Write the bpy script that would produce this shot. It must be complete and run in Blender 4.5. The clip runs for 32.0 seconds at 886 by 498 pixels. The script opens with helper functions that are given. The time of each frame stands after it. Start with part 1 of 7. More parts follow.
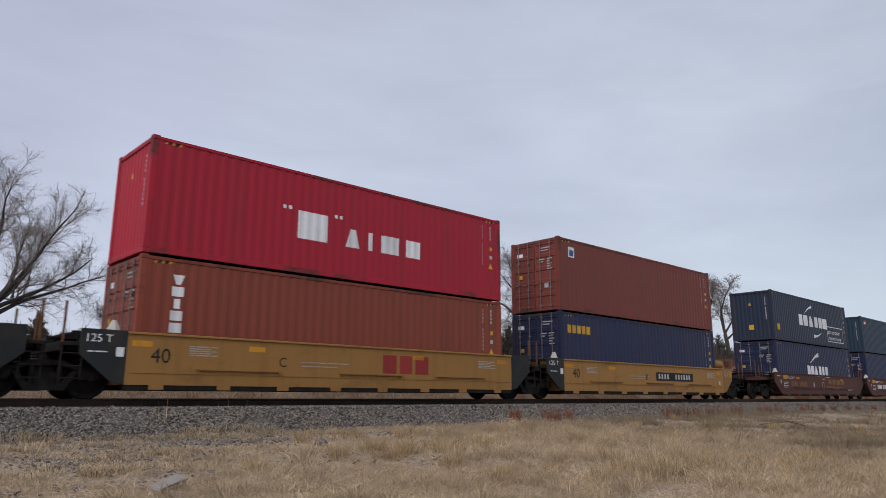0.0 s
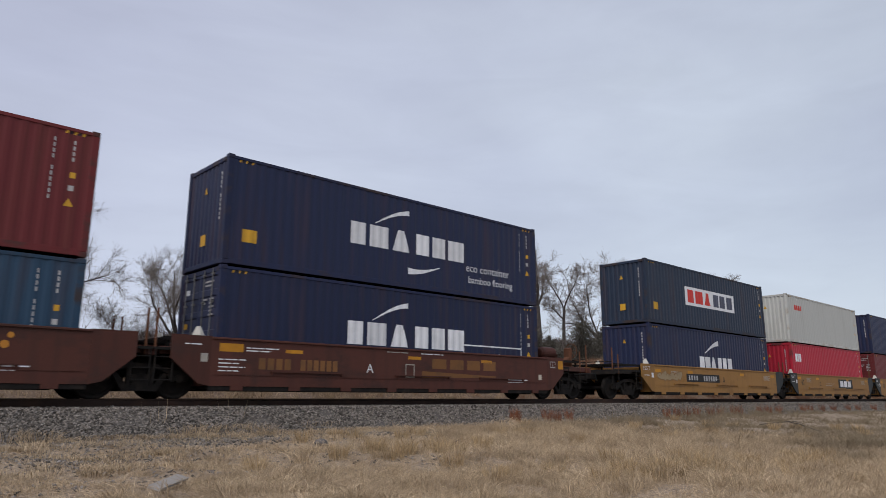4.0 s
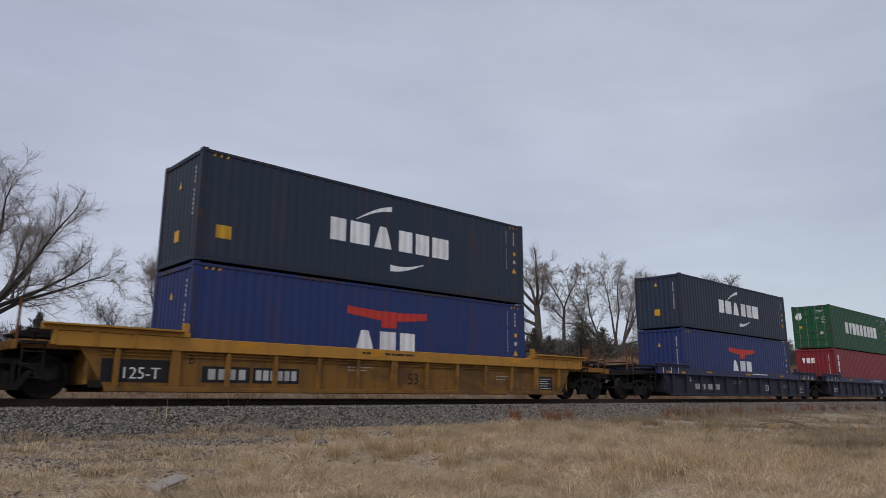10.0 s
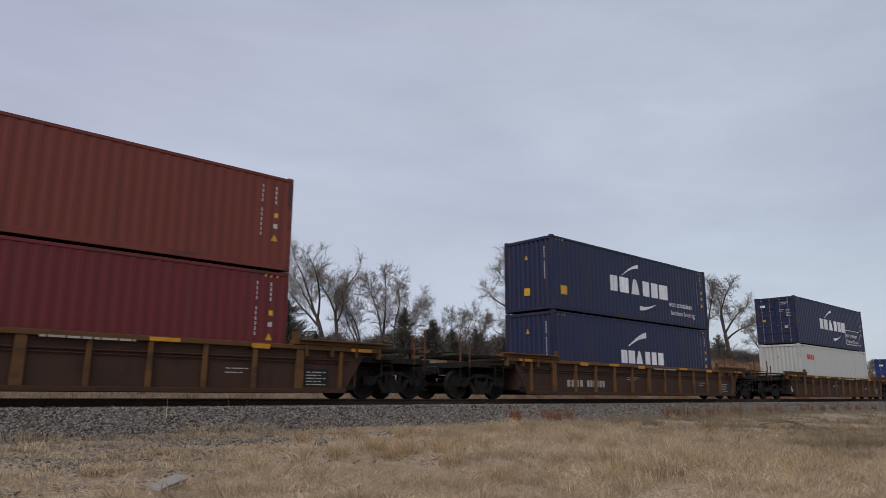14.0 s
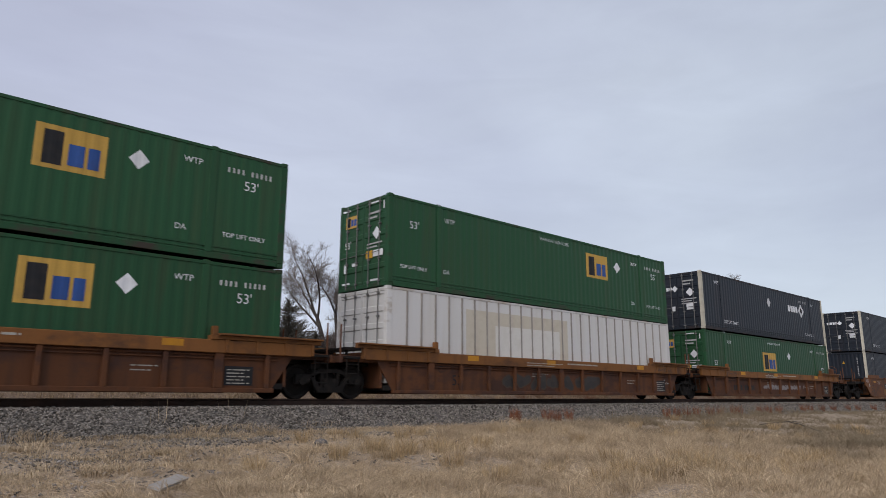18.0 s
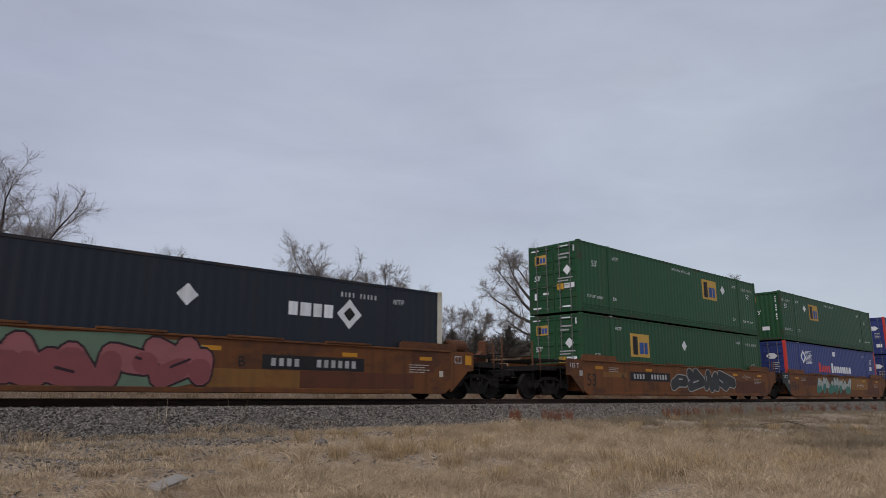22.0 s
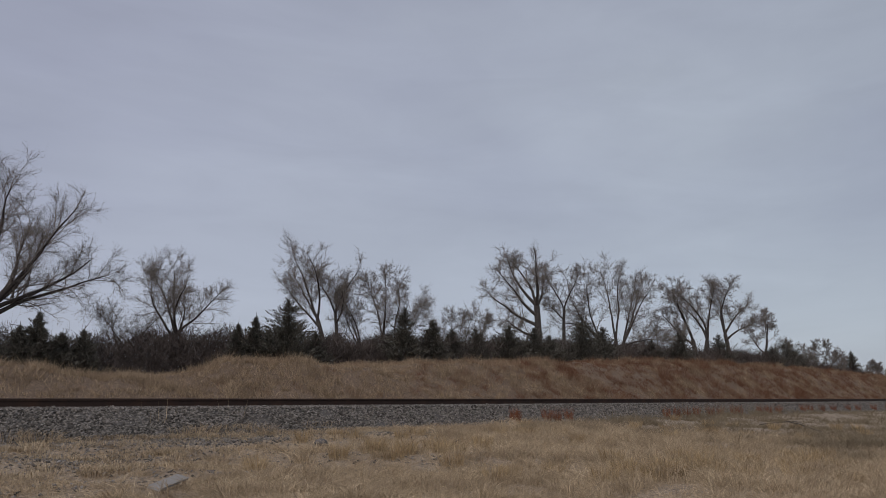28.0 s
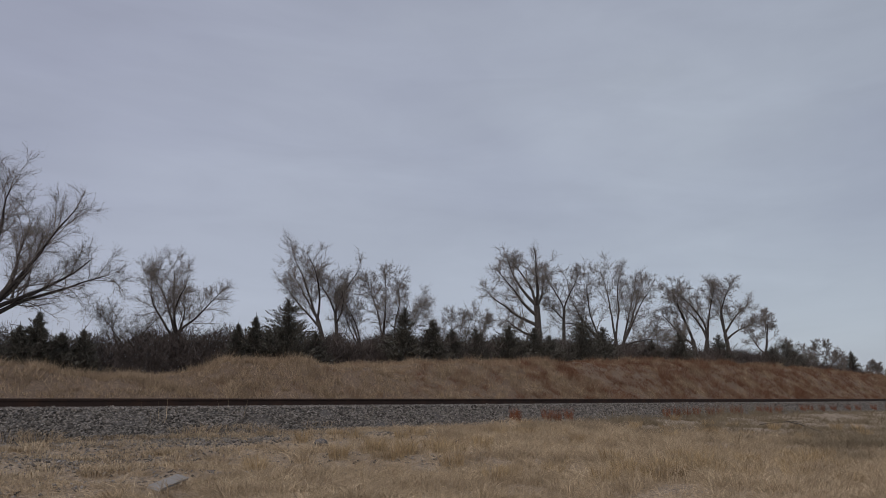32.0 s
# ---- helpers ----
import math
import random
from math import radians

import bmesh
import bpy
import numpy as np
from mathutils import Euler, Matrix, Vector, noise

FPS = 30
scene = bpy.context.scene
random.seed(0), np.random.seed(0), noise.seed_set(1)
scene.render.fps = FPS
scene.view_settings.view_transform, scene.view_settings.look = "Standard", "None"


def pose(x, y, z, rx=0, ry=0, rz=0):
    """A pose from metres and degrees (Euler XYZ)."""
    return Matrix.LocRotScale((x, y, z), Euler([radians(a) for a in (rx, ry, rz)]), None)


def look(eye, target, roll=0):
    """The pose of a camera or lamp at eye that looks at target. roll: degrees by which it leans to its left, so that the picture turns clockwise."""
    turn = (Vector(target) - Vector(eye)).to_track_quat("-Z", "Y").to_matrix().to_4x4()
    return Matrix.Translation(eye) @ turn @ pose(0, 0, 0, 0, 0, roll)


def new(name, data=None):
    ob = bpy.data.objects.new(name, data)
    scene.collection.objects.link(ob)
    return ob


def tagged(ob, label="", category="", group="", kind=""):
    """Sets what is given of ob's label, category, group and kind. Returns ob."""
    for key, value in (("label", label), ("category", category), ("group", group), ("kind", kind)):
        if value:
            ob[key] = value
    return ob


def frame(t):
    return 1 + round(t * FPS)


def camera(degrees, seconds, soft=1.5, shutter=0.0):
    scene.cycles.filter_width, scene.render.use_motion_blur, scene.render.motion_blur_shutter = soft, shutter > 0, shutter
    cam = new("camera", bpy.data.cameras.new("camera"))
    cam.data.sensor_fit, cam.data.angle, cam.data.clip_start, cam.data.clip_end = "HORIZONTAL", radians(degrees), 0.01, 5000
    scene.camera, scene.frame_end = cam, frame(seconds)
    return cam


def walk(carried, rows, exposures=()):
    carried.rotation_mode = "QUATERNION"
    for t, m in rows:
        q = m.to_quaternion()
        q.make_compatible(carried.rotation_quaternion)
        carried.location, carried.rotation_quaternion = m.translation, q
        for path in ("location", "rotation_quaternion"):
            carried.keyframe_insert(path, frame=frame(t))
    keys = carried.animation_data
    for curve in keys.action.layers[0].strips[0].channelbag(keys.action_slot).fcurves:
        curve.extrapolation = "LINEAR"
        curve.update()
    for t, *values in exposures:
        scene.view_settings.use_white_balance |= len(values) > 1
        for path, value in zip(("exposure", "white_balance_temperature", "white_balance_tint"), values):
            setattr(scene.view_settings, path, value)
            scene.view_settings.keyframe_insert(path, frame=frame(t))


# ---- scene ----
# World: metres, z = 0 at the top of the rails, the track runs along x, trains go towards -x.
cam = camera(65.48, 32.0, soft=0.62, shutter=0.06)
STAND = pose(0, -17.36, 0.088, 102.05, -0.23, -42.72)
walk(cam, [(0, STAND), (32, STAND)], exposures=[(0, 0.07), (1, 0.0), (3, 0.09), (4, 0.09), (7, 0.06), (8.3, -0.09), (10, -0.09), (11, -0.07), (12, 0.04), (13, -0.06), (14, -0.08), (17, -0.23), (18, 0.1), (19, 0.08), (20, 0.02), (21, 0.08), (22, -0.2), (22.5, -0.02), (23, 0.14), (23.4, 0.13), (24.5, 0.13), (25, -0.18), (26.5, -0.4), (28, -0.44), (32, -0.44)])

# ---- sky and sun: a bright overcast ----
world = bpy.data.worlds.new("overcast_sky")
scene.world = world
world.use_nodes = True
wn, wl = world.node_tree.nodes, world.node_tree.links
wn.clear()
w_out, w_bg = wn.new("ShaderNodeOutputWorld"), wn.new("ShaderNodeBackground")
w_sky = wn.new("ShaderNodeTexSky")
w_sky.sky_type, w_sky.sun_disc = "NISHITA", False
w_sky.sun_elevation, w_sky.sun_rotation = radians(42), radians(-125)
w_co, w_map = wn.new("ShaderNodeTexCoord"), wn.new("ShaderNodeMapping")
w_map.inputs["Scale"].default_value = (0.8, 2.2, 4.2)
w_map.inputs["Rotation"].default_value = (0.25, 0.3, 0.6)
w_noise, w_ramp = wn.new("ShaderNodeTexNoise"), wn.new("ShaderNodeValToRGB")
w_noise.inputs["Scale"].default_value, w_noise.inputs["Detail"].default_value = 1.0, 7
w_noise.inputs["Roughness"].default_value = 0.5
w_ramp.color_ramp.elements[0].position, w_ramp.color_ramp.elements[0].color = 0.34, (0.478, 0.512, 0.636, 1)
w_ramp.color_ramp.elements[1].position, w_ramp.color_ramp.elements[1].color = 0.66, (0.592, 0.64, 0.752, 1)
w_dim, w_mix = wn.new("ShaderNodeMix"), wn.new("ShaderNodeMix")
w_dim.data_type = w_mix.data_type = "RGBA"
w_dim.blend_type = "MULTIPLY"
w_dim.inputs[0].default_value = 1.0
w_dim.inputs[7].default_value = (0.1, 0.1, 0.1, 1)
w_mix.inputs[0].default_value = 0.86
wl.new(w_co.outputs["Generated"], w_map.inputs["Vector"])
wl.new(w_map.outputs["Vector"], w_noise.inputs["Vector"])
wl.new(w_noise.outputs["Fac"], w_ramp.inputs["Fac"])
wl.new(w_sky.outputs["Color"], w_dim.inputs[6])
wl.new(w_dim.outputs[2], w_mix.inputs[6])
wl.new(w_ramp.outputs["Color"], w_mix.inputs[7])
w_map2, w_thin, w_fine, w_hue, w_drift, w_tint = [wn.new("ShaderNode" + q) for q in ("Mapping", "TexNoise", "MapRange", "VectorMath", "MapRange", "Mix")]
w_map2.inputs["Scale"].default_value, w_map2.inputs["Rotation"].default_value = (1.6, 2.6, 9.0), (0.16, -0.30, 0.7)
w_thin.inputs["Scale"].default_value, w_thin.inputs["Detail"].default_value, w_thin.inputs["Roughness"].default_value, w_thin.inputs["Distortion"].default_value = 1.5, 8, 0.58, 0.6
w_fine.inputs["From Min"].default_value, w_fine.inputs["From Max"].default_value = 0.3, 0.7
w_fine.inputs["To Min"].default_value, w_fine.inputs["To Max"].default_value = 0.945, 1.035
w_hue.operation = "DOT_PRODUCT"
w_hue.inputs[1].default_value = (-0.735, 0.678, 0.12)
w_drift.inputs["From Min"].default_value, w_drift.inputs["From Max"].default_value = -0.45, 0.5
w_tint.data_type = "RGBA"
w_tint.inputs[6].default_value, w_tint.inputs[7].default_value = (0.99, 1.005, 0.99, 1), (1.01, 0.995, 1.022, 1)
w_grey, w_mul = wn.new("ShaderNodeVectorMath"), wn.new("ShaderNodeVectorMath")
w_grey.operation, w_mul.operation = "SCALE", "MULTIPLY"
wl.new(w_co.outputs["Generated"], w_map2.inputs["Vector"])
wl.new(w_map2.outputs["Vector"], w_thin.inputs["Vector"])
wl.new(w_co.outputs["Generated"], w_hue.inputs[0])
wl.new(w_thin.outputs["Fac"], w_fine.inputs["Value"])
wl.new(w_hue.outputs["Value"], w_drift.inputs["Value"])
wl.new(w_drift.outputs["Result"], w_tint.inputs[0])
wl.new(w_tint.outputs[2], w_grey.inputs[0])
wl.new(w_fine.outputs["Result"], w_grey.inputs["Scale"])
wl.new(w_mix.outputs[2], w_mul.inputs[0])
wl.new(w_grey.outputs["Vector"], w_mul.inputs[1])
wl.new(w_mul.outputs["Vector"], w_bg.inputs["Color"])
w_bg.inputs["Strength"].default_value = 1.0
wl.new(w_bg.outputs["Background"], w_out.inputs["Surface"])

sun = new("sun", bpy.data.lights.new("sun", "SUN"))
sun.data.energy, sun.data.angle, sun.data.color = 1.6, radians(40), (1.0, 0.96, 0.9)
sun.matrix_basis = look((-34, -14, 34), (0, 0, 0))


# ---- materials ----
def material(name, rgb, rough=0.6, metal=0.0, vary=0.16, scale=3.0, dirt=(0.06, 0.045, 0.035), amount=0.3, streak=False, bump=0.15, fine=60.0, island=0.0):
    """A weathered surface: colour drift at two scales, dirt or streaks, fine relief."""
    m = bpy.data.materials.new(name)
    m.use_nodes = True
    n, l = m.node_tree.nodes, m.node_tree.links
    b = n["Principled BSDF"]
    b.inputs["Roughness"].default_value, b.inputs["Metallic"].default_value = rough, metal
    b.inputs["Specular IOR Level"].default_value = 0.5 if metal > 0.5 else 0.22
    co, mp = n.new("ShaderNodeTexCoord"), n.new("ShaderNodeMapping")
    l.new(co.outputs["Object"], mp.inputs["Vector"])
    mp.inputs["Scale"].default_value = (5.0, 5.0, 0.45) if streak else (1, 1, 1)
    big, small = n.new("ShaderNodeTexNoise"), n.new("ShaderNodeTexNoise")
    big.inputs["Scale"].default_value, big.inputs["Detail"].default_value = scale, 6
    small.inputs["Scale"].default_value, small.inputs["Detail"].default_value = fine, 4
    l.new(mp.outputs["Vector"], big.inputs["Vector"])
    l.new(co.outputs["Object"], small.inputs["Vector"])
    info = n.new("ShaderNodeNewGeometry") if island else n.new("ShaderNodeObjectInfo")
    hue = n.new("ShaderNodeHueSaturation")
    hue.inputs["Color"].default_value = (*rgb, 1)
    val = n.new("ShaderNodeMapRange")
    val.inputs["To Min"].default_value, val.inputs["To Max"].default_value = 1 - vary, 1 + vary
    l.new(small.outputs["Fac"], val.inputs["Value"])
    l.new(val.outputs["Result"], hue.inputs["Value"])
    rnd = n.new("ShaderNodeMapRange")
    spread = island or 0.12
    rnd.inputs["To Min"].default_value, rnd.inputs["To Max"].default_value = 1 - spread, 1 + spread
    l.new(info.outputs["Random Per Island" if island else "Random"], rnd.inputs["Value"])
    tone = n.new("ShaderNodeMix")
    tone.data_type, tone.blend_type = "RGBA", "MULTIPLY"
    tone.inputs[0].default_value = 1.0
    grey = n.new("ShaderNodeCombineColor")
    for k in range(3):
        l.new(rnd.outputs["Result"], grey.inputs[k])
    l.new(hue.outputs["Color"], tone.inputs[6])
    l.new(grey.outputs["Color"], tone.inputs[7])
    ramp = n.new("ShaderNodeValToRGB")
    ramp.color_ramp.elements[0].position, ramp.color_ramp.elements[1].position = 0.48, 0.78
    ramp.color_ramp.elements[1].color = (amount, amount, amount, 1)
    ramp.color_ramp.elements[0].color = (0, 0, 0, 1)
    l.new(big.outputs["Fac"], ramp.inputs["Fac"])
    mix = n.new("ShaderNodeMix")
    mix.data_type = "RGBA"
    l.new(ramp.outputs["Color"], mix.inputs[0])
    l.new(tone.outputs[2], mix.inputs[6])
    mix.inputs[7].default_value = (*dirt, 1)
    l.new(mix.outputs[2], b.inputs["Base Color"])
    if bump:
        bp = n.new("ShaderNodeBump")
        bp.inputs["Strength"].default_value, bp.inputs["Distance"].default_value = bump, 0.01
        l.new(small.outputs["Fac"], bp.inputs["Height"])
        l.new(bp.outputs["Normal"], b.inputs["Normal"])
    return m


RUST = (0.09, 0.04, 0.022)


def paint(name, rgb, rough=0.5, amount=0.3, dirt=RUST):
    return material(name, rgb, rough, 0.0, 0.1, 0.7, dirt, amount, True, 0.05, 25.0)


def car_paint(name, rgb, rough, amount, dirt, worn, share=0.5):
    """Railcar paint: streaks of grime as on any paint, and patches where it has weathered to another tone."""
    m = paint(name, rgb, rough, amount, dirt)
    n, l = m.node_tree.nodes, m.node_tree.links
    b = n["Principled BSDF"]
    old = b.inputs["Base Color"].links[0].from_socket
    co, info, move = n.new("ShaderNodeTexCoord"), n.new("ShaderNodeObjectInfo"), n.new("ShaderNodeVectorMath")
    move.operation = "MULTIPLY_ADD"
    move.inputs[1].default_value = (0.7, 1.0, 1.3)
    l.new(co.outputs["Object"], move.inputs[0])
    shift = n.new("ShaderNodeMath")
    shift.operation = "MULTIPLY"
    shift.inputs[1].default_value = 40.0
    l.new(info.outputs["Random"], shift.inputs[0])
    l.new(shift.outputs[0], move.inputs[2])
    noi, cut, mix = n.new("ShaderNodeTexNoise"), n.new("ShaderNodeMapRange"), n.new("ShaderNodeMix")
    noi.inputs["Scale"].default_value, noi.inputs["Detail"].default_value, noi.inputs["Roughness"].default_value = 0.9, 9, 0.68
    l.new(move.outputs["Vector"], noi.inputs["Vector"])
    cut.inputs["From Min"].default_value, cut.inputs["From Max"].default_value, cut.inputs["To Max"].default_value = 0.66 - 0.3 * share, 0.78 - 0.3 * share, 0.85
    l.new(noi.outputs["Fac"], cut.inputs["Value"])
    mix.data_type = "RGBA"
    l.new(cut.outputs["Result"], mix.inputs[0])
    l.new(old, mix.inputs[6])
    mix.inputs[7].default_value = (*worn, 1)
    l.new(mix.outputs[2], b.inputs["Base Color"])
    return m


BOX = {
    "red": paint("signal_red_paint", (0.40, 0.018, 0.038)),
    "brick": paint("brick_brown_paint", (0.175, 0.043, 0.032)),
    "orange": paint("orange_brown_paint", (0.225, 0.054, 0.032)),
    "maroon": paint("maroon_paint", (0.14, 0.024, 0.026)),
    "navy": paint("navy_blue_paint", (0.0175, 0.0235, 0.060)),
    "slate": paint("slate_blue_paint", (0.021, 0.032, 0.056)),
    "teal": paint("dark_teal_paint", (0.021, 0.044, 0.070)),
    "petrol": paint("petrol_blue_paint", (0.024, 0.054, 0.095)),
    "royal": paint("royal_blue_paint", (0.020, 0.034, 0.122)),
    "pacer": paint("medium_blue_paint", (0.028, 0.045, 0.17)),
    "forest": paint("forest_green_paint", (0.018, 0.072, 0.03), amount=0.2),
    "green": paint("bright_green_paint", (0.01, 0.16, 0.05), amount=0.15),
    "dkgreen": paint("dark_green_paint", (0.012, 0.075, 0.032), amount=0.25),
    "grey": paint("light_grey_paint", (0.48, 0.48, 0.45), amount=0.12),
    "white": paint("white_panel_paint", (0.62, 0.60, 0.585), amount=0.22, dirt=(0.42, 0.33, 0.2)),
    "char": paint("charcoal_blue_paint", (0.017, 0.022, 0.031), amount=0.12),
    "crimson": paint("crimson_paint", (0.19, 0.022, 0.03)),
}
FRAME = {k: car_paint("worn_frame_" + k, tuple(m.node_tree.nodes["Hue/Saturation/Value"].inputs["Color"].default_value)[:3], 0.6, 0.4, (0.05, 0.03, 0.022), (0.36, 0.29, 0.22) if k in ("white", "grey") else (0.05, 0.033, 0.028), 0.5) for k, m in BOX.items()}
WORN = material("worn_white_stencil", (0.42, 0.41, 0.41), 0.6, amount=0.4, dirt=(0.2, 0.18, 0.17), bump=0)
AGED = material("yellowed_white_post", (0.55, 0.51, 0.42), 0.6, amount=0.6, dirt=(0.24, 0.17, 0.10), bump=0)
WHITE = material("white_lettering", (0.72, 0.72, 0.74), 0.55, amount=0.25, dirt=(0.3, 0.28, 0.27), bump=0)
FADED = material("faded_ochre_panel", (0.50, 0.30, 0.065), 0.6, amount=0.35, dirt=(0.25, 0.17, 0.08), bump=0)
CREAM = material("cream_patch_paint", (0.56, 0.50, 0.41), 0.6, amount=0.4, dirt=(0.4, 0.33, 0.24), bump=0)
PALEWHITE = material("pale_patch_paint", (0.62, 0.59, 0.55), 0.6, amount=0.3, dirt=(0.45, 0.4, 0.33), bump=0)
YELLOW = material("yellow_marking", (0.55, 0.30, 0.03), 0.55, amount=0.3, bump=0)
REDM = material("red_marking", (0.55, 0.045, 0.035), 0.55, amount=0.15, bump=0)
DULLRED = material("dull_red_lettering", (0.27, 0.032, 0.028), 0.6, amount=0.3, bump=0)
BLACKM = material("black_marking", (0.015, 0.015, 0.017), 0.6, bump=0)
BLUEM = material("blue_marking", (0.03, 0.08, 0.27), 0.55, bump=0)
POSTS = material("dull_grey_post_paint", (0.30, 0.27, 0.245), 0.6, amount=0.5, dirt=(0.22, 0.15, 0.09), bump=0.05)
GREYBLUE = material("faded_grey_blue_lettering", (0.085, 0.092, 0.13), 0.6, amount=0.3, bump=0)
STEEL = material("galvanised_steel", (0.33, 0.34, 0.36), 0.45, 0.6, bump=0.1)
RODS = material("dull_lock_rod_steel", (0.17, 0.165, 0.16), 0.55, 0.3, bump=0.1)
DARK = material("dark_running_gear_steel", (0.012, 0.010, 0.009), 0.85, 0.0, 0.3, 6.0, (0.045, 0.032, 0.024), 0.5)
BLACK = material("black_car_paint", (0.018, 0.021, 0.022), 0.55, 0.0, 0.15, 2.0, (0.09, 0.06, 0.04), 0.35)
TREAD = material("bright_wheel_tread", (0.35, 0.33, 0.31), 0.35, 0.9, bump=0.05)
RUSTY = material("rusty_steel", (0.13, 0.055, 0.03), 0.8, 0.1, 0.3, 5.0, (0.05, 0.03, 0.02), 0.6)
SALT = material("pale_salt_block", (0.5, 0.47, 0.42), 0.9, bump=0.4)
CARS = {
    "tan": car_paint("tan_yellow_car_paint", (0.29, 0.148, 0.043), 0.6, 0.35, (0.15, 0.075, 0.03), (0.21, 0.105, 0.035), 0.4),
    "brown": car_paint("red_brown_car_paint", (0.082, 0.029, 0.021), 0.65, 0.5, (0.036, 0.021, 0.017), (0.052, 0.025, 0.02), 0.45),
    # Yellow well sides: grime and the shade under the chord share this darker colour.
    "yellow": car_paint("grimy_shaded_yellow_car_paint", (0.22, 0.105, 0.022), 0.65, 0.75, (0.07, 0.038, 0.022), (0.10, 0.052, 0.022), 0.55),
    "blue": car_paint("blue_black_car_paint", (0.017, 0.018, 0.034), 0.6, 0.3, (0.035, 0.03, 0.028), (0.025, 0.021, 0.023), 0.4),
    "umber": car_paint("dirty_umber_car_paint", (0.052, 0.026, 0.016), 0.75, 0.6, (0.026, 0.018, 0.016), (0.034, 0.021, 0.018), 0.5),
    "rust": car_paint("rusty_orange_car_paint", (0.11, 0.042, 0.018), 0.75, 0.75, (0.045, 0.024, 0.017), (0.055, 0.027, 0.02), 0.58),
    "amber": car_paint("faded_orange_car_paint", (0.155, 0.058, 0.020), 0.7, 0.65, (0.055, 0.027, 0.018), (0.075, 0.034, 0.020), 0.56),
}
CHORD = {"yellow": car_paint("yellow_chord_paint", (0.36, 0.175, 0.03), 0.6, 0.45, (0.15, 0.07, 0.03), (0.24, 0.11, 0.03), 0.35),
         "blue": paint("blue_chord_paint", (0.022, 0.029, 0.08), 0.5, 0.3),
         "umber": car_paint("worn_yellow_chord_paint", (0.12, 0.056, 0.02), 0.7, 0.6, (0.05, 0.03, 0.02), (0.055, 0.032, 0.02), 0.5),
         "rust": car_paint("orange_chord_paint", (0.19, 0.077, 0.023), 0.7, 0.6, (0.07, 0.033, 0.02), (0.085, 0.04, 0.022), 0.52)}


# ---- mesh helpers ----
def part(name, bm, mat, parent=None, label=""):
    """Links a bmesh as one mesh object under a thing or a part."""
    me = bpy.data.meshes.new(name)
    bm.to_mesh(me)
    bm.free()
    return piece(name, me, mat, parent, label)


def piece(name, me, mat, parent=None, label=""):
    """Links mesh data that may be shared, with a material of the object's own."""
    if not me.materials:
        me.materials.append(None)
    ob = new(name, me)
    ob.material_slots[0].link = "OBJECT"
    ob.material_slots[0].material = mat
    ob.parent = parent
    if label:
        ob["label"] = label
    return ob


def box(bm, x0, x1, y0, y1, z0, z1, bevel=0.0):
    v = [bm.verts.new((x, y, z)) for x in (x0, x1) for y in (y0, y1) for z in (z0, z1)]
    fs = [bm.faces.new([v[i] for i in q]) for q in ((0, 1, 3, 2), (4, 6, 7, 5), (0, 4, 5, 1), (2, 3, 7, 6), (0, 2, 6, 4), (1, 5, 7, 3))]
    if bevel:
        bmesh.ops.bevel(bm, geom=list({e for f in fs for e in f.edges}), offset=bevel, segments=1, affect="EDGES")
    return bm


def boxes(*rows, bevel=0.0):
    bm = bmesh.new()
    for r in rows:
        box(bm, *r, bevel=bevel)
    return bm


def prism(bm, outline, y0, y1):
    """Extrudes an outline of (x, z) points from y0 to y1."""
    a, b = [bm.verts.new((x, y0, z)) for x, z in outline], [bm.verts.new((x, y1, z)) for x, z in outline]
    n = len(outline)
    fs = [bm.faces.new(a), bm.faces.new(b[::-1])]
    for i in range(n):
        fs.append(bm.faces.new((a[i], b[i], b[(i + 1) % n], a[(i + 1) % n])))
    bmesh.ops.recalc_face_normals(bm, faces=fs)
    return bm


def rod(bm, p, q, r, sides=6, r2=None):
    """A round bar from p to q."""
    p, q = Vector(p), Vector(q)
    m = (q - p).to_track_quat("Z", "Y").to_matrix()
    ra = [bm.verts.new(p + m @ Vector((r * math.cos(2 * math.pi * i / sides), r * math.sin(2 * math.pi * i / sides), 0))) for i in range(sides)]
    r2 = r if r2 is None else r2
    rb = [bm.verts.new(q + m @ Vector((r2 * math.cos(2 * math.pi * i / sides), r2 * math.sin(2 * math.pi * i / sides), 0))) for i in range(sides)]
    for i in range(sides):
        bm.faces.new((ra[i], ra[(i + 1) % sides], rb[(i + 1) % sides], rb[i]))
    bm.faces.new(ra[::-1])
    bm.faces.new(rb)
    return bm


def lathe(bm, profile, y_axis=True, sides=24, at=(0, 0, 0)):
    """Turns (radius, along) pairs about the y axis."""
    rings = []
    for r, a in profile:
        rings.append([bm.verts.new((at[0] + r * math.cos(2 * math.pi * i / sides), at[1] + a, at[2] + r * math.sin(2 * math.pi * i / sides))) for i in range(sides)])
    for a, b in zip(rings, rings[1:]):
        for i in range(sides):
            bm.faces.new((a[i], a[(i + 1) % sides], b[(i + 1) % sides], b[i]))
    bm.faces.new(rings[0][::-1])
    bm.faces.new(rings[-1])
    bmesh.ops.recalc_face_normals(bm, faces=bm.faces)
    return bm


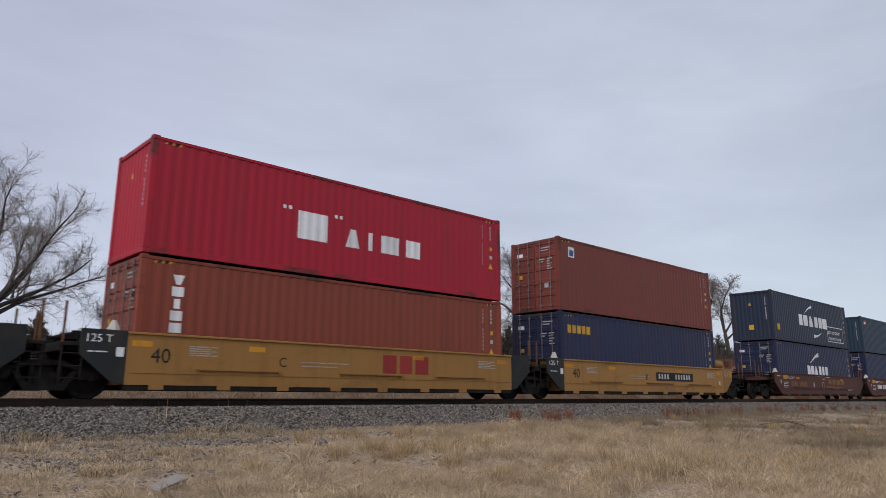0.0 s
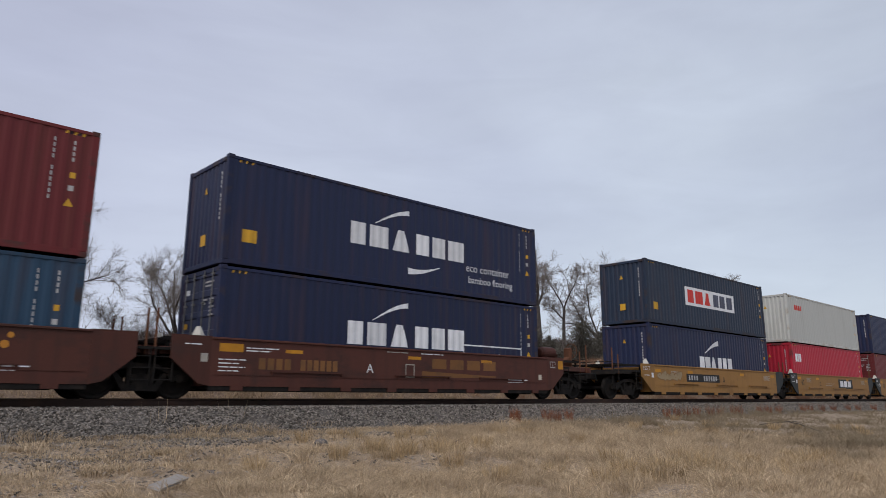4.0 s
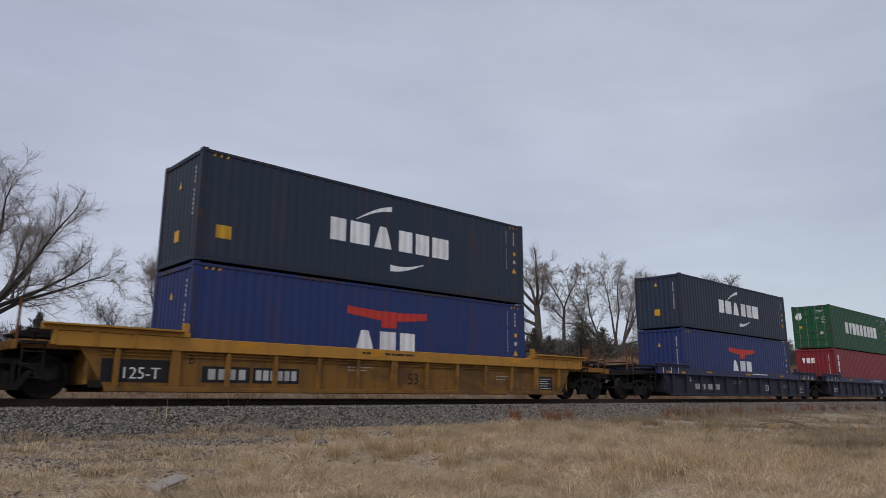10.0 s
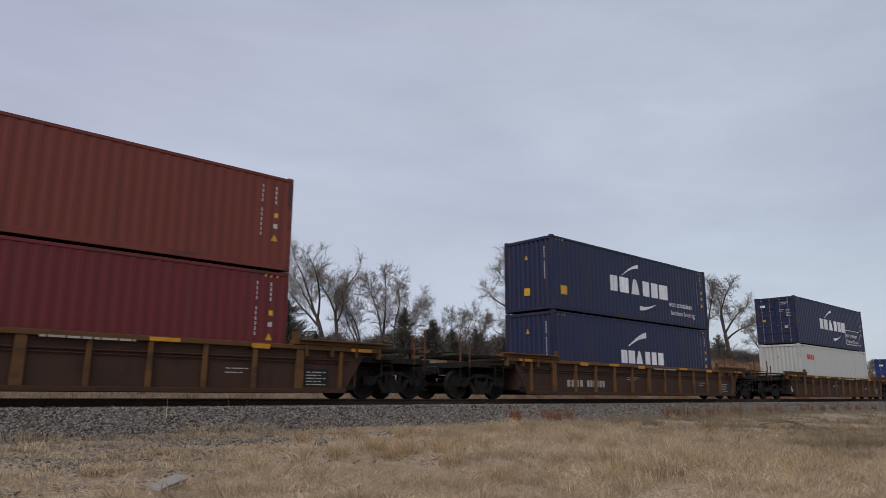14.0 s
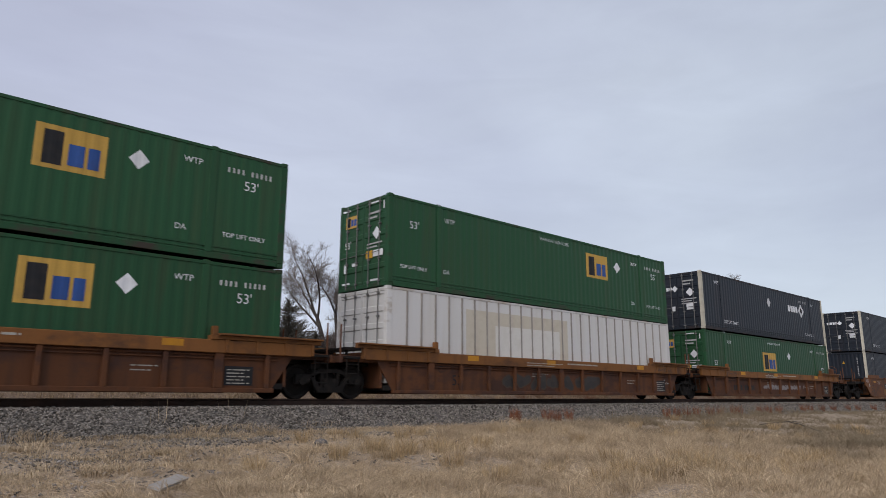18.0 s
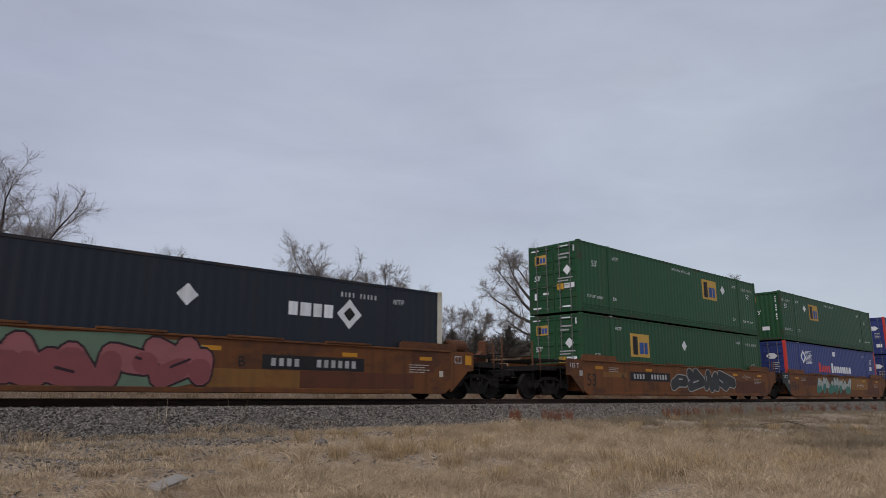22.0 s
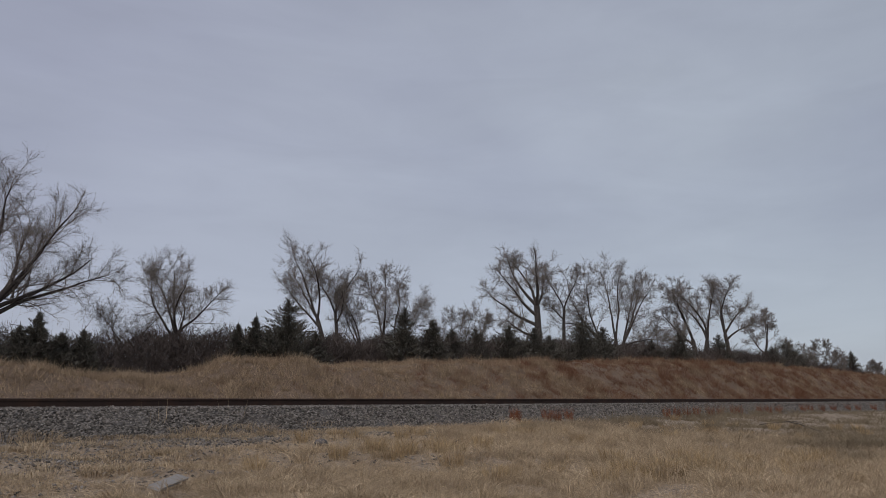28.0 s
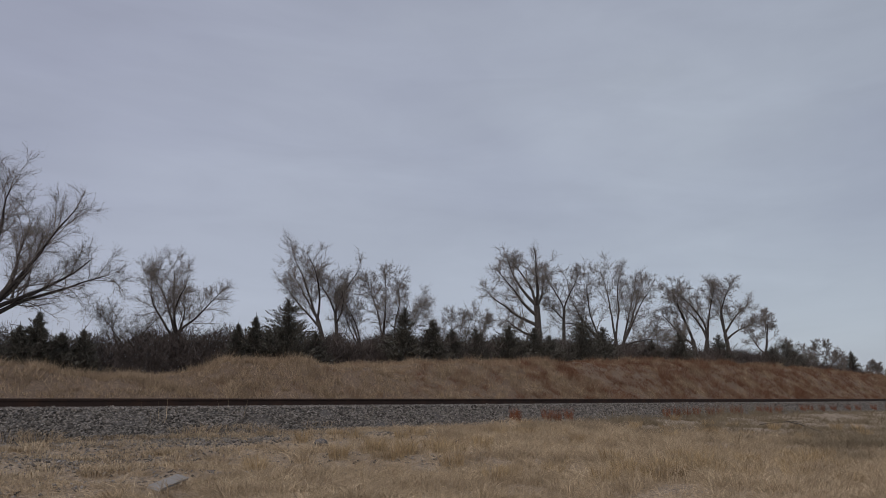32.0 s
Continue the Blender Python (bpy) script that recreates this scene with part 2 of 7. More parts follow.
def mesh_from_arrays(name, co, quads=None, tris=None):
    """A mesh from numpy arrays of points and of four- or three-cornered faces."""
    me = bpy.data.meshes.new(name)
    loops, starts, n = [], [], 0
    for arr, k in ((quads, 4), (tris, 3)):
        if arr is not None and len(arr):
            loops.append(np.asarray(arr).ravel())
            starts.append(n + k * np.arange(len(arr)))
            n += k * len(arr)
    loops, starts = np.concatenate(loops), np.concatenate(starts)
    me.vertices.add(len(co))
    me.vertices.foreach_set("co", np.asarray(co, np.float32).ravel())
    me.loops.add(len(loops))
    me.loops.foreach_set("vertex_index", loops.astype(np.int32))
    me.polygons.add(len(starts))
    me.polygons.foreach_set("loop_start", starts.astype(np.int32))
    me.update(calc_edges=True)
    me.validate()
    return me


# ---- ground ----
RIDGE_X = (-200, 0, 5.3, 7.2, 9.2, 11.5, 13.4, 14.7, 16.8, 23.6, 30.2, 38.5, 49.3, 64.2, 77.4, 94.7, 109.9, 160, 330, 700)
RIDGE_Z = (1.3, 1.2, 1.06, 0.9, 0.82, 0.74, 1.2, 1.55, 1.52, 1.66, 2.02, 2.28, 2.68, 2.94, 3.0, 2.9, 2.7, 1.8, 0.7, 0.3)


def hump(x, y, cx, cy, rx, ry, h):
    return h * np.exp(-((x - cx) / rx) ** 2 - ((y - cy) / ry) ** 2)


def ground_z(x, y):
    """Height of the ground sheet; takes numpy arrays."""
    x, y = np.asarray(x, float), np.asarray(y, float)
    ridge = np.interp(x, RIDGE_X, RIDGE_Z)
    z = np.interp(y, (-60, -24, -17, -10, -6, -3.3, -2.8, -1.6, 1.6, 3.0, 4.2, 5.5), (-1.3, -1.2, -1.12, -0.98, -0.88, -0.78, -0.74, -0.5, -0.5, -0.8, -0.8, -0.7))
    k = np.clip((y - 5.0) / 7.0, 0, 1)
    z = z + (ridge + 0.7) * (k * k * (3 - 2 * k))
    back = np.clip((y - 13.0) / 9.0, 0, 1)
    z = z - 0.9 * back * back * (3 - 2 * back)
    z = z + 0.05 * np.sin(x * 0.9 + 1.3 * np.sin(y * 0.7)) * np.clip((-y - 3.2) / 2, 0, 1) + 0.04 * np.sin(x * 2.1 + y * 1.7) * np.clip((-y - 3.4) / 2, 0, 1)
    z = z + 0.10 * np.sin(x * 0.55 + y) * np.clip((y - 6) / 4, 0, 1) + 0.07 * np.sin(x * 1.7 - 0.8 * y) * np.clip((y - 6) / 4, 0, 1)
    z = z + hump(x, y, 15, -5.2, 4, 1.4, 0.08) + hump(x, y, 21.5, -4.4, 2.5, 1.2, 0.10) + hump(x, y, 36, -5, 9, 1.6, 0.16) + hump(x, y, 12, -9, 4, 2, 0.08)
    return z


def spaced(lo, a, b, hi, step, grow=1.35):
    mid = list(np.arange(a, b, step))
    up, d = [b], step
    while up[-1] < hi:
        d *= grow
        up.append(up[-1] + d)
    down, d = [], step
    p = a
    while p > lo:
        d *= grow
        p -= d
        down.append(p)
    return np.array(down[::-1] + mid + up)


gx, gy = spaced(-2500, -12, 120, 3000, 0.5), spaced(-2500, -20, 26, 2500, 0.3)
GX, GY = np.meshgrid(gx, gy, indexing="ij")
gco = np.stack([GX, GY, ground_z(GX, GY)], -1).reshape(-1, 3)
gi = np.arange(len(gx) * len(gy)).reshape(len(gx), len(gy))
gq = np.stack([gi[:-1, :-1], gi[1:, :-1], gi[1:, 1:], gi[:-1, 1:]], -1).reshape(-1, 4)


def soil_material():
    """Dry ground: soil and straw litter, gravel strewn near the track."""
    m = bpy.data.materials.new("dry_soil_and_litter")
    m.use_nodes = True
    n, l = m.node_tree.nodes, m.node_tree.links
    b = n["Principled BSDF"]
    b.inputs["Roughness"].default_value = 0.95
    co = n.new("ShaderNodeNewGeometry")
    a, c, d = n.new("ShaderNodeTexNoise"), n.new("ShaderNodeTexNoise"), n.new("ShaderNodeTexVoronoi")
    a.inputs["Scale"].default_value, a.inputs["Detail"].default_value = 0.45, 6
    c.inputs["Scale"].default_value, c.inputs["Detail"].default_value = 14, 8
    d.inputs["Scale"].default_value = 16
    for q in (a, c, d):
        l.new(co.outputs["Position"], q.inputs["Vector"])
    straw = n.new("ShaderNodeValToRGB")
    straw.color_ramp.elements[0].position, straw.color_ramp.elements[0].color = 0.3, (0.165, 0.124, 0.092, 1)
    straw.color_ramp.elements[1].position, straw.color_ramp.elements[1].color = 0.7, (0.39, 0.30, 0.212, 1)
    l.new(c.outputs["Fac"], straw.inputs["Fac"])
    gravel = n.new("ShaderNodeValToRGB")
    gravel.color_ramp.elements[0].color, gravel.color_ramp.elements[1].color = (0.065, 0.058, 0.052, 1), (0.25, 0.22, 0.195, 1)
    l.new(d.outputs["Color"], gravel.inputs["Fac"])
    sep = n.new("ShaderNodeSeparateXYZ")
    l.new(co.outputs["Position"], sep.inputs[0])
    reach = n.new("ShaderNodeMapRange")
    reach.inputs["From Min"].default_value, reach.inputs["From Max"].default_value = -5.0, -2.6
    l.new(sep.outputs["Y"], reach.inputs["Value"])
    back = n.new("ShaderNodeMapRange")
    back.inputs["From Min"].default_value, back.inputs["From Max"].default_value = 6.0, 3.5
    l.new(sep.outputs["Y"], back.inputs["Value"])
    left = n.new("ShaderNodeMapRange")
    left.inputs["From Min"].default_value, left.inputs["From Max"].default_value = 26.0, 9.0
    left.inputs["To Min"].default_value = 0.35
    l.new(sep.outputs["X"], left.inputs["Value"])
    mul, mu2, add = n.new("ShaderNodeMath"), n.new("ShaderNodeMath"), n.new("ShaderNodeMath")
    mul.operation = mu2.operation = "MULTIPLY"
    l.new(reach.outputs["Result"], mul.inputs[0])
    l.new(back.outputs["Result"], mul.inputs[1])
    l.new(mul.outputs[0], mu2.inputs[0])
    l.new(left.outputs["Result"], mu2.inputs[1])
    l.new(mu2.outputs[0], add.inputs[0])
    l.new(a.outputs["Fac"], add.inputs[1])
    edge = n.new("ShaderNodeMapRange")
    edge.inputs["From Min"].default_value, edge.inputs["From Max"].default_value = 0.72, 0.95
    l.new(add.outputs[0], edge.inputs["Value"])
    mix = n.new("ShaderNodeMix")
    mix.data_type = "RGBA"
    l.new(edge.outputs["Result"], mix.inputs[0])
    l.new(straw.outputs["Color"], mix.inputs[6])
    l.new(gravel.outputs["Color"], mix.inputs[7])
    # the bank behind the track is redder earth under old thatch
    bank = n.new("ShaderNodeMapRange")
    bank.inputs["From Min"].default_value, bank.inputs["From Max"].default_value = 4.5, 7.0
    l.new(sep.outputs["Y"], bank.inputs["Value"])
    earth, over = n.new("ShaderNodeValToRGB"), n.new("ShaderNodeMix")
    earth.color_ramp.elements[0].position, earth.color_ramp.elements[0].color = 0.35, (0.09, 0.06, 0.041, 1)
    earth.color_ramp.elements[1].position, earth.color_ramp.elements[1].color = 0.68, (0.225, 0.15, 0.098, 1)
    l.new(c.outputs["Fac"], earth.inputs["Fac"])
    over.data_type = "RGBA"
    l.new(bank.outputs["Result"], over.inputs[0])
    l.new(mix.outputs[2], over.inputs[6])
    l.new(earth.outputs["Color"], over.inputs[7])
    l.new(over.outputs[2], b.inputs["Base Color"])
    bp = n.new("ShaderNodeBump")
    bp.inputs["Strength"].default_value, bp.inputs["Distance"].default_value = 0.7, 0.05
    l.new(c.outputs["Fac"], bp.inputs["Height"])
    l.new(bp.outputs["Normal"], b.inputs["Normal"])
    return m


ground_me = mesh_from_arrays("ground", gco, quads=gq)
ground_me.polygons.foreach_set("use_smooth", np.ones(len(gq), bool))
tagged(piece("ground", ground_me, soil_material()), "dry winter prairie ground with a low bank behind the track", "ground", kind="structure")

# ---- track ----
BALLAST = material("grey_ballast_gravel", (0.10, 0.088, 0.08), 0.9, 0, 0.35, 7.0, (0.05, 0.046, 0.044), 0.6, False, 0.8, 22.0)
STONE = material("grey_crushed_stone", (0.172, 0.151, 0.134), 0.9, 0, 0.2, 9.0, (0.09, 0.07, 0.06), 0.4, False, 0.2, 40.0, island=0.7)
RAIL = material("weathered_rail_steel", (0.05, 0.032, 0.026), 0.7, 0.3, 0.25, 3.0, (0.10, 0.05, 0.03), 0.5)
TIE = material("creosoted_tie_wood", (0.07, 0.055, 0.045), 0.9, 0, 0.3, 4.0, (0.03, 0.025, 0.02), 0.5)


def shoulder_z(y):
    """Height of the ballast across the track."""
    return np.interp(np.abs(y), (0, 1.95, 3.1, 3.3), (-0.20, -0.215, -0.80, -0.92))


bx, by = spaced(-900, -10, 90, 1500, 0.4), np.array([-3.3, -2.9, -2.5, -2.1, -1.9, -1.3, -0.7, 0, 0.7, 1.3, 1.9, 2.4, 2.9, 3.3])
BX, BY = np.meshgrid(bx, by, indexing="ij")
brng = np.random.default_rng(4)
bz = shoulder_z(BY) + brng.normal(0, 0.018, BX.shape) * (np.abs(BY) > 1.0)
bi = np.arange(BX.size).reshape(BX.shape)
bq = np.stack([bi[:-1, :-1], bi[1:, :-1], bi[1:, 1:], bi[:-1, 1:]], -1).reshape(-1, 4)
ballast = tagged(piece("ballast", mesh_from_arrays("ballast", np.stack([BX, BY, bz], -1).reshape(-1, 3), quads=bq), BALLAST), "grey crushed stone ballast bed of a railway track", "ballast", kind="structure")


def scatter_stones(name, n, seed, xr, yr, size, surface, pick=None):
    """Many rough eight-faced stones in one mesh."""
    rng = np.random.default_rng(seed)
    u = rng.random(n)
    x = xr[0] + (xr[1] - xr[0]) * u ** 1.7
    y = rng.uniform(*yr, n)
    if pick is not None:
        keep = pick(x, y, rng)
        x, y = x[keep], y[keep]
        n = len(x)
    s = rng.uniform(*size, n)
    z = surface(x, y) + s * 0.25
    base = np.array([(1.35, 0, 0), (0, 0.95, 0), (-1.35, 0, 0), (0, -0.95, 0), (0, 0, 0.6), (0, 0, -0.6)], float)
    v = base[None] * s[:, None, None] * rng.uniform(0.55, 1.25, (n, 6, 3)) + rng.normal(0, 0.12, (n, 6, 3)) * s[:, None, None]
    a = rng.uniform(0, 2 * np.pi, n)
    b = rng.normal(0, 0.5, n)
    vx = v[..., 0] * np.cos(a)[:, None] - v[..., 1] * np.sin(a)[:, None]
    vy = v[..., 0] * np.sin(a)[:, None] + v[..., 1] * np.cos(a)[:, None]
    vz = v[..., 2] + vx * np.sin(b)[:, None]
    co = np.stack([vx + x[:, None], vy + y[:, None], vz + z[:, None]], -1).reshape(-1, 3)
    t = np.array([(0, 1, 4), (1, 2, 4), (2, 3, 4), (3, 0, 4), (1, 0, 5), (2, 1, 5), (3, 2, 5), (0, 3, 5)])
    tris = (t[None] + 6 * np.arange(n)[:, None, None]).reshape(-1, 3)
    return mesh_from_arrays(name, co, tris=tris)


stones_me = scatter_stones("ballast_stones", 112000, 5, (-1, 75), (-3.3, -0.95), (0.022, 0.050), lambda x, y: shoulder_z(y))
tagged(piece("ballast_stones", stones_me, STONE), "loose angular grey stones on the ballast shoulder", "gravel", kind="stuff")
gravel_me = scatter_stones("loose_gravel", 42000, 6, (0, 34), (-9.5, -2.9), (0.018, 0.045), ground_z,
                           lambda x, y, r: r.random(len(x)) < np.clip(0.95 * np.exp(-((x - 6.6) / 2.3) ** 2 - ((y + 3.7) / 0.9) ** 2) + np.exp(-((x - 11.2) / 1.5) ** 2 - ((y + 3.9) / 0.6) ** 2) + 0.5 * np.exp(-((x - 3.4) / 1.4) ** 2 - ((y + 5.6) / 1.2) ** 2) + np.where(x < 13, 0.10, 0.015), 0, 1))
tagged(piece("loose_gravel", gravel_me, STONE), "stray gravel spilled into the grass beside the track", "gravel", kind="stuff")

track = tagged(new("railway_track"), "single straight railway track with weathered steel rails", "railway track", kind="structure")
rail_profile = ((-0.075, -0.185), (0.075, -0.185), (0.075, -0.172), (0.012, -0.155), (0.010, -0.05), (0.036, -0.04), (0.037, -0.006), (0.028, 0), (-0.028, 0), (-0.037, -0.006), (-0.036, -0.04), (-0.010, -0.05), (-0.012, -0.155), (-0.075, -0.172))
for side in (-0.755, 0.755):
    bm = bmesh.new()
    cuts = spaced(-900, -10, 100, 1500, 10.0)
    rings = [[bm.verts.new((x, side + a, z)) for a, z in rail_profile] for x in cuts]
    for a, b in zip(rings, rings[1:]):
        for i in range(len(rail_profile)):
            bm.faces.new((a[i], a[(i + 1) % len(a)], b[(i + 1) % len(a)], b[i]))
    bmesh.ops.recalc_face_normals(bm, faces=bm.faces)
    part("rail", bm, RAIL, track)
tie_bm = boxes((-0.115, 0.115, -1.3, 1.3, -0.36, -0.188), bevel=0.012)
tie_me = bpy.data.meshes.new("tie")
tie_bm.to_mesh(tie_me)
tie_bm.free()
for i in range(200):
    t_ob = piece("tie", tie_me, TIE, track)
    t_ob.matrix_basis = pose(-6 + 0.51 * i, 0.02 * math.sin(i * 2.3), 0, 0, 0, 0.6 * math.sin(i * 1.7))


# ---- trees and grass ----
BARK = material("grey_brown_bark", (0.082, 0.068, 0.062), 0.95, 0, 0.3, 5.0, (0.03, 0.026, 0.024), 0.6, False, 0.6, 30.0)
TWIG = material("bare_twigs", (0.21, 0.178, 0.16), 0.95, 0, 0.15, 1.0, (0.05, 0.04, 0.035), 0.3, False, 0, 10.0, island=0.35)
CEDAR = material("dark_cedar_foliage", (0.115, 0.105, 0.088), 0.9, 0, 0.2, 1.5, (0.075, 0.055, 0.042), 0.5, False, 0, 12.0, island=0.5)
BRUSH = material("grey_brown_brush", (0.115, 0.092, 0.083), 0.95, 0, 0.2, 1.0, (0.042, 0.033, 0.03), 0.4, False, 0, 10.0, island=0.5)


def tubes(name, segs, sides):
    """Tapered bars as one mesh."""
    a, b = np.array([s[0] for s in segs]), np.array([s[1] for s in segs])
    ra, rb = np.array([s[2] for s in segs]), np.array([s[3] for s in segs])
    d = b - a
    d /= np.linalg.norm(d, axis=1, keepdims=True) + 1e-9
    ref = np.where(np.abs(d[:, 2:3]) > 0.9, np.array([[1.0, 0, 0]]), np.array([[0, 0, 1.0]]))
    u = np.cross(d, ref)
    u /= np.linalg.norm(u, axis=1, keepdims=True) + 1e-9
    v = np.cross(d, u)
    ang = 2 * np.pi * np.arange(sides) / sides
    ring = u[:, None] * np.cos(ang)[None, :, None] + v[:, None] * np.sin(ang)[None, :, None]
    co = np.stack([a[:, None] + ring * ra[:, None, None], b[:, None] + ring * rb[:, None, None]], 1).reshape(-1, 3)
    n, k = len(segs), np.arange(sides)
    quad = np.stack([k, (k + 1) % sides, sides + (k + 1) % sides, sides + k], -1)
    quads = (quad[None] + (2 * sides * np.arange(n))[:, None, None]).reshape(-1, 4)
    return mesh_from_arrays(name, co, quads=quads)


def strokes(name, base, tip, width, bend, rng, two=True):
    """Thin bent blades from base to tip as one mesh."""
    n = len(base)
    d = tip - base
    s = np.cross(d, np.stack([rng.normal(0, 1, n), rng.normal(0, 1, n), np.zeros(n)], -1))
    s /= np.linalg.norm(s, axis=1, keepdims=True) + 1e-9
    w = width[:, None]
    if not two:
        co = np.stack([base - s * w, base + s * w, tip], 1).reshape(-1, 3)
        return mesh_from_arrays(name, co, tris=np.arange(3 * n).reshape(-1, 3))
    mid = base + d * 0.55 + bend
    co = np.stack([base - s * w, base + s * w, mid + s * w * 0.75, mid - s * w * 0.75, tip], 1).reshape(-1, 3)
    k = 5 * np.arange(n)[:, None]
    return mesh_from_arrays(name, co, quads=k + np.array([[0, 1, 2, 3]]), tris=k + np.array([[3, 2, 4]]))


def unit(v):
    return v / (np.linalg.norm(v) + 1e-9)


def limb(rng, p, d, length, r, tip, curl, axis, level, out):
    """One limb as a bent tapering line with the branches that spring from it. out: bars of (from, to, radius, radius, level)."""
    n = (7, 10, 6, 4)[level]
    nodes, d = [(p, d, 0.0)], unit(d)
    kink = rng.normal(0, (0.03, 0.09, 0.13, 0.16)[level], (n, 3))
    sway = (0.08, 0.3, 0.45, 0.5)[level] * rng.normal(0, 1, 3) / n
    for i in range(n):
        turn = Matrix.Rotation(radians(curl / n), 3, Vector(axis)) if curl else None
        if turn:
            d = np.array(turn @ Vector(d))
        d = unit(d + kink[i] + sway + np.array([0, 0, (0.0, 0.015, 0.035, 0.03)[level]]))
        q = p + d * length / n
        ra, rb = [max(r * (1 - 0.85 * k / n) if level else r * (1 - 0.25 * k / n), tip) for k in (i, i + 1)]
        out.append((p, q, ra, rb, level))
        p = q
        nodes.append((p, d, (i + 1) / n))
    if level >= 3:
        return nodes
    if level:
        count = int(rng.integers(*((0, 1), (11, 15), (6, 9))[level]))
        spots = np.sort(rng.uniform(0.22 if level == 1 else 0.10, 1.0, count))
        spin = rng.uniform(0, 6.28)
        for f in spots:
            k = min(int(f * n), n - 1)
            at, along, _ = nodes[k]
            at = at + (nodes[k + 1][0] - at) * (f * n - k)
            spin += 2.4 + rng.normal(0, 0.4)
            side = unit(np.cross(along, np.array([math.cos(spin), math.sin(spin), 0.3])))
            open_ = radians(rng.uniform(26, 58) * (1.15 - 0.4 * f))
            way = along * math.cos(open_) + side * math.sin(open_) + np.array([0, 0, 0.12])
            long_ = length * rng.uniform(0.24, 0.52) * (1.12 - 0.68 * f) + (0.35, 0.3, 0.18)[level]
            limb(rng, at, way, long_, max(0.42 * r * (1 - 0.7 * f), tip), tip, rng.normal(0, 10), axis, level + 1, out)
    return nodes


def bare_tree(x, y, trunks, seed, label, fine=0.008, dense=3):
    """A leafless tree in winter. trunks: (offset, lean, height to the fork, radius, limbs), limbs: (share of the trunk's height, lean, length, curl); leans and curls in degrees, positive to the east."""
    rng = np.random.default_rng(seed)
    a = math.atan2(x, y + 17.36)
    across, deep = np.array([math.cos(a), -math.sin(a), 0]), np.array([math.sin(a), math.cos(a), 0])
    up = np.array([0, 0, 1.0])
    tree = tagged(new("bare_tree"), label, "tree", "trees behind the track")
    every, size = [], np.mean([q[2] for t in trunks for q in t[4]])
    for off, lean, high, r, limbs in trunks:
        foot = np.array([x, y, 0.0]) + across * off
        foot[2] = float(ground_z(foot[0], foot[1])) - 0.15
        bars = []
        way = up * math.cos(radians(lean)) + across * math.sin(radians(lean))
        nodes = limb(rng, foot, way, high, r, fine, 0, deep, 0, bars)
        for k, (f, tilt, long_, curl) in enumerate(limbs):
            long_ *= 0.97
            at = nodes[min(int(f * (len(nodes) - 1) + 0.5), len(nodes) - 1)][0]
            back = radians(rng.uniform(-22, 22) if k < 2 else (34 if k % 2 else -34) * rng.uniform(0.5, 1.1))
            t = radians(tilt)
            way = up * math.cos(t) * math.cos(back) + across * math.sin(t) + deep * math.sin(back) * max(math.cos(t), 0.4)
            limb(rng, at, way, long_, 0.46 * r, fine, curl, deep, 1, bars)
        heavy = [q[:4] for q in bars if q[4] < 2]
        piece("trunk", tubes("trunk", heavy, 7), BARK, tree)
        every += bars
    light = [q[:4] for q in every if q[4] >= 2]
    piece("crown", tubes("crown", light, 3), TWIG, tree, "fine bare branches")
    # twigs spring from the thin wood, and finer ones from them
    thin = [q for q in every if q[4] >= 2]
    p0, p1 = np.array([q[0] for q in thin]), np.array([q[1] for q in thin])
    m = np.repeat(np.arange(len(thin)), dense)
    f = rng.random(len(m))[:, None]
    base = p0[m] * (1 - f) + p1[m] * f
    along = (p1 - p0)[m]
    along /= np.linalg.norm(along, axis=1, keepdims=True) + 1e-9
    d = along * 0.8 + rng.normal(0, 0.55, base.shape) + np.array([0, 0, 0.18])
    d /= np.linalg.norm(d, axis=1, keepdims=True)
    ln = rng.uniform(0.035, 0.11, len(base)) * size
    rows = [(base, base + d * ln[:, None], np.full(len(base), 0.8 * fine))]
    for g in (0.4, 0.75):
        tb = base + d * (ln * g)[:, None]
        td = d * 0.8 + rng.normal(0, 0.5, base.shape)
        td /= np.linalg.norm(td, axis=1, keepdims=True)
        rows.append((tb, tb + td * (ln * rng.uniform(0.35, 0.7, len(base)))[:, None], np.full(len(base), 0.6 * fine)))
    base, tip, wid = [np.concatenate([q[k] for q in rows]) for k in range(3)]
    twigs = piece("twig_haze", strokes("twig_haze", base, tip, wid, None, rng, False), TWIG, tree, "thin winter twigs")
    twigs["kind"] = "stuff"
    return tree


# x, y, trunks, seed, label, thickness of the finest wood
bare_tree(5.3, 19, [(0, 4, 3.3, 0.27, [(0.9, 44, 5.8, 16), (1, 36, 6.4, -6), (1, 8, 6.3, 6), (1, 24, 6.8, 2), (1, 52, 5.2, -4), (0.9, -20, 6.4, -10), (0.8, -52, 6.2, 0), (1, 45, 4.8, 0)])], 41, "large leafless tree with wide spreading limbs", 0.0062)
bare_tree(14.3, 19, [(0, 2, 2.5, 0.17, [(0.97, 44, 3.2, 4), (1, -16, 4.9, -22), (1, 2, 4.0, 0), (0.95, -8, 4.0, -10), (0.9, -34, 3.8, 6), (0.9, 12, 2.8, 6)])], 12, "leafless tree forking low behind the bank", 0.0056)
bare_tree(12.2, 19.5, [(0, -4, 1.9, 0.09, [(0.8, -48, 2.8, 10), (1, -16, 3.0, -6), (1, 10, 3.0, 6), (0.8, 38, 2.4, -8)])], 13, "small leafless tree in the brush", 0.0048)
bare_tree(24.2, 19, [(0, -11, 3.9, 0.17, [(1, -19, 5.2, -4), (0.85, -46, 3.6, -12), (1, -2, 4.6, -14), (1, -28, 4.6, 12)])], 14, "slender leaning leafless tree with a rounded crown", 0.0065)
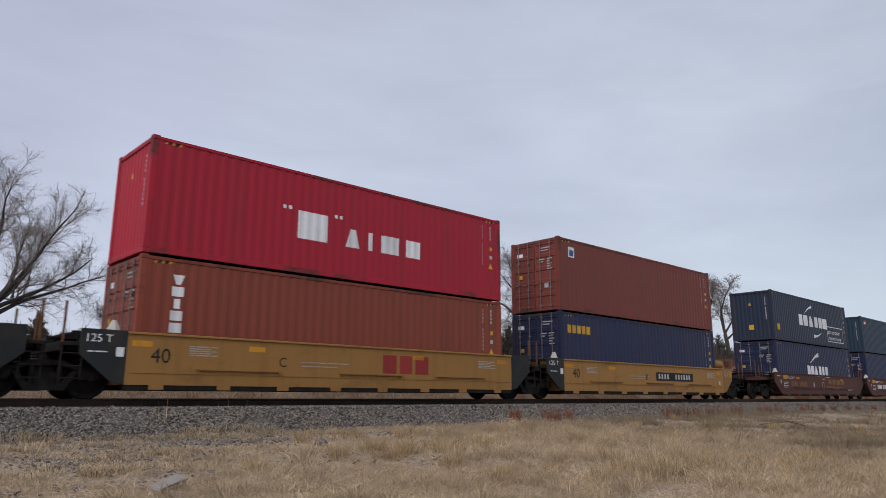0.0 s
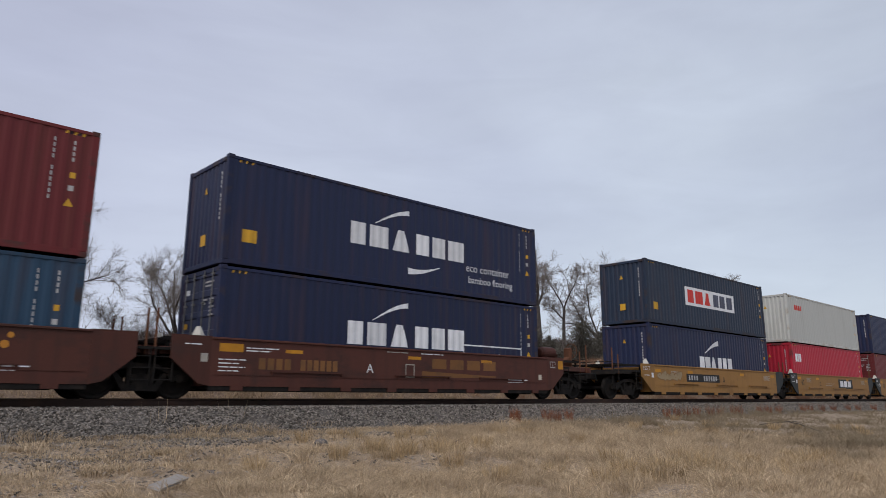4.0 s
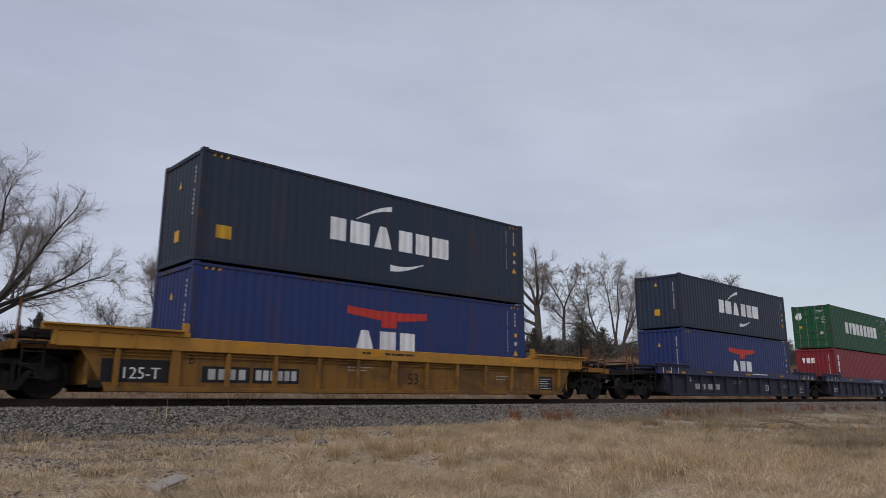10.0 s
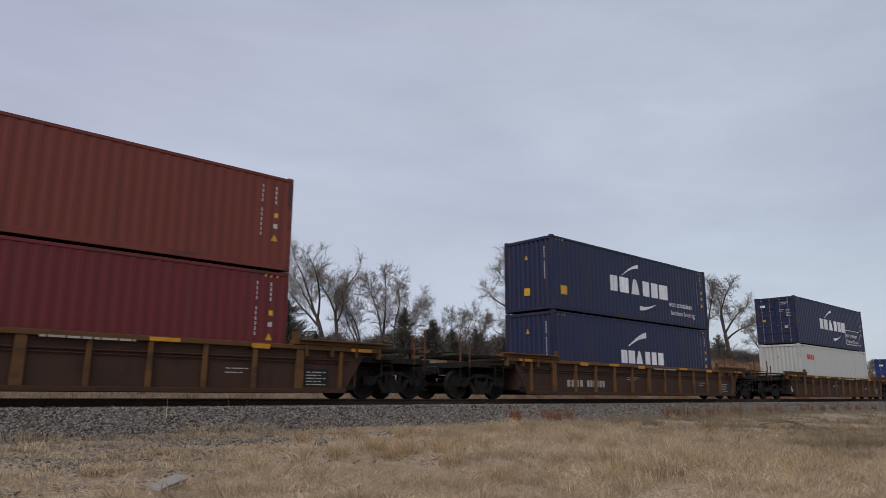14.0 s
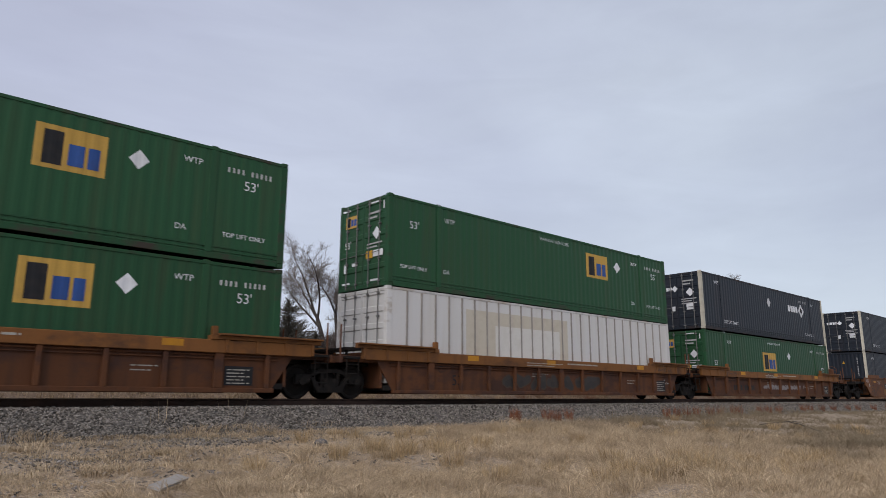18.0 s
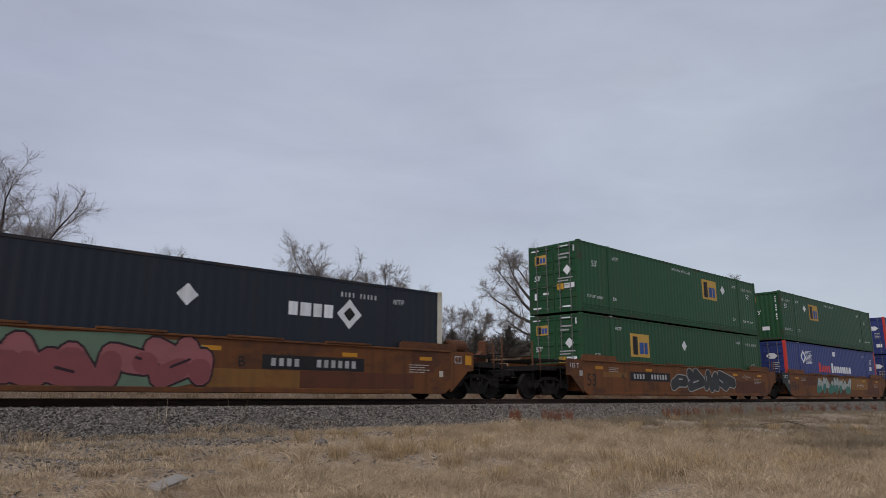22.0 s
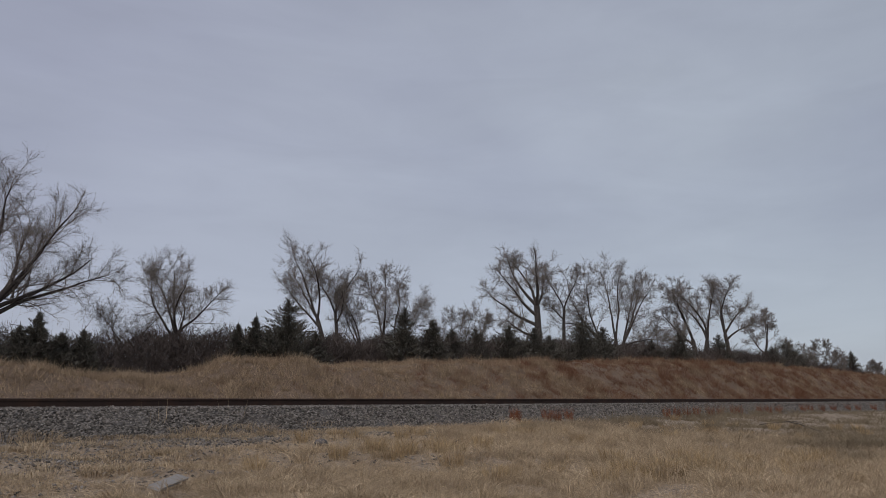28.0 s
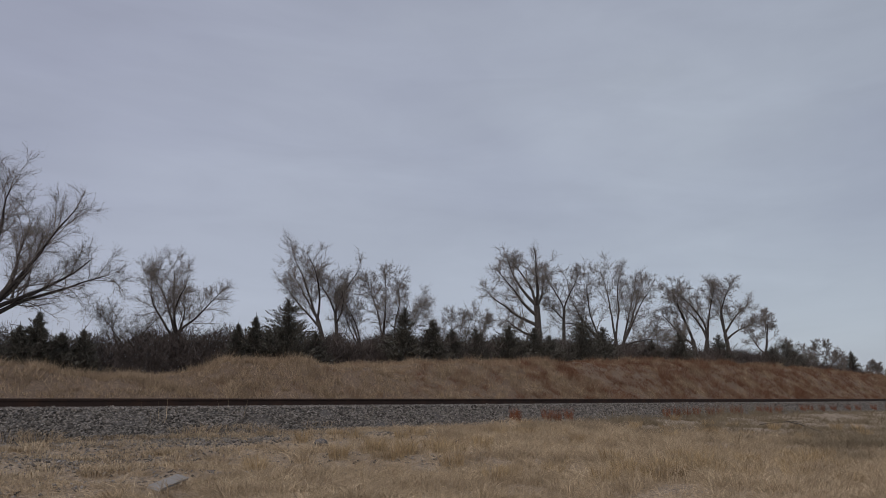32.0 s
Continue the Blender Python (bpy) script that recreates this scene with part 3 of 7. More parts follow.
bare_tree(25.2, 19.6, [(0, 1, 4.2, 0.14, [(1, 12, 3.8, 22), (1, -10, 3.2, -4), (0.9, 26, 3.0, 0), (0.8, -22, 2.6, 8)])], 15, "thin upright leafless tree", 0.0065)
bare_tree(27.6, 19, [(-0.5, -10, 2.2, 0.13, [(1, -22, 4.2, -6), (0.9, -38, 3.4, 8), (1, -8, 4.6, 0)]), (0.1, 2, 2.4, 0.15, [(1, 4, 4.7, 2), (1, -6, 4.4, -6), (0.9, 16, 4.3, 6)]), (0.6, 9, 2.2, 0.13, [(1, 20, 4.2, 8), (0.9, 36, 3.6, -6), (1, 10, 4.4, 0)])], 16, "round-crowned leafless tree with many stems", 0.0073)
bare_tree(37.1, 21, [(-0.5, -14, 1.9, 0.10, [(1, -24, 2.8, -6), (1, -4, 3.3, 4)]), (0.2, 3, 2.0, 0.10, [(1, 4, 3.6, -4), (1, -14, 3.3, 0)]), (0.8, 16, 1.9, 0.10, [(1, 26, 3.0, 4), (1, 10, 3.4, 0)])], 17, "pale leafless shrubby tree", 0.0073)
bare_tree(46.0, 20, [(0, -6, 6.0, 0.34, [(0.97, -42, 6.2, 6), (0.72, -66, 6.0, -10), (1, 2, 5.4, 8), (1, -14, 5.2, -2), (0.8, -50, 5.2, 14), (1, 18, 4.4, -6), (0.6, -84, 3.6, 20)])], 18, "tall leafless tree with a broad crown", 0.0088)
bare_tree(49.3, 20, [(0, -3, 6.0, 0.17, [(1, -22, 4.4, 6), (1, 8, 3.6, 6), (0.8, -36, 2.6, 10)])], 19, "thin straight leafless tree", 0.0081)
bare_tree(56.1, 20, [(-0.3, -12, 3.2, 0.24, [(1, -26, 5.2, -26), (1, -44, 7.4, 34), (0.9, -14, 7.0, 2)]), (0.1, 1, 3.4, 0.24, [(1, -4, 7.8, -4), (1, 5, 7.0, 4)]), (0.7, 8, 3.2, 0.24, [(1, 17, 7.6, 0), (1, 28, 6.4, -10), (0.8, 46, 4.4, 10), (1, 9, 7.4, 4)])], 20, "wide leafless tree forking from the ground", 0.0096)
bare_tree(73.5, 20, [(-0.3, -7, 4.4, 0.30, [(1, -20, 6.6, -6), (1, -8, 7.0, 2), (0.8, -40, 5.0, 6)]), (0.5, 1, 4.2, 0.32, [(1, -3, 7.6, -4), (1, 8, 7.0, 0), (1, 16, 6.4, 6)]), (2.9, 1, 4.4, 0.28, [(1, -8, 6.0, 0), (1, 20, 5.2, 18), (0.9, 40, 4.2, 26), (1, 6, 6.0, -6)])], 21, "leafless clump of tall stems", 0.0113)
bare_tree(68.0, 20, [(-1, -12, 2.4, 0.14, [(1, -26, 3.2, 0), (1, -2, 3.6, 6)]), (0.5, 8, 2.4, 0.14, [(1, 20, 3.4, -6), (1, 0, 3.6, 0)])], 22, "low leafless tree beside taller ones", 0.0105)
bare_tree(90.0, 20, [(0, 6, 4.0, 0.24, [(0.9, -28, 4.2, -12), (1, 22, 4.8, -16), (1, 4, 4.2, 6), (0.8, 48, 3.2, 0)])], 23, "crooked leafless tree at the thin end of the row", 0.0129)
bare_tree(98.2, 18, [(-1.6, -22, 1.0, 0.12, [(1, -40, 2.6, 10), (1, -14, 3.4, 0), (0.6, -55, 2.2, 10)]), (0.2, 2, 1.2, 0.12, [(1, 6, 3.8, 4), (1, 24, 3.2, -6), (1, -18, 3.4, 0)]), (2.0, 20, 1.0, 0.12, [(1, 34, 3.0, 0), (1, 8, 3.4, 6), (0.6, 52, 2.4, 0)])], 24, "low tangled leafless thicket tree", 0.0115, 4)
bare_tree(106.0, 18, [(-1.0, -18, 1.0, 0.12, [(1, -34, 2.8, 0), (1, -6, 3.2, 4)]), (1.0, 16, 1.0, 0.12, [(1, 10, 3.0, 0), (1, 36, 2.6, 0)])], 25, "low leafless shrub tree", 0.012, 4)
bare_tree(127.0, 19, [(-0.8, -14, 1.2, 0.14, [(1, -22, 2.6, 0), (1, 4, 3.0, 0)]), (0.8, 12, 1.2, 0.14, [(1, 8, 2.8, 0), (0.8, 34, 2.4, 0)])], 26, "small far leafless tree", 0.0145, 4)


def cedar(x, y, top_z, width, seed):
    """A red cedar: ragged tiers of boughs under a pointed leader, each bough a line of short sprays."""
    rng = np.random.default_rng(seed)
    bz = float(ground_z(x, y)) - 0.1
    h = top_z - bz
    boughs, per = int(190 + 60 * h), 46
    f = rng.random(boughs) ** 1.1 * 0.97
    az = rng.uniform(0, 2 * np.pi, boughs)
    lobes = 0.8 + 0.3 * np.sin(3 * az + 9 * f + seed) + 0.2 * np.sin(7 * az - 15 * f)
    reach = (1 - f) ** 0.8 * width * 0.78 * lobes * rng.uniform(0.45, 1.15, boughs) * np.clip(0.6 + f / 0.3, 0, 1)
    rise = rng.uniform(0.05, 0.75, boughs)
    u = rng.random((boughs, per)) ** 0.8
    rad = u * reach[:, None]
    zz = bz + 0.1 + f[:, None] * (h - 0.2) + rad * rise[:, None] * (0.3 + 0.5 * u)
    a = az[:, None] + rng.normal(0, 0.2, (boughs, per))
    c = np.stack([x + rad * np.cos(a), y + rad * np.sin(a), zz + rng.normal(0, 0.04, (boughs, per))], -1).reshape(-1, 3)
    keep = rng.random(len(c)) < np.clip(np.repeat(reach, per) / (0.22 * width), 0.15, 1)
    slim = np.repeat(0.4 + 0.6 * (1 - f), per)[keep]
    c = c[keep]
    n = len(c)
    out = np.stack([np.cos(a), np.sin(a), np.full_like(a, 0.7)], -1).reshape(-1, 3)[keep]
    d = out + rng.normal(0, 0.45, (n, 3))
    d /= np.linalg.norm(d, axis=1, keepdims=True)
    s = np.cross(d, rng.normal(0, 1, (n, 3)))
    s /= np.linalg.norm(s, axis=1, keepdims=True)
    ln, wd = (rng.uniform(0.10, 0.30, n) * slim)[:, None], (rng.uniform(0.018, 0.05, n) * slim)[:, None]
    co = np.stack([c - s * wd, c + s * wd, c + d * ln], 1).reshape(-1, 3)
    tree = tagged(new("cedar_tree"), "dark green ragged cedar tree behind the bank", "tree", "trees behind the track")
    bm = rod(bmesh.new(), (x, y, bz), (x, y, top_z + 0.1), 0.08, 7, 0.008)
    part("trunk", bm, BARK, tree)
    piece("crown", mesh_from_arrays("crown", co, tris=np.arange(3 * n).reshape(-1, 3)), CEDAR, tree)


for i, row in enumerate(((7.5, 17, 3.8, 1.7), (6.8, 17, 3.1, 1.9), (9.4, 17, 3.1, 1.6), (8.5, 17, 2.9, 1.7), (5.6, 17.5, 2.8, 1.8), (16.9, 17, 3.9, 1.2), (17.9, 17, 4.4, 1.4), (18.6, 16.8, 3.6, 1.6), (19.6, 16.5, 5.5, 3.2), (22.0, 17.5, 3.9, 1.8), (27.9, 16.5, 5.7, 2.4), (30.7, 17, 5.2, 2.3),
                         (33.5, 18, 4.9, 2.4), (35.8, 18, 5.0, 2.6), (38.3, 17, 5.4, 3.0), (41.3, 17, 5.4, 2.8), (43.6, 17.4, 5.0, 3.0), (46.8, 16.5, 6.7, 4.2), (50.3, 17, 6.1, 2.8), (59.0, 17.5, 5.5, 3.4), (63.2, 17, 6.4, 3.6), (73.7, 18, 7.0, 3.6), (86.4, 17.5, 6.3, 4.2), (90.9, 17.5, 7.3, 6.4), (95.0, 18, 6.0, 4.0), (116.3, 18, 7.1, 2.8))):
    cedar(*row, 50 + i)


def brush_row():
    rng = np.random.default_rng(70)
    n = 600000
    x = -16 + 175 * rng.random(n) ** 1.25
    far = rng.random(n) < 0.38
    y = np.where(far, rng.uniform(22, 32, n), rng.normal(19.2, 1.0, n))
    clump = 0.5 + 0.5 * np.sin(x * 0.8 + 2 * np.sin(x * 0.23)) * np.sin(x * 0.37 + 1)
    cap = (2.0 + 0.7 * clump + 0.25 * np.sin(x * 3.1 + np.sin(x * 1.3))) * np.clip((150 - x) / 60, 0.5, 1) + np.where(far, 0.5, 0)
    z = ground_z(x, y) + cap * rng.random(n) ** 1.05
    base = np.stack([x, y, z], -1)
    ln = rng.uniform(0.16, 0.65, n) * (1 + x.clip(0, 150) / 90)
    d = rng.normal(0, 1, (n, 3)) * np.array([0.6, 0.6, 0.35]) + np.array([0, 0, 0.75])
    tip = base + d / np.linalg.norm(d, axis=1, keepdims=True) * ln[:, None]
    return strokes("brush", base, tip, rng.uniform(0.005, 0.013, n) * (1.35 + x.clip(0, 150) / 75), None, rng, False)


tagged(piece("brush", brush_row(), BRUSH), "dense dark leafless undergrowth along the tree row", "undergrowth", kind="stuff")


def straw_material(name, pale, deep, red=None, span=(0, 0), most=0.56, patch=0.75, base=0.0):
    """Dry grass: each blade its own tone; patches of a second colour where the noise and the place say so."""
    m = material(name, pale, 0.85, 0, 0.14, 1.1, deep, 0.85, False, 0, 9.0, island=0.42)
    if red:
        n, l = m.node_tree.nodes, m.node_tree.links
        b = n["Principled BSDF"]
        old = b.inputs["Base Color"].links[0].from_socket
        geo, sep, noi = n.new("ShaderNodeNewGeometry"), n.new("ShaderNodeSeparateXYZ"), n.new("ShaderNodeTexNoise")
        noi.inputs["Scale"].default_value = patch
        noi.inputs["Detail"].default_value = 6
        l.new(geo.outputs["Position"], noi.inputs["Vector"])
        l.new(geo.outputs["Position"], sep.inputs[0])
        up = n.new("ShaderNodeMapRange")
        up.inputs["From Min"].default_value, up.inputs["From Max"].default_value = span
        up.inputs["To Min"].default_value, up.inputs["To Max"].default_value = base, most
        l.new(sep.outputs["X"], up.inputs["Value"])
        add, cut, mix = n.new("ShaderNodeMath"), n.new("ShaderNodeMapRange"), n.new("ShaderNodeMix")
        l.new(up.outputs["Result"], add.inputs[0])
        l.new(noi.outputs["Fac"], add.inputs[1])
        cut.inputs["From Min"].default_value, cut.inputs["From Max"].default_value, cut.inputs["To Max"].default_value = 0.98, 1.16, 0.9
        l.new(add.outputs[0], cut.inputs["Value"])
        mix.data_type = "RGBA"
        l.new(cut.outputs["Result"], mix.inputs[0])
        l.new(old, mix.inputs[6])
        mix.inputs[7].default_value = (*red, 1)
        l.new(mix.outputs[2], b.inputs["Base Color"])
    return m


# STRAW's second colour is a darker straw, more of it towards larger x.
STRAW = straw_material("dry_straw_grass", (0.475, 0.36, 0.238), (0.23, 0.165, 0.108), (0.20, 0.156, 0.104), (6, 20), 0.78, 0.5)
BANKGRASS = straw_material("dry_bank_grass", (0.35, 0.255, 0.168), (0.155, 0.106, 0.072), (0.165, 0.074, 0.042), (8, 40), 0.62, 0.75, 0.34)
REDGRASS = straw_material("red_bunch_grass", (0.22, 0.085, 0.045), (0.12, 0.055, 0.035))


def blotch(x, y, k, seed):
    """Smooth uneven field between 0 and 1, of patches about 3 / k metres wide."""
    table = np.random.default_rng(int(10 * seed)).random((128, 128))

    def layer(scale, shift):
        u, v = np.asarray(x) * scale + shift, np.asarray(y) * scale + 0.7 * shift
        i, j = np.floor(u).astype(int), np.floor(v).astype(int)
        f, g = u - i, v - j
        f, g = f * f * (3 - 2 * f), g * g * (3 - 2 * g)
        at = lambda p, q: table[p % 128, q % 128]
        return (at(i, j) * (1 - f) + at(i + 1, j) * f) * (1 - g) + (at(i, j + 1) * (1 - f) + at(i + 1, j + 1) * f) * g

    return np.clip(0.5 + 1.5 * (0.62 * layer(k / 3.0, 11.3) + 0.38 * layer(k / 1.25, 37.1) - 0.5), 0, 1)


def clumps(name, cx, cy, per, radius, height, fan, lean, width, rng, two):
    """Bunches of blades that start close together and fall apart towards their tips."""
    m = len(cx)
    a = rng.uniform(0, 2 * np.pi, (m, per))
    u = np.sqrt(rng.random((m, per)))
    r = radius[:, None] * u
    x, y = (cx[:, None] + r * np.cos(a)).ravel(), (cy[:, None] + r * np.sin(a)).ravel()
    h = (height[:, None] * rng.uniform(0.35, 1.1, (m, per)) * (1.1 - 0.35 * u)).ravel()
    base = np.stack([x, y, ground_z(x, y) - 0.015], -1)
    out = np.stack([(lean[:, :1] + fan * u * np.cos(a)).ravel(), (lean[:, 1:] + fan * u * np.sin(a)).ravel()], -1) + rng.normal(0, 0.28, (m * per, 2))
    tip = base + np.concatenate([out * h[:, None], h[:, None]], 1)
    bend = np.concatenate([-0.22 * out * h[:, None], 0.16 * h[:, None]], 1)
    return strokes(name, base, tip, rng.uniform(*width, m * per), bend, rng, two)


def bank_grass():
    rng = np.random.default_rng(80)
    m = 46000
    cx = -12 + 190 * rng.random(m) ** 1.45
    cy = rng.uniform(3.6, 15.0, m)
    keep = rng.random(m) < 0.28 + 0.6 * blotch(cx, cy, 2.3, 5.0) + 0.35 * blotch(cx, cy, 0.8, 1.0)
    cx, cy = cx[keep], cy[keep]
    m = len(cx)
    high = rng.uniform(0.16, 0.56, m) * (0.25 + 1.2 * blotch(cx, cy, 1.7, 2.0)) * np.interp(cx, (0, 25, 60), (0.8, 1.0, 1.45))
    return clumps("bank_grass", cx, cy, 22, rng.uniform(0.08, 0.30, m), high, 0.55, rng.normal(0, 0.22, (m, 2)), (0.0045, 0.0115), rng, False)


def mat_edge(x):
    """The thick mat of straw lies on the near side of this line; thin soil and gravel beyond it."""
    return np.interp(x, (0.5, 3.0, 5.3, 8.5, 12.7, 16.0, 40.0), (-11.5, -9.6, -7.4, -6.0, -3.5, -2.9, -2.7))


def spill(x, y):
    """Patches of ballast gravel washed into the grass."""
    return np.clip(np.exp(-((x - 6.4) / 2.3) ** 2 - ((y + 4.4) / 0.95) ** 2) + np.exp(-((x - 11.2) / 1.3) ** 2 - ((y + 4.0) / 0.5) ** 2) + 0.8 * np.exp(-((x - 3.4) / 1.1) ** 2 - ((y + 6.0) / 0.6) ** 2), 0, 1)


def bare(x, y):
    """Trodden soil in front of the mat."""
    return np.exp(-((x - 5.2) / 0.5) ** 2 - ((y + 11.1) / 0.25) ** 2) + np.exp(-((x - 7.5) / 1.0) ** 2 - ((y + 12.9) / 0.33) ** 2) + 1.5 * np.exp(-((x - 7.2) / 0.4) ** 2 - ((y + 6.2) / 0.4) ** 2) + 1.4 * np.exp(-((x - 2.95) / 0.34) ** 2 - ((y + 9.95) / 0.3) ** 2)


def meadow(m, per, seed, near):
    rng = np.random.default_rng(seed)
    if near:
        r = 6.0 + 13.5 * rng.random(m) ** 0.95
        a = np.radians(rng.uniform(4, 82, m))
    else:
        r = 18 + 75 * rng.random(m) ** 1.5
        a = np.radians(rng.uniform(8, 82, m))
    x, y = r * np.sin(a), -17.36 + r * np.cos(a)
    # most of it stands in tussocks
    k = 2600 if near else 5000
    pick = rng.integers(0, m, k)
    owner = rng.integers(0, k, m)
    tuss = rng.random(m) < (0.62 if near else 0.4)
    size = rng.uniform(0.07, 0.26, k) * (1 if near else 1.8)
    far_off = np.abs(rng.normal(0, 1, m))
    ang = rng.uniform(0, 2 * np.pi, m)
    x = np.where(tuss, x[pick[owner]] + size[owner] * far_off * np.cos(ang), x)
    y = np.where(tuss, y[pick[owner]] + size[owner] * far_off * np.sin(ang), y)
    crest = np.where(tuss, np.exp(-0.5 * far_off ** 2) * rng.uniform(0.4, 1.5, k)[owner], 0.0)
    # creeping into the foot of the ballast in places
    limit = -2.95 + 0.45 * np.clip(blotch(x, y, 0.9, 3.0) * 2 - 0.9, 0, 1)
    thick = np.clip((mat_edge(x) - y) / 0.7 + 0.5, 0, 1)
    dens = 0.6 * blotch(x, y, 1.5, 1.0) + 0.4 * blotch(x, y, 3.7, 4.0)
    keep = (y < limit) & (rng.random(m) < (0.75 * (0.15 + 1.3 * dens) * (1 - 0.5 * thick) + 0.75 * thick) * (1 - 0.93 * spill(x, y)) * (1 - np.clip(1.2 * bare(x, y), 0, 1)))
    x, y, thick, dens, crest = x[keep], y[keep], thick[keep], dens[keep], crest[keep]
    m = len(x)
    high = rng.uniform(0.04, 0.11, m) * (0.75 + 0.5 * thick) * (0.3 + 1.0 * dens + 1.1 * crest) * np.interp(x, (4, 9, 16), (0.85, 1.1, 1.4)) * (1 if near else 1.2)
    lean = rng.normal(0, 0.5, (m, 2)) + np.stack([0.5 * np.sin(1.1 * x + y), 0.4 * np.cos(0.9 * y - x)], -1) * 0.3
    wide = (0.0012, 0.0034) if near else (0.004, 0.011)
    return clumps("dry_grass", x, y, per, rng.uniform(0.05, 0.15, m) * (1 if near else 1.7), high, 0.9, lean, wide, rng, near)


def litter(n, seed):
    """Fallen straws, lying flat and tangled."""
    rng = np.random.default_rng(seed)
    r, a = 6.5 + 12 * rng.random(n) ** 1.1, np.radians(rng.uniform(4, 80, n))
    x, y = r * np.sin(a), -17.36 + r * np.cos(a)
    keep = (y < -2.95) & (rng.random(n) > 0.85 * spill(x, y))
    x, y = x[keep], y[keep]
    n = len(x)
    a, ln = rng.uniform(0, 2 * np.pi, n), rng.uniform(0.04, 0.16, n)
    base = np.stack([x, y, ground_z(x, y) + rng.uniform(0.0, 0.025, n)], -1)
    tip = base + np.stack([np.cos(a) * ln, np.sin(a) * ln, rng.uniform(-0.01, 0.03, n)], -1)
    return strokes("straw_litter", base, tip, rng.uniform(0.001, 0.0026, n), None, rng, False)


def tufts(name, spots, per, height, spread, seed, fan=0.9):
    """Separate bunches of taller grass."""
    rng = np.random.default_rng(seed)
    rows = []
    for tx, ty in spots:
        a, r = rng.uniform(0, 2 * np.pi, per), spread * np.sqrt(rng.random(per))
        x, y = tx + r * np.cos(a), ty + r * np.sin(a)
        h = height * rng.uniform(0.45, 1.1, per)
        base = np.stack([x, y, ground_z(x, y) - 0.02], -1)
        rows.append((base, base + np.stack([np.cos(a) * h * rng.uniform(0, fan, per), np.sin(a) * h * rng.uniform(0, fan, per), h], -1)))
    base, tip = np.concatenate([r[0] for r in rows]), np.concatenate([r[1] for r in rows])
    n = len(base)
    return strokes(name, base, tip, rng.uniform(0.0018, 0.0045, n), np.stack([np.zeros(n), np.zeros(n), 0.06 * np.ones(n)], -1), rng, True)


tagged(piece("bank_grass", bank_grass(), BANKGRASS), "tall dry tan and rust-red grass on the bank", "grass", kind="stuff")
tagged(piece("dry_grass", meadow(44000, 17, 81, True), STRAW), "matted dry straw-coloured grass beside the track", "grass", kind="stuff")
tagged(piece("dry_grass", meadow(36000, 14, 82, False), STRAW), "dry straw-coloured grass further along the track", "grass", kind="stuff")
tagged(piece("straw_litter", litter(110000, 85), straw_material("grey_straw_litter", (0.50, 0.39, 0.285), (0.25, 0.19, 0.14))), "tangled fallen straw on thin soil", "straw", kind="stuff")
red_spots = [(16.4, -2.85), (16.55, -2.8), (17.95, -2.85), (18.4, -2.9), (19.1, -2.85), (25.3, -2.9), (26.2, -2.85), (26.9, -2.9), (27.7, -2.9), (28.9, -2.9), (29.8, -2.9), (31.2, -2.85), (31.9, -2.8), (34.2, -2.75), (35.0, -2.8), (36.2, -2.8), (39.5, -2.75), (40.6, -2.7), (42.1, -2.8), (44.0, -2.75), (46.5, -2.7), (48.0, -2.8), (51.0, -2.8), (54.0, -2.8), (58.0, -2.8), (63.0, -2.8)]
tagged(piece("red_bunch_grass", tufts("red_bunch_grass", red_spots, 150, 0.52, 0.14, 83, 0.28), REDGRASS), "reddish bunches of grass at the foot of the ballast", "grass", kind="stuff")
pale_spots = [(6.1, -2.85), (6.5, -2.75), (6.9, -2.65), (7.3, -2.6), (7.6, -2.65), (7.9, -2.75), (9.1, -2.5), (9.4, -2.45), (9.7, -2.5), (2.9, -2.9), (3.4, -2.95), (26.5, -3.1), (27.4, -3.15), (29.4, -3.1), (30.3, -3.1), (33.0, -3.1), (33.6, -3.05), (35.4, -3.0), (37.5, -3.0)]
tagged(piece("tall_dry_grass", tufts("tall_dry_grass", pale_spots, 240, 0.24, 0.34, 84, 1.0), STRAW), "taller tufts of pale dry grass at the edge of the gravel", "grass", kind="stuff")
bunch_spots = [(8.8, -11.6), (8.95, -11.5), (10.5, -13.3), (7.4, -10.7), (6.9, -10.9), (10.7, -13.9), (7.9, -11.9), (9.6, -12.2), (6.5, -7.9), (8.4, -8.6), (4.9, -8.2)]
spot_rng = random.Random(88)
pale_more = [(spot_rng.gauss(c, w), spot_rng.gauss(d, 0.28)) for c, d, w, n in ((5.6, -3.1, 1.3, 26), (8.6, -3.0, 1.1, 24), (2.6, -4.2, 1.0, 20), (4.6, -5.6, 1.2, 24), (11.4, -3.3, 1.4, 16), (7.2, -5.3, 1.6, 18), (2.8, -7.2, 0.8, 20)) for _ in range(n)]
tagged(piece("short_dry_grass", tufts("short_dry_grass", [q for q in pale_more if spill(*q) < 0.45], 80, 0.095, 0.20, 89, 1.6), STRAW), "short pale tufts of dry grass among the spilled gravel", "grass", kind="stuff")
bunch_spots += [(spot_rng.uniform(7, 24), spot_rng.uniform(-13.0, -4.5)) for _ in range(60)]
bunch_spots += [(9.0 + spot_rng.gauss(0, 0.5), -12.3 + spot_rng.gauss(0, 0.35)) for _ in range(9)] + [(12.5 + spot_rng.gauss(0, 1.2), -12.0 + spot_rng.gauss(0, 0.6)) for _ in range(12)]
tagged(piece("bunch_grass", tufts("bunch_grass", bunch_spots, 150, 0.26, 0.16, 86, 0.75), straw_material("brown_bunch_grass", (0.42, 0.30, 0.17), (0.20, 0.13, 0.07))), "brownish bunches standing out of the straw mat", "grass", kind="stuff")

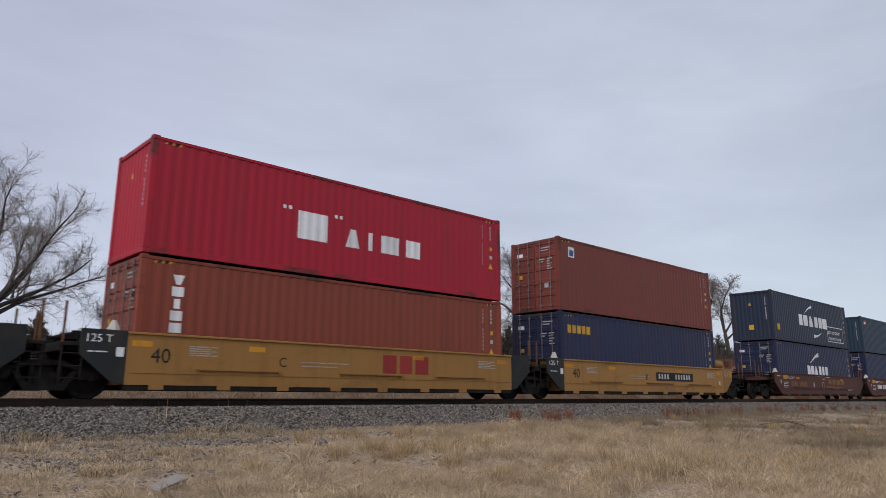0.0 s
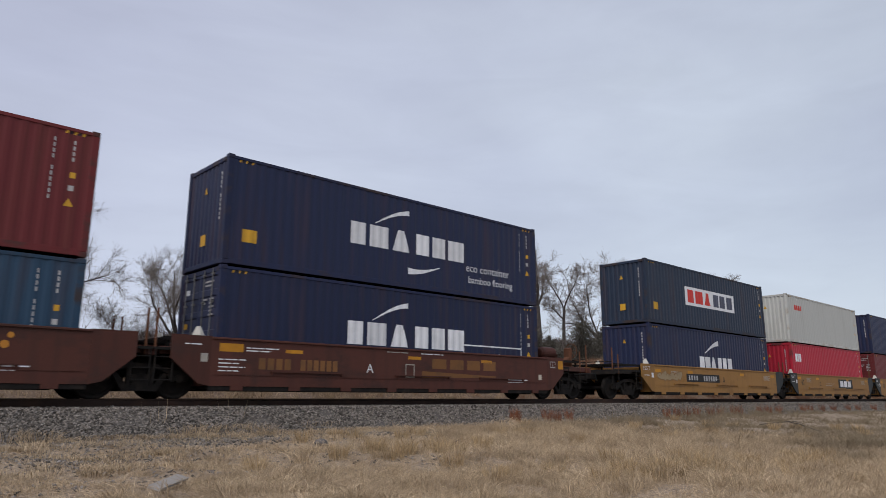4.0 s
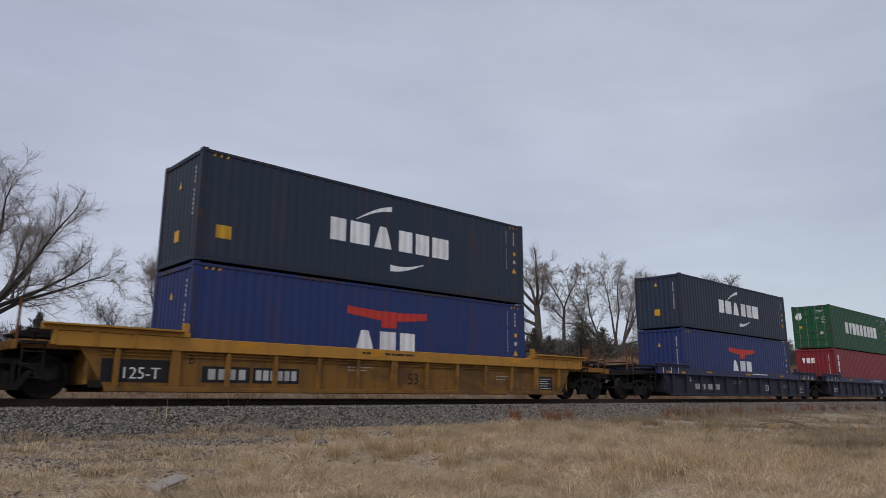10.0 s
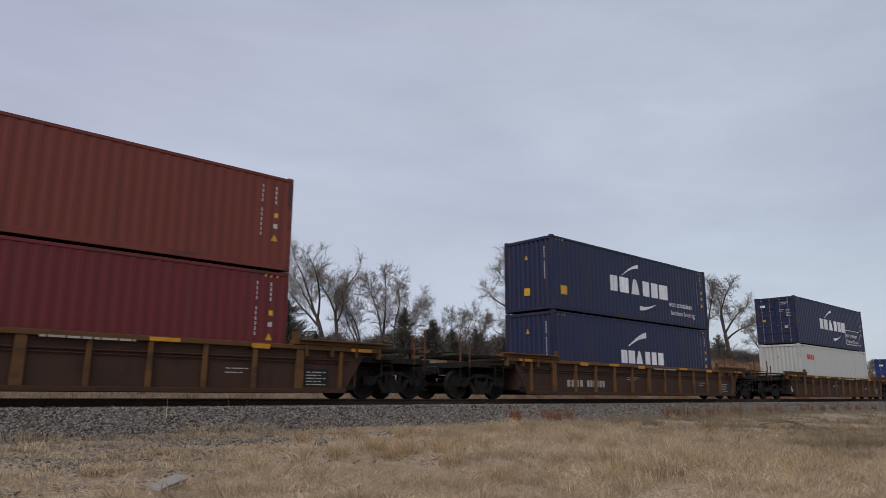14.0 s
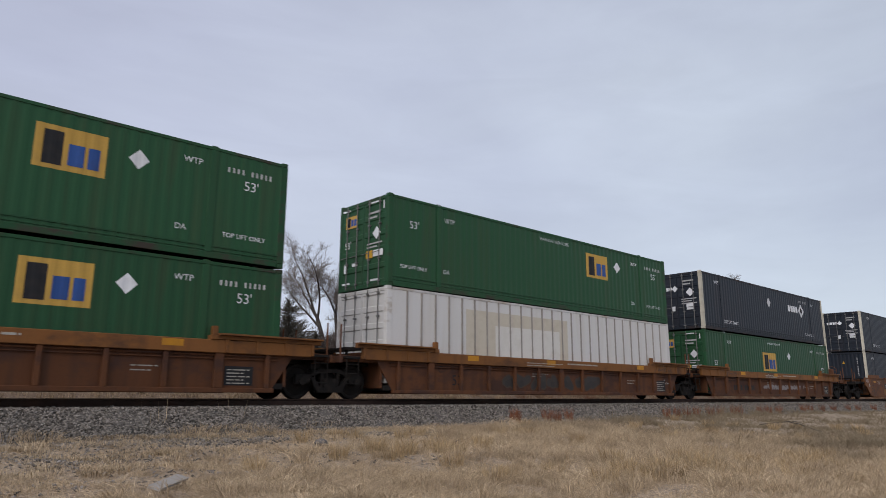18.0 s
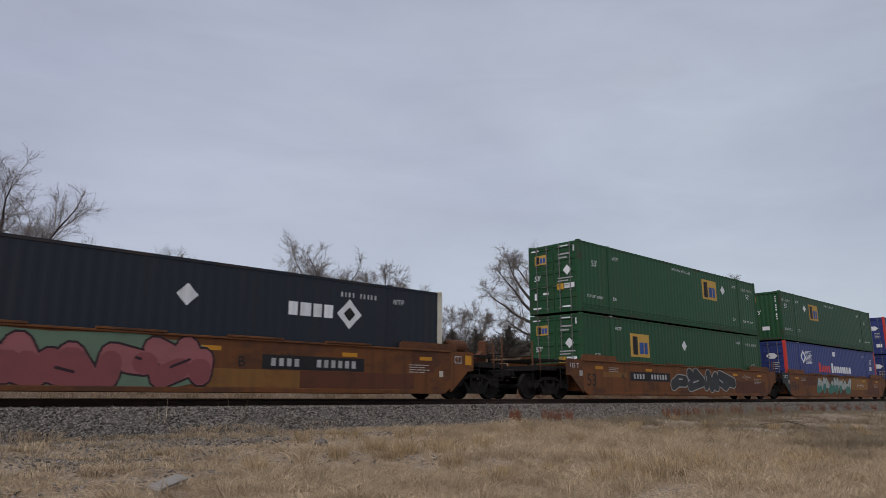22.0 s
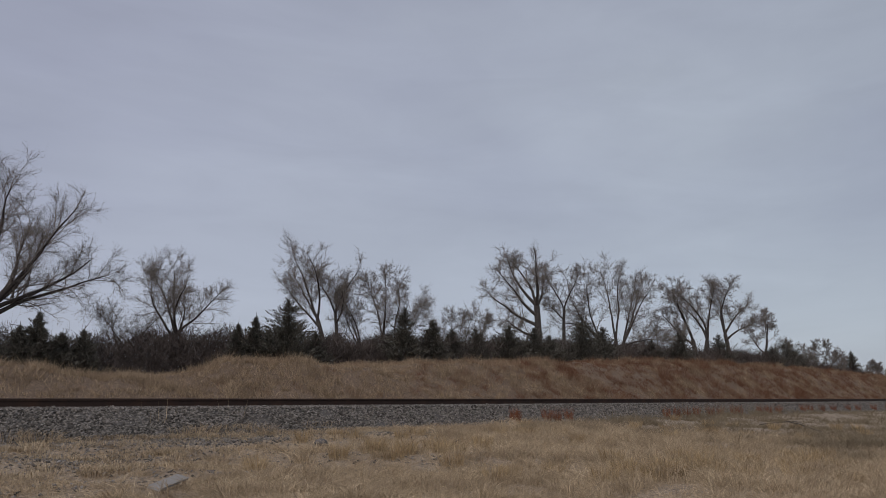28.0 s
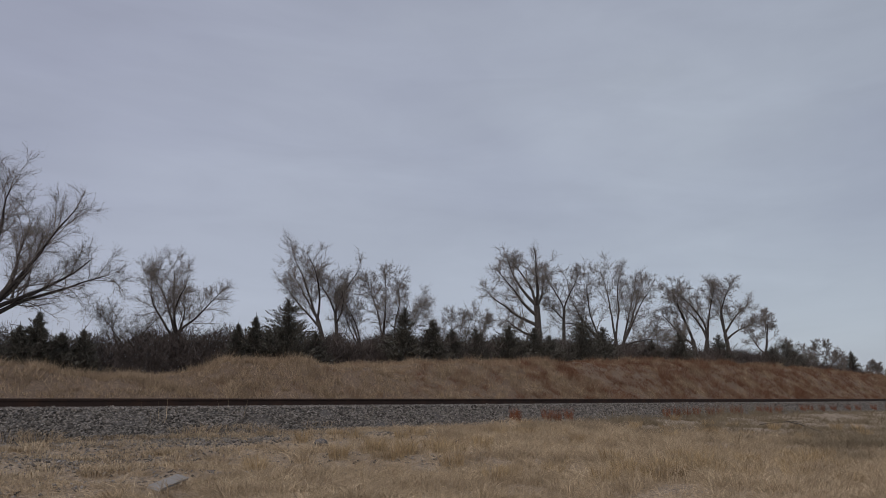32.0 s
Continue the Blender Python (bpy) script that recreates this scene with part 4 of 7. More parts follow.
stem_rng = random.Random(95)
stem_spots = [(stem_rng.uniform(22, 40), stem_rng.uniform(-3.5, -2.8)) for _ in range(46)] + [(stem_rng.gauss(28.5, 1.6), stem_rng.uniform(-3.6, -2.9)) for _ in range(26)] + [(25.8, -3.2), (26.4, -3.1), (27.6, -3.2), (28.6, -3.1), (29.6, -3.2), (31.0, -3.1), (20.5, -7.0), (17.2, -8.2), (14.2, -8.9), (5.6, -2.3), (5.9, -2.2), (7.4, -2.2), (11.0, -2.3), (13.2, -9.6)]
tagged(piece("tall_grass_stalks", tufts("tall_grass_stalks", stem_spots, 6, 0.72, 0.34, 87, 0.34), STRAW), "a few tall pale grass stalks beside the rails", "grass", kind="stuff")

# ---- small things on the ground ----
WOOD = material("weathered_grey_wood", (0.33, 0.30, 0.275), 0.9, 0, 0.25, 4.0, (0.2, 0.17, 0.15), 0.5, False, 0.4, 45.0)
bm = bmesh.new()
prism(bm, [(-0.29, 0.0), (0.28, 0.0), (0.31, 0.022), (-0.27, 0.025)], -0.075, 0.07)
board = part("wooden_board", bm, WOOD)
board.matrix_basis = pose(3.04, -9.8, float(ground_z(3.04, -9.8)) + 0.075, 14, -5, 40)
tagged(board, "short weathered grey board lying in the grass", "board")
bm = bmesh.new()
bmesh.ops.create_icosphere(bm, subdivisions=2, radius=0.105)
for v in bm.verts:
    v.co.x *= 1.25
    v.co.z *= 0.75
    v.co *= 1 + 0.25 * noise.noise(v.co * 9)
rock = part("rock", bm, material("dark_two_tone_stone", (0.16, 0.14, 0.13), 0.9, 0, 0.4, 8.0, (0.03, 0.025, 0.02), 0.8, False, 0.6, 20.0))
rock.matrix_basis = pose(7.4, -6.0, float(ground_z(7.4, -6.0)) + 0.085)
tagged(rock, "dark angular stone lying on the gravel", "rock")
rngb = random.Random(91)
bz0 = float(ground_z(23.6, -8.2))
segs = []
spine = [(24.1, -7.0, 0.16), (23.8, -7.6, 0.24), (23.4, -8.2, 0.30), (22.8, -8.8, 0.26), (22.2, -9.4, 0.14), (21.6, -10.0, 0.06)]
twig_lines = [spine, [(23.4, -8.2, 0.30), (22.9, -8.5, 0.34), (22.4, -8.9, 0.33), (22.0, -9.2, 0.30)], [(22.8, -8.8, 0.26), (22.6, -9.1, 0.12), (22.5, -9.3, 0.02)], [(23.8, -7.6, 0.24), (23.9, -7.3, 0.10)]]
for line in twig_lines:
    r0 = 0.020 if line is spine else 0.012
    for (p, q) in zip(line, line[1:]):
        p, q = [Vector((w[0], w[1], bz0 + w[2])) for w in (p, q)]
        segs.append((p, q, r0, r0 * 0.85))
        r0 *= 0.85
tagged(piece("fallen_branch", tubes("fallen_branch", segs, 5), BARK), "thin dead forked branch lying on the grass", "branch")


# ---- containers ----
PITCH = 0.2785
FOLD = {"iso": 0.016, "domestic": 0.011}
MESH = {}


def shared(key, build):
    """Mesh data that alike pieces share."""
    if key not in MESH:
        me = bpy.data.meshes.new(key[0])
        bm = build()
        bm.to_mesh(me)
        bm.free()
        me.materials.append(None)
        MESH[key] = me
    return MESH[key]


def wave(length, deep=0.026, pitch=PITCH):
    """Breaks of a trapezoid corrugation over a length: (along, depth) pairs."""
    n = max(1, round(length / pitch))
    p, out = length / n, []
    for i in range(n):
        a = -length / 2 + i * p
        out += [(a, 0), (a + 0.26 * p, 0), (a + 0.5 * p, deep), (a + 0.76 * p, deep)]
    return out + [(length / 2, 0)]


def corrugated(length, z0, z1, y, deep=0.026, pitch=PITCH):
    """A corrugated sheet in the plane y, its valleys behind it (towards +y)."""
    bm = bmesh.new()
    w = wave(length, deep, pitch)
    a = [[bm.verts.new((x, y + d, z)) for z in (z0, z1)] for x, d in w]
    b = [[bm.verts.new((x, y + d + 0.004, z)) for z in (z0, z1)] for x, d in w]
    for p, q in zip(a, a[1:]):
        bm.faces.new((p[0], q[0], q[1], p[1]))
    for p, q in zip(b, b[1:]):
        bm.faces.new((p[1], q[1], q[0], p[0]))
    return bm


def turned(bm, deg):
    bmesh.ops.rotate(bm, verts=bm.verts, cent=(0, 0, 0), matrix=Matrix.Rotation(radians(deg), 3, "Z"))
    return bm


def container(colour, length, height, label, doors=-1, style="iso", post=None):
    """A shipping container with its base at z = 0; doors: the end (-1 or 1) that has them; style iso, domestic or plate."""
    mat, worn = BOX[colour], FRAME[colour]
    wide = 2.438 if style == "iso" else 2.591
    hw, hl = wide / 2, length / 2
    thing = tagged(new("shipping_container"), label, "container", "containers on the train")
    key = (style, length, height)
    post_mat = BOX[post] if post in BOX else (AGED if post == "whitepost" else REDM if post == "redpost" else worn)
    pw = 0.16 if style == "iso" else 0.20
    sx = length - 2 * pw
    low, top = (0.16, height - 0.11)
    if style == "plate":
        side = shared(("side_wall", *key), lambda: boxes((-sx / 2, sx / 2, -hw + 0.012, -hw + 0.05, low, top)))
    else:
        side = shared(("side_wall", *key), lambda: corrugated(sx, low, top, -hw + 0.012, FOLD[style], PITCH))
    for turn in (0, 180):
        ob = piece("side_wall", side, mat, thing)
        ob.matrix_basis = pose(0, 0, 0, 0, 0, turn)
        piece("bottom_rail", shared(("bottom_rail", *key), lambda: boxes((-sx / 2, sx / 2, -hw, -hw + 0.06, 0.02, 0.165), bevel=0.006)), worn, thing).matrix_basis = pose(0, 0, 0, 0, 0, turn)
        piece("top_rail", shared(("top_rail", *key), lambda: boxes((-sx / 2, sx / 2, -hw, -hw + 0.07, height - 0.115, height - 0.035), bevel=0.006)), worn, thing).matrix_basis = pose(0, 0, 0, 0, 0, turn)
        if style == "plate":
            rib = shared(("side_post", *key), lambda: boxes((-0.03, 0.03, -hw - 0.012, -hw + 0.016, low, top)))
            n = 27
            for i in range(1, n):
                r_ob = piece("side_post", rib, POSTS, thing)
                r_ob.matrix_basis = pose(0, 0, 0, 0, 0, turn) @ pose(-sx / 2 + sx * i / n, 0, 0)
        if style == "domestic":
            for sx_ in (-6.096 + 0.1, 6.096 - 0.1):
                piece("lift_post", shared(("lift_post", *key), lambda: boxes((-0.09, 0.09, -hw - 0.004, -hw + 0.05, 0.17, height - 0.12), bevel=0.005)), mat, thing).matrix_basis = pose(0, 0, 0, 0, 0, turn) @ pose(sx_, 0, 0)
                piece("lift_casting", shared(("lift_casting", *key), casting_bm), STEEL if sx_ < 0 else mat, thing).matrix_basis = pose(0, 0, 0, 0, 0, turn) @ pose(sx_, -hw + 0.085, height - 0.06)
            piece("rub_rail", shared(("rub_rail", *key), lambda: boxes((-sx / 2, sx / 2, -hw - 0.002, -hw + 0.03, 0.30, 0.345), (-sx / 2, sx / 2, -hw + 0.002, -hw + 0.03, 0.20, 0.225), bevel=0.004)), mat, thing).matrix_basis = pose(0, 0, 0, 0, 0, turn)
    piece("roof", shared(("roof", *key), lambda: boxes((-hl + 0.06, hl - 0.06, -hw + 0.05, hw - 0.05, height - 0.06, height - 0.03))), mat, thing)
    piece("floor_frame", shared(("floor_frame", *key), lambda: boxes((-hl + 0.08, hl - 0.08, -hw + 0.06, hw - 0.06, 0.09, 0.15), *[(x - 0.03, x + 0.03, -hw + 0.06, hw - 0.06, 0.03, 0.09) for x in np.arange(-hl + 0.5, hl - 0.4, 0.6)])), DARK, thing)
    for ex in (-1, 1):
        for ey in (-1, 1):
            cp = piece("corner_post", shared(("corner_post", *key), lambda: boxes((-pw / 2, pw / 2, -0.07, 0.07, 0.118, height - 0.118), bevel=0.01)), post_mat, thing)
            cp.matrix_basis = pose(ex * (hl - pw / 2), ey * (hw - 0.07), 0)
            for z in (0.06, height - 0.06):
                piece("corner_casting", shared(("corner_casting",), casting_bm), worn if style == "iso" else post_mat, thing).matrix_basis = pose(ex * (hl - 0.089), ey * (hw - 0.081), z)
        ew = wide - 0.28
        for nm, za, zb in (("end_header", height - 0.15, height - 0.035), ("end_sill", 0.03, 0.155)):
            piece(nm, shared((nm, *key), lambda: boxes((-0.05, 0.05, -ew / 2 - 0.02, ew / 2 + 0.02, za, zb), bevel=0.006)), worn, thing).matrix_basis = pose(ex * (hl - 0.06), 0, 0)
        turn = 0 if ex < 0 else 180
        if ex != doors:
            if style == "plate":
                ob = piece("end_wall", shared(("end_wall", *key), lambda: boxes((-hl + 0.03, -hl + 0.06, -ew / 2, ew / 2, 0.15, height - 0.14))), mat, thing)
            else:
                ob = piece("end_wall", shared(("end_wall", *key), lambda: moved(turned(corrugated(ew, 0.15, height - 0.14, 0, 0.045, 0.25), -90), (-hl + 0.03, 0, 0))), mat, thing)
            ob.matrix_basis = pose(0, 0, 0, 0, 0, turn)
        else:
            for s in (-1, 1):
                leaf = piece("door", shared(("door", s, *key), lambda: door_bm(s, ew, height, hl)), mat, thing)
                leaf.matrix_basis = pose(0, 0, 0, 0, 0, turn)
                for k in (0.28, 0.74):
                    bar = piece("lock_rod", shared(("lock_rod", height), lambda: lock_rod_bm(height)), RODS, leaf)
                    bar.matrix_basis = pose(-hl - 0.012, s * ew / 2 * k, 0)
    return thing


def moved(bm, d):
    bmesh.ops.translate(bm, verts=bm.verts, vec=d)
    return bm


def casting_bm():
    bm = boxes((-0.089, 0.089, -0.081, 0.081, -0.059, 0.059), bevel=0.014)
    for s in (-1, 1):
        bmesh.ops.create_cone(bm, cap_ends=True, segments=10, radius1=0.034, radius2=0.034, depth=0.006, matrix=Matrix.Translation((0, s * 0.082, 0)) @ Matrix.Rotation(radians(90), 4, "X"))
    return bm


def door_bm(s, ew, height, hl):
    """One door leaf: a single sheet pressed into five panels, with a back."""
    y0, y1 = sorted((s * 0.012, s * (ew / 2)))
    prof, n = [(0.165, 0.02)], 5
    ph = (height - 0.325) / n
    for i in range(n):
        z = 0.165 + i * ph
        prof += [(z + 0.07, 0.02), (z + 0.10, 0.045), (z + ph - 0.10, 0.045), (z + ph - 0.07, 0.02)]
    prof.append((height - 0.16, 0.02))
    bm = bmesh.new()
    cols = [(y0, 0.0), (y0 + 0.05, 0.0), (y0 + 0.075, 1.0), (y1 - 0.075, 1.0), (y1 - 0.05, 0.0), (y1, 0.0)]
    grid = [[bm.verts.new((-hl + 0.02 + (d - 0.02) * k, y, z)) for y, k in cols] for z, d in prof]
    for a, b in zip(grid, grid[1:]):
        for i in range(len(cols) - 1):
            bm.faces.new((a[i], a[i + 1], b[i + 1], b[i]))
    back = [bm.verts.new((-hl + 0.065, y, z)) for y, z in ((y0, 0.165), (y1, 0.165), (y1, height - 0.16), (y0, height - 0.16))]
    bm.faces.new(back)
    bm.faces.new((grid[0][0], back[0], back[1], *grid[0][:0:-1]))
    bm.faces.new((grid[-1][-1], back[2], back[3], *grid[-1][:-1]))
    bm.faces.new((back[0], *[g[0] for g in grid], back[3]))
    bm.faces.new((back[2], *[g[-1] for g in grid[::-1]], back[1]))
    bmesh.ops.recalc_face_normals(bm, faces=bm.faces)
    return bm


def lock_rod_bm(height):
    bm = rod(bmesh.new(), (0, 0, 0.06), (0, 0, height - 0.06), 0.017, 6)
    for z in (0.2, 0.9, height - 0.9, height - 0.2):
        box(bm, -0.02, 0.04, -0.05, 0.05, z - 0.025, z + 0.025)
    rod(bm, (-0.015, 0, 1.12), (-0.015, 0.36, 1.10), 0.013, 5)
    return bm


# ---- markings: plain shapes that follow the corrugation ----
def surface_y(x, sx, hw, style):
    if style == "plate":
        return -hw + 0.012
    n = max(1, round(sx / PITCH))
    p = sx / n
    return -hw + 0.012 + FOLD[style] * float(np.interp(((x + sx / 2) / p) % 1.0, (0, 0.26, 0.5, 0.76, 1), (0, 0, 1, 1, 0)))


class Side:
    """Collects flat shapes on the near wall of a container: u along from its left end, v up from its base."""

    def __init__(self, thing, length, height, style):
        self.thing, self.length, self.height, self.style = thing, length, height, style
        self.hw = 1.219 if style == "iso" else 1.2955
        self.sx = length - (0.32 if style == "iso" else 0.40)
        n = max(1, round(self.sx / PITCH))
        p = self.sx / n
        self.breaks = sorted(-self.sx / 2 + i * p + k * p for i in range(n) for k in (0, 0.26, 0.5, 0.76)) if style != "plate" else []

    def y_at(self, x):
        return surface_y(x, self.sx, self.hw, self.style) if abs(x) < self.sx / 2 else -self.hw

    def strip(self, bm, u0, u1, low, high):
        """A patch between two curves low(u), high(u), draped over the wall."""
        x0, x1 = u0 - self.length / 2, u1 - self.length / 2
        xs = [x0] + [b for b in self.breaks if x0 < b < x1] + [x1]
        cols = []
        for x in xs:
            u = x + self.length / 2
            y = self.y_at(x) - 0.004
            cols.append((bm.verts.new((x, y, low(u))), bm.verts.new((x, y, high(u)))))
        for a, b in zip(cols, cols[1:]):
            bm.faces.new((a[0], b[0], b[1], a[1]))

    def rect(self, bm, u0, u1, v0, v1):
        self.strip(bm, u0, u1, lambda u: v0, lambda u: v1)

    def put(self, name, bm, mat, label=""):
        return part(name, bm, mat, self.thing, label)


def block(side, u, v, w, h, shape="b"):
    """A plain letter-sized slab: b upright, a narrow above, v narrow below, i slim."""
    bm = bmesh.new()
    if shape == "i":
        side.rect(bm, u + 0.25 * w, u + 0.75 * w, v, v + h)
    elif shape in "av":
        k = 0.32 * w
        up = (lambda f: (v, v + h * f)) if shape == "a" else (lambda f: (v + h * (1 - f), v + h))
        side.strip(bm, u, u + k, lambda q: up((q - u) / k)[0], lambda q: up((q - u) / k)[1])
        side.rect(bm, u + k, u + w - k, v, v + h)
        side.strip(bm, u + w - k, u + w, lambda q: up((u + w - q) / k)[0], lambda q: up((u + w - q) / k)[1])
    else:
        side.rect(bm, u, u + w, v, v + h)
    return bm


def glyphs(side, mat, u, v, widths, h, gap=0.08, name="letter_block", shapes=""):
    """A row of plain letter-sized blocks; a negative width is a space."""
    i = 0
    for w in widths:
        if w < 0:
            u -= w
            continue
        side.put(name, block(side, u + 0.08 * w, v, 0.84 * w, h, shapes[i:i + 1] or "b"), mat)
        u += w + gap
        i += 1
    return u


def code_bars(side, u, v_top, n, step=0.16, w=0.042, mat=None):
    """A standing column of small bars, for the unreadable codes near the end of a wall."""
    bm = bmesh.new()
    for i in range(n):
        if i not in (4, 11):
            side.rect(bm, u, u + w, v_top - i * step - step * 0.7, v_top - i * step)
    tagged(side.put("code_marking", bm, mat or WORN), kind="stuff")


def end_codes(side):
    """Codes, small labels and the yellow warning triangle by the trailing end."""
    L, H = side.length, side.height
    code_bars(side, L - 0.92, H - 0.32, 12, 0.13)
    code_bars(side, L - 0.52, H - 0.32, 4, 0.13)
    bm = bmesh.new()
    side.rect(bm, L - 0.53, L - 0.42, H - 1.18, H - 1.05)
    side.put("label", bm, YELLOW)
    bm = bmesh.new()
    side.rect(bm, L - 0.54, L - 0.43, H - 1.47, H - 1.35)
    side.put("label", bm, WORN)
    bm = bmesh.new()
    c = L - 0.5
    side.strip(bm, c - 0.10, c, lambda u: H - 1.82, lambda u: H - 1.82 + 0.18 * (u - c + 0.10) / 0.10)
    side.strip(bm, c, c + 0.10, lambda u: H - 1.82, lambda u: H - 1.82 + 0.18 * (c + 0.10 - u) / 0.10)
    side.put("warning_triangle", bm, YELLOW)


def height_stripes(side):
    """Slanted yellow and black bars below the top corners of a high box."""
    for u0 in (0.30, side.length - 0.72):
        for k in range(5):
            bm, u = bmesh.new(), u0 + 0.085 * k
            z = side.height - 0.185
            side.strip(bm, u, u + 0.03, lambda q: z, lambda q: z + 0.075 * (q - u) / 0.03)
            side.strip(bm, u + 0.03, u + 0.055, lambda q: z, lambda q: z + 0.075)
            side.strip(bm, u + 0.055, u + 0.085, lambda q: z + 0.075 * (q - u - 0.055) / 0.03, lambda q: z + 0.075)
            side.put("height_stripe", bm, BLACKM if k % 2 else YELLOW)


def swoosh(side, u0, u1, v, rise, thick, up=True):
    """A tapering arc."""
    bm = bmesh.new()
    n = 10
    for i in range(n):
        a, b = u0 + (u1 - u0) * i / n, u0 + (u1 - u0) * (i + 1) / n
        f = lambda u: (u - u0) / (u1 - u0)
        if up:
            side.strip(bm, a, b, lambda u: v + rise * math.sin(f(u) * 1.5), lambda u: v + rise * math.sin(f(u) * 1.5) + thick * (0.15 + f(u) * 0.85))
        else:
            side.strip(bm, a, b, lambda u: v + rise * (1 - math.cos(f(u) * 1.5)), lambda u: v + rise * (1 - math.cos(f(u) * 1.5)) + thick * (1 - f(u) * 0.9))
    side.put("swoosh_marking", bm, WHITE)


def text_mesh(body, size, shear=0.0):
    """Flat letters from the built-in font as mesh data: x along, z up."""
    key = ("text", body, size, shear)
    if key in MESH:
        return MESH[key]
    cu = bpy.data.curves.new("letters", "FONT")
    cu.body, cu.size, cu.shear, cu.resolution_u = body, size, shear, 3
    ob = bpy.data.objects.new("letters", cu)
    me = ob.to_mesh().copy()
    ob.to_mesh_clear()
    bpy.data.objects.remove(ob)
    me.transform(Matrix.Rotation(radians(90), 4, "X"))
    me.materials.clear()
    me.materials.append(None)
    MESH[key] = me
    return me


def lettered(side, body, u, v, size, mat=None, name="lettering"):
    ob = piece(name, text_mesh(body, size), mat or WHITE, side.thing)
    ob.matrix_basis = pose(u - side.length / 2, -side.hw + 0.006, v)
    return tagged(ob, kind="stuff")


def proud(s):
    """The same wall, a little further out, for a second layer of marking."""
    t = Side(s.thing, s.length, s.height, s.style)
    old = t.y_at
    t.y_at = lambda x: old(x) - 0.004
    return t


def print_row(s, u, v, n, step=0.13, w=0.08, h=0.17, skip=4):
    bm = bmesh.new()
    for i in range(n):
        if i != skip:
            s.rect(bm, u + i * step, u + i * step + 0.7 * w, v, v + 0.8 * h)
    tagged(s.put("code_marking", bm, WORN), kind="stuff")


def livery_line(s):
    k = s.height / 2.896
    for u in (3.56, 3.73, 5.22, 5.39):
        glyphs(s, WHITE, u, 1.74 * k, (0.12,), 0.1)
    glyphs(s, WHITE, 3.95, 0.98 * k, (1.15,), 0.78)
    glyphs(s, WHITE, 5.58, 0.97 * k, (0.60, 0.34, 0.80, 0.68), 0.54, 0.17, shapes="aibb")


def livery_cma(s, box_note=False, note=False, small=False):
    k = s.height / 2.896
    if small:
        glyphs(s, WHITE, 4.40, 1.06 * k, (0.5, 0.56, 0.56, -0.1, 0.5, 0.5, 0.56), 0.54, 0.03, shapes="bbabbb")
        swoosh(s, 5.0, 6.45, 1.76 * k, 0.42, 0.26, True)
        return
    glyphs(s, WHITE, 3.82, 1.12 * k, (0.64, 0.84, 0.80, -0.14, 0.64, 0.66, 0.84), 0.66, 0.03, shapes="bbabbb")
    swoosh(s, 4.75, 6.08, 1.84 * k, 0.46, 0.16, True)
    swoosh(s, 6.05, 7.38, 0.46 * k, 0.36, 0.2, False)
    if note or box_note:
        lettered(s, "eco container", 8.55, 0.86 * k, 0.385)
        lettered(s, "bamboo flooring", 8.66, 0.48 * k, 0.33)
    if box_note:
        for r in ((8.42, 11.3, 1.30, 1.345), (8.42, 11.3, 0.34, 0.385), (8.42, 8.465, 0.385, 1.30), (11.255, 11.3, 0.385, 1.30)):
            bm = bmesh.new()
            s.rect(bm, *r)
            s.put("note_border", bm, WHITE)


def livery_panel(s, v=1.08, u=3.43):
    bm = bmesh.new()
    s.rect(bm, u, u + 5.13, v, v + 0.9)
    s.put("brand_panel", bm, WHITE, "white panel with red and blue blocks")
    t = proud(s)
    glyphs(t, REDM, u + 0.2, v + 0.14, (0.68, 0.84, 0.72), 0.62, 0.06, shapes="bba")
    glyphs(t, GREYBLUE, u + 2.75, v + 0.14, (0.66, 0.66, 0.78), 0.62, 0.06)


def livery_column(s, n=6, h=0.25, u=0.72, top=None, w=0.26, gap=0.06):
    top = top or s.height - 0.36
    for i in range(n):
        glyphs(s, WHITE, u, top - (i + 1) * (h + gap), (w,), h, shapes="vbibbb"[i % 6])


def livery_evergreen(s):
    glyphs(s, WHITE, 2.66, 1.12, (0.71,) * 9, 0.78, 0.058, shapes="bvbbbbbbb")
    print_row(s, 9.95, s.height - 0.42, 11, 0.15, 0.08, 0.13)
    print_row(s, 10.65, s.height - 0.66, 4, 0.15, 0.08, 0.13, 9)


def livery_apl(s):
    u = 4.55
    bm = bmesh.new()
    s.strip(bm, u, u + 1.2, lambda q: 1.98 - 0.10 * (q - u), lambda q: 2.20 - 0.06 * (q - u))
    s.strip(bm, u + 1.2, u + 1.8, lambda q: 1.66, lambda q: 2.14)
    s.strip(bm, u + 1.8, u + 3.0, lambda q: 1.86 + 0.10 * (q - u - 1.8), lambda q: 2.12 + 0.06 * (q - u - 1.8))
    s.put("wing_shape", bm, REDM, "red spread wing shape")
    glyphs(s, WHITE, 4.75, 0.82, (0.86, 0.72, 0.68), 0.72, 0.05, shapes="abb")


def livery_seaco(s):
    glyphs(s, YELLOW, 0.41, 2.08, (0.27, 0.27, 0.27, 0.27, 0.29), 0.31, 0.03)


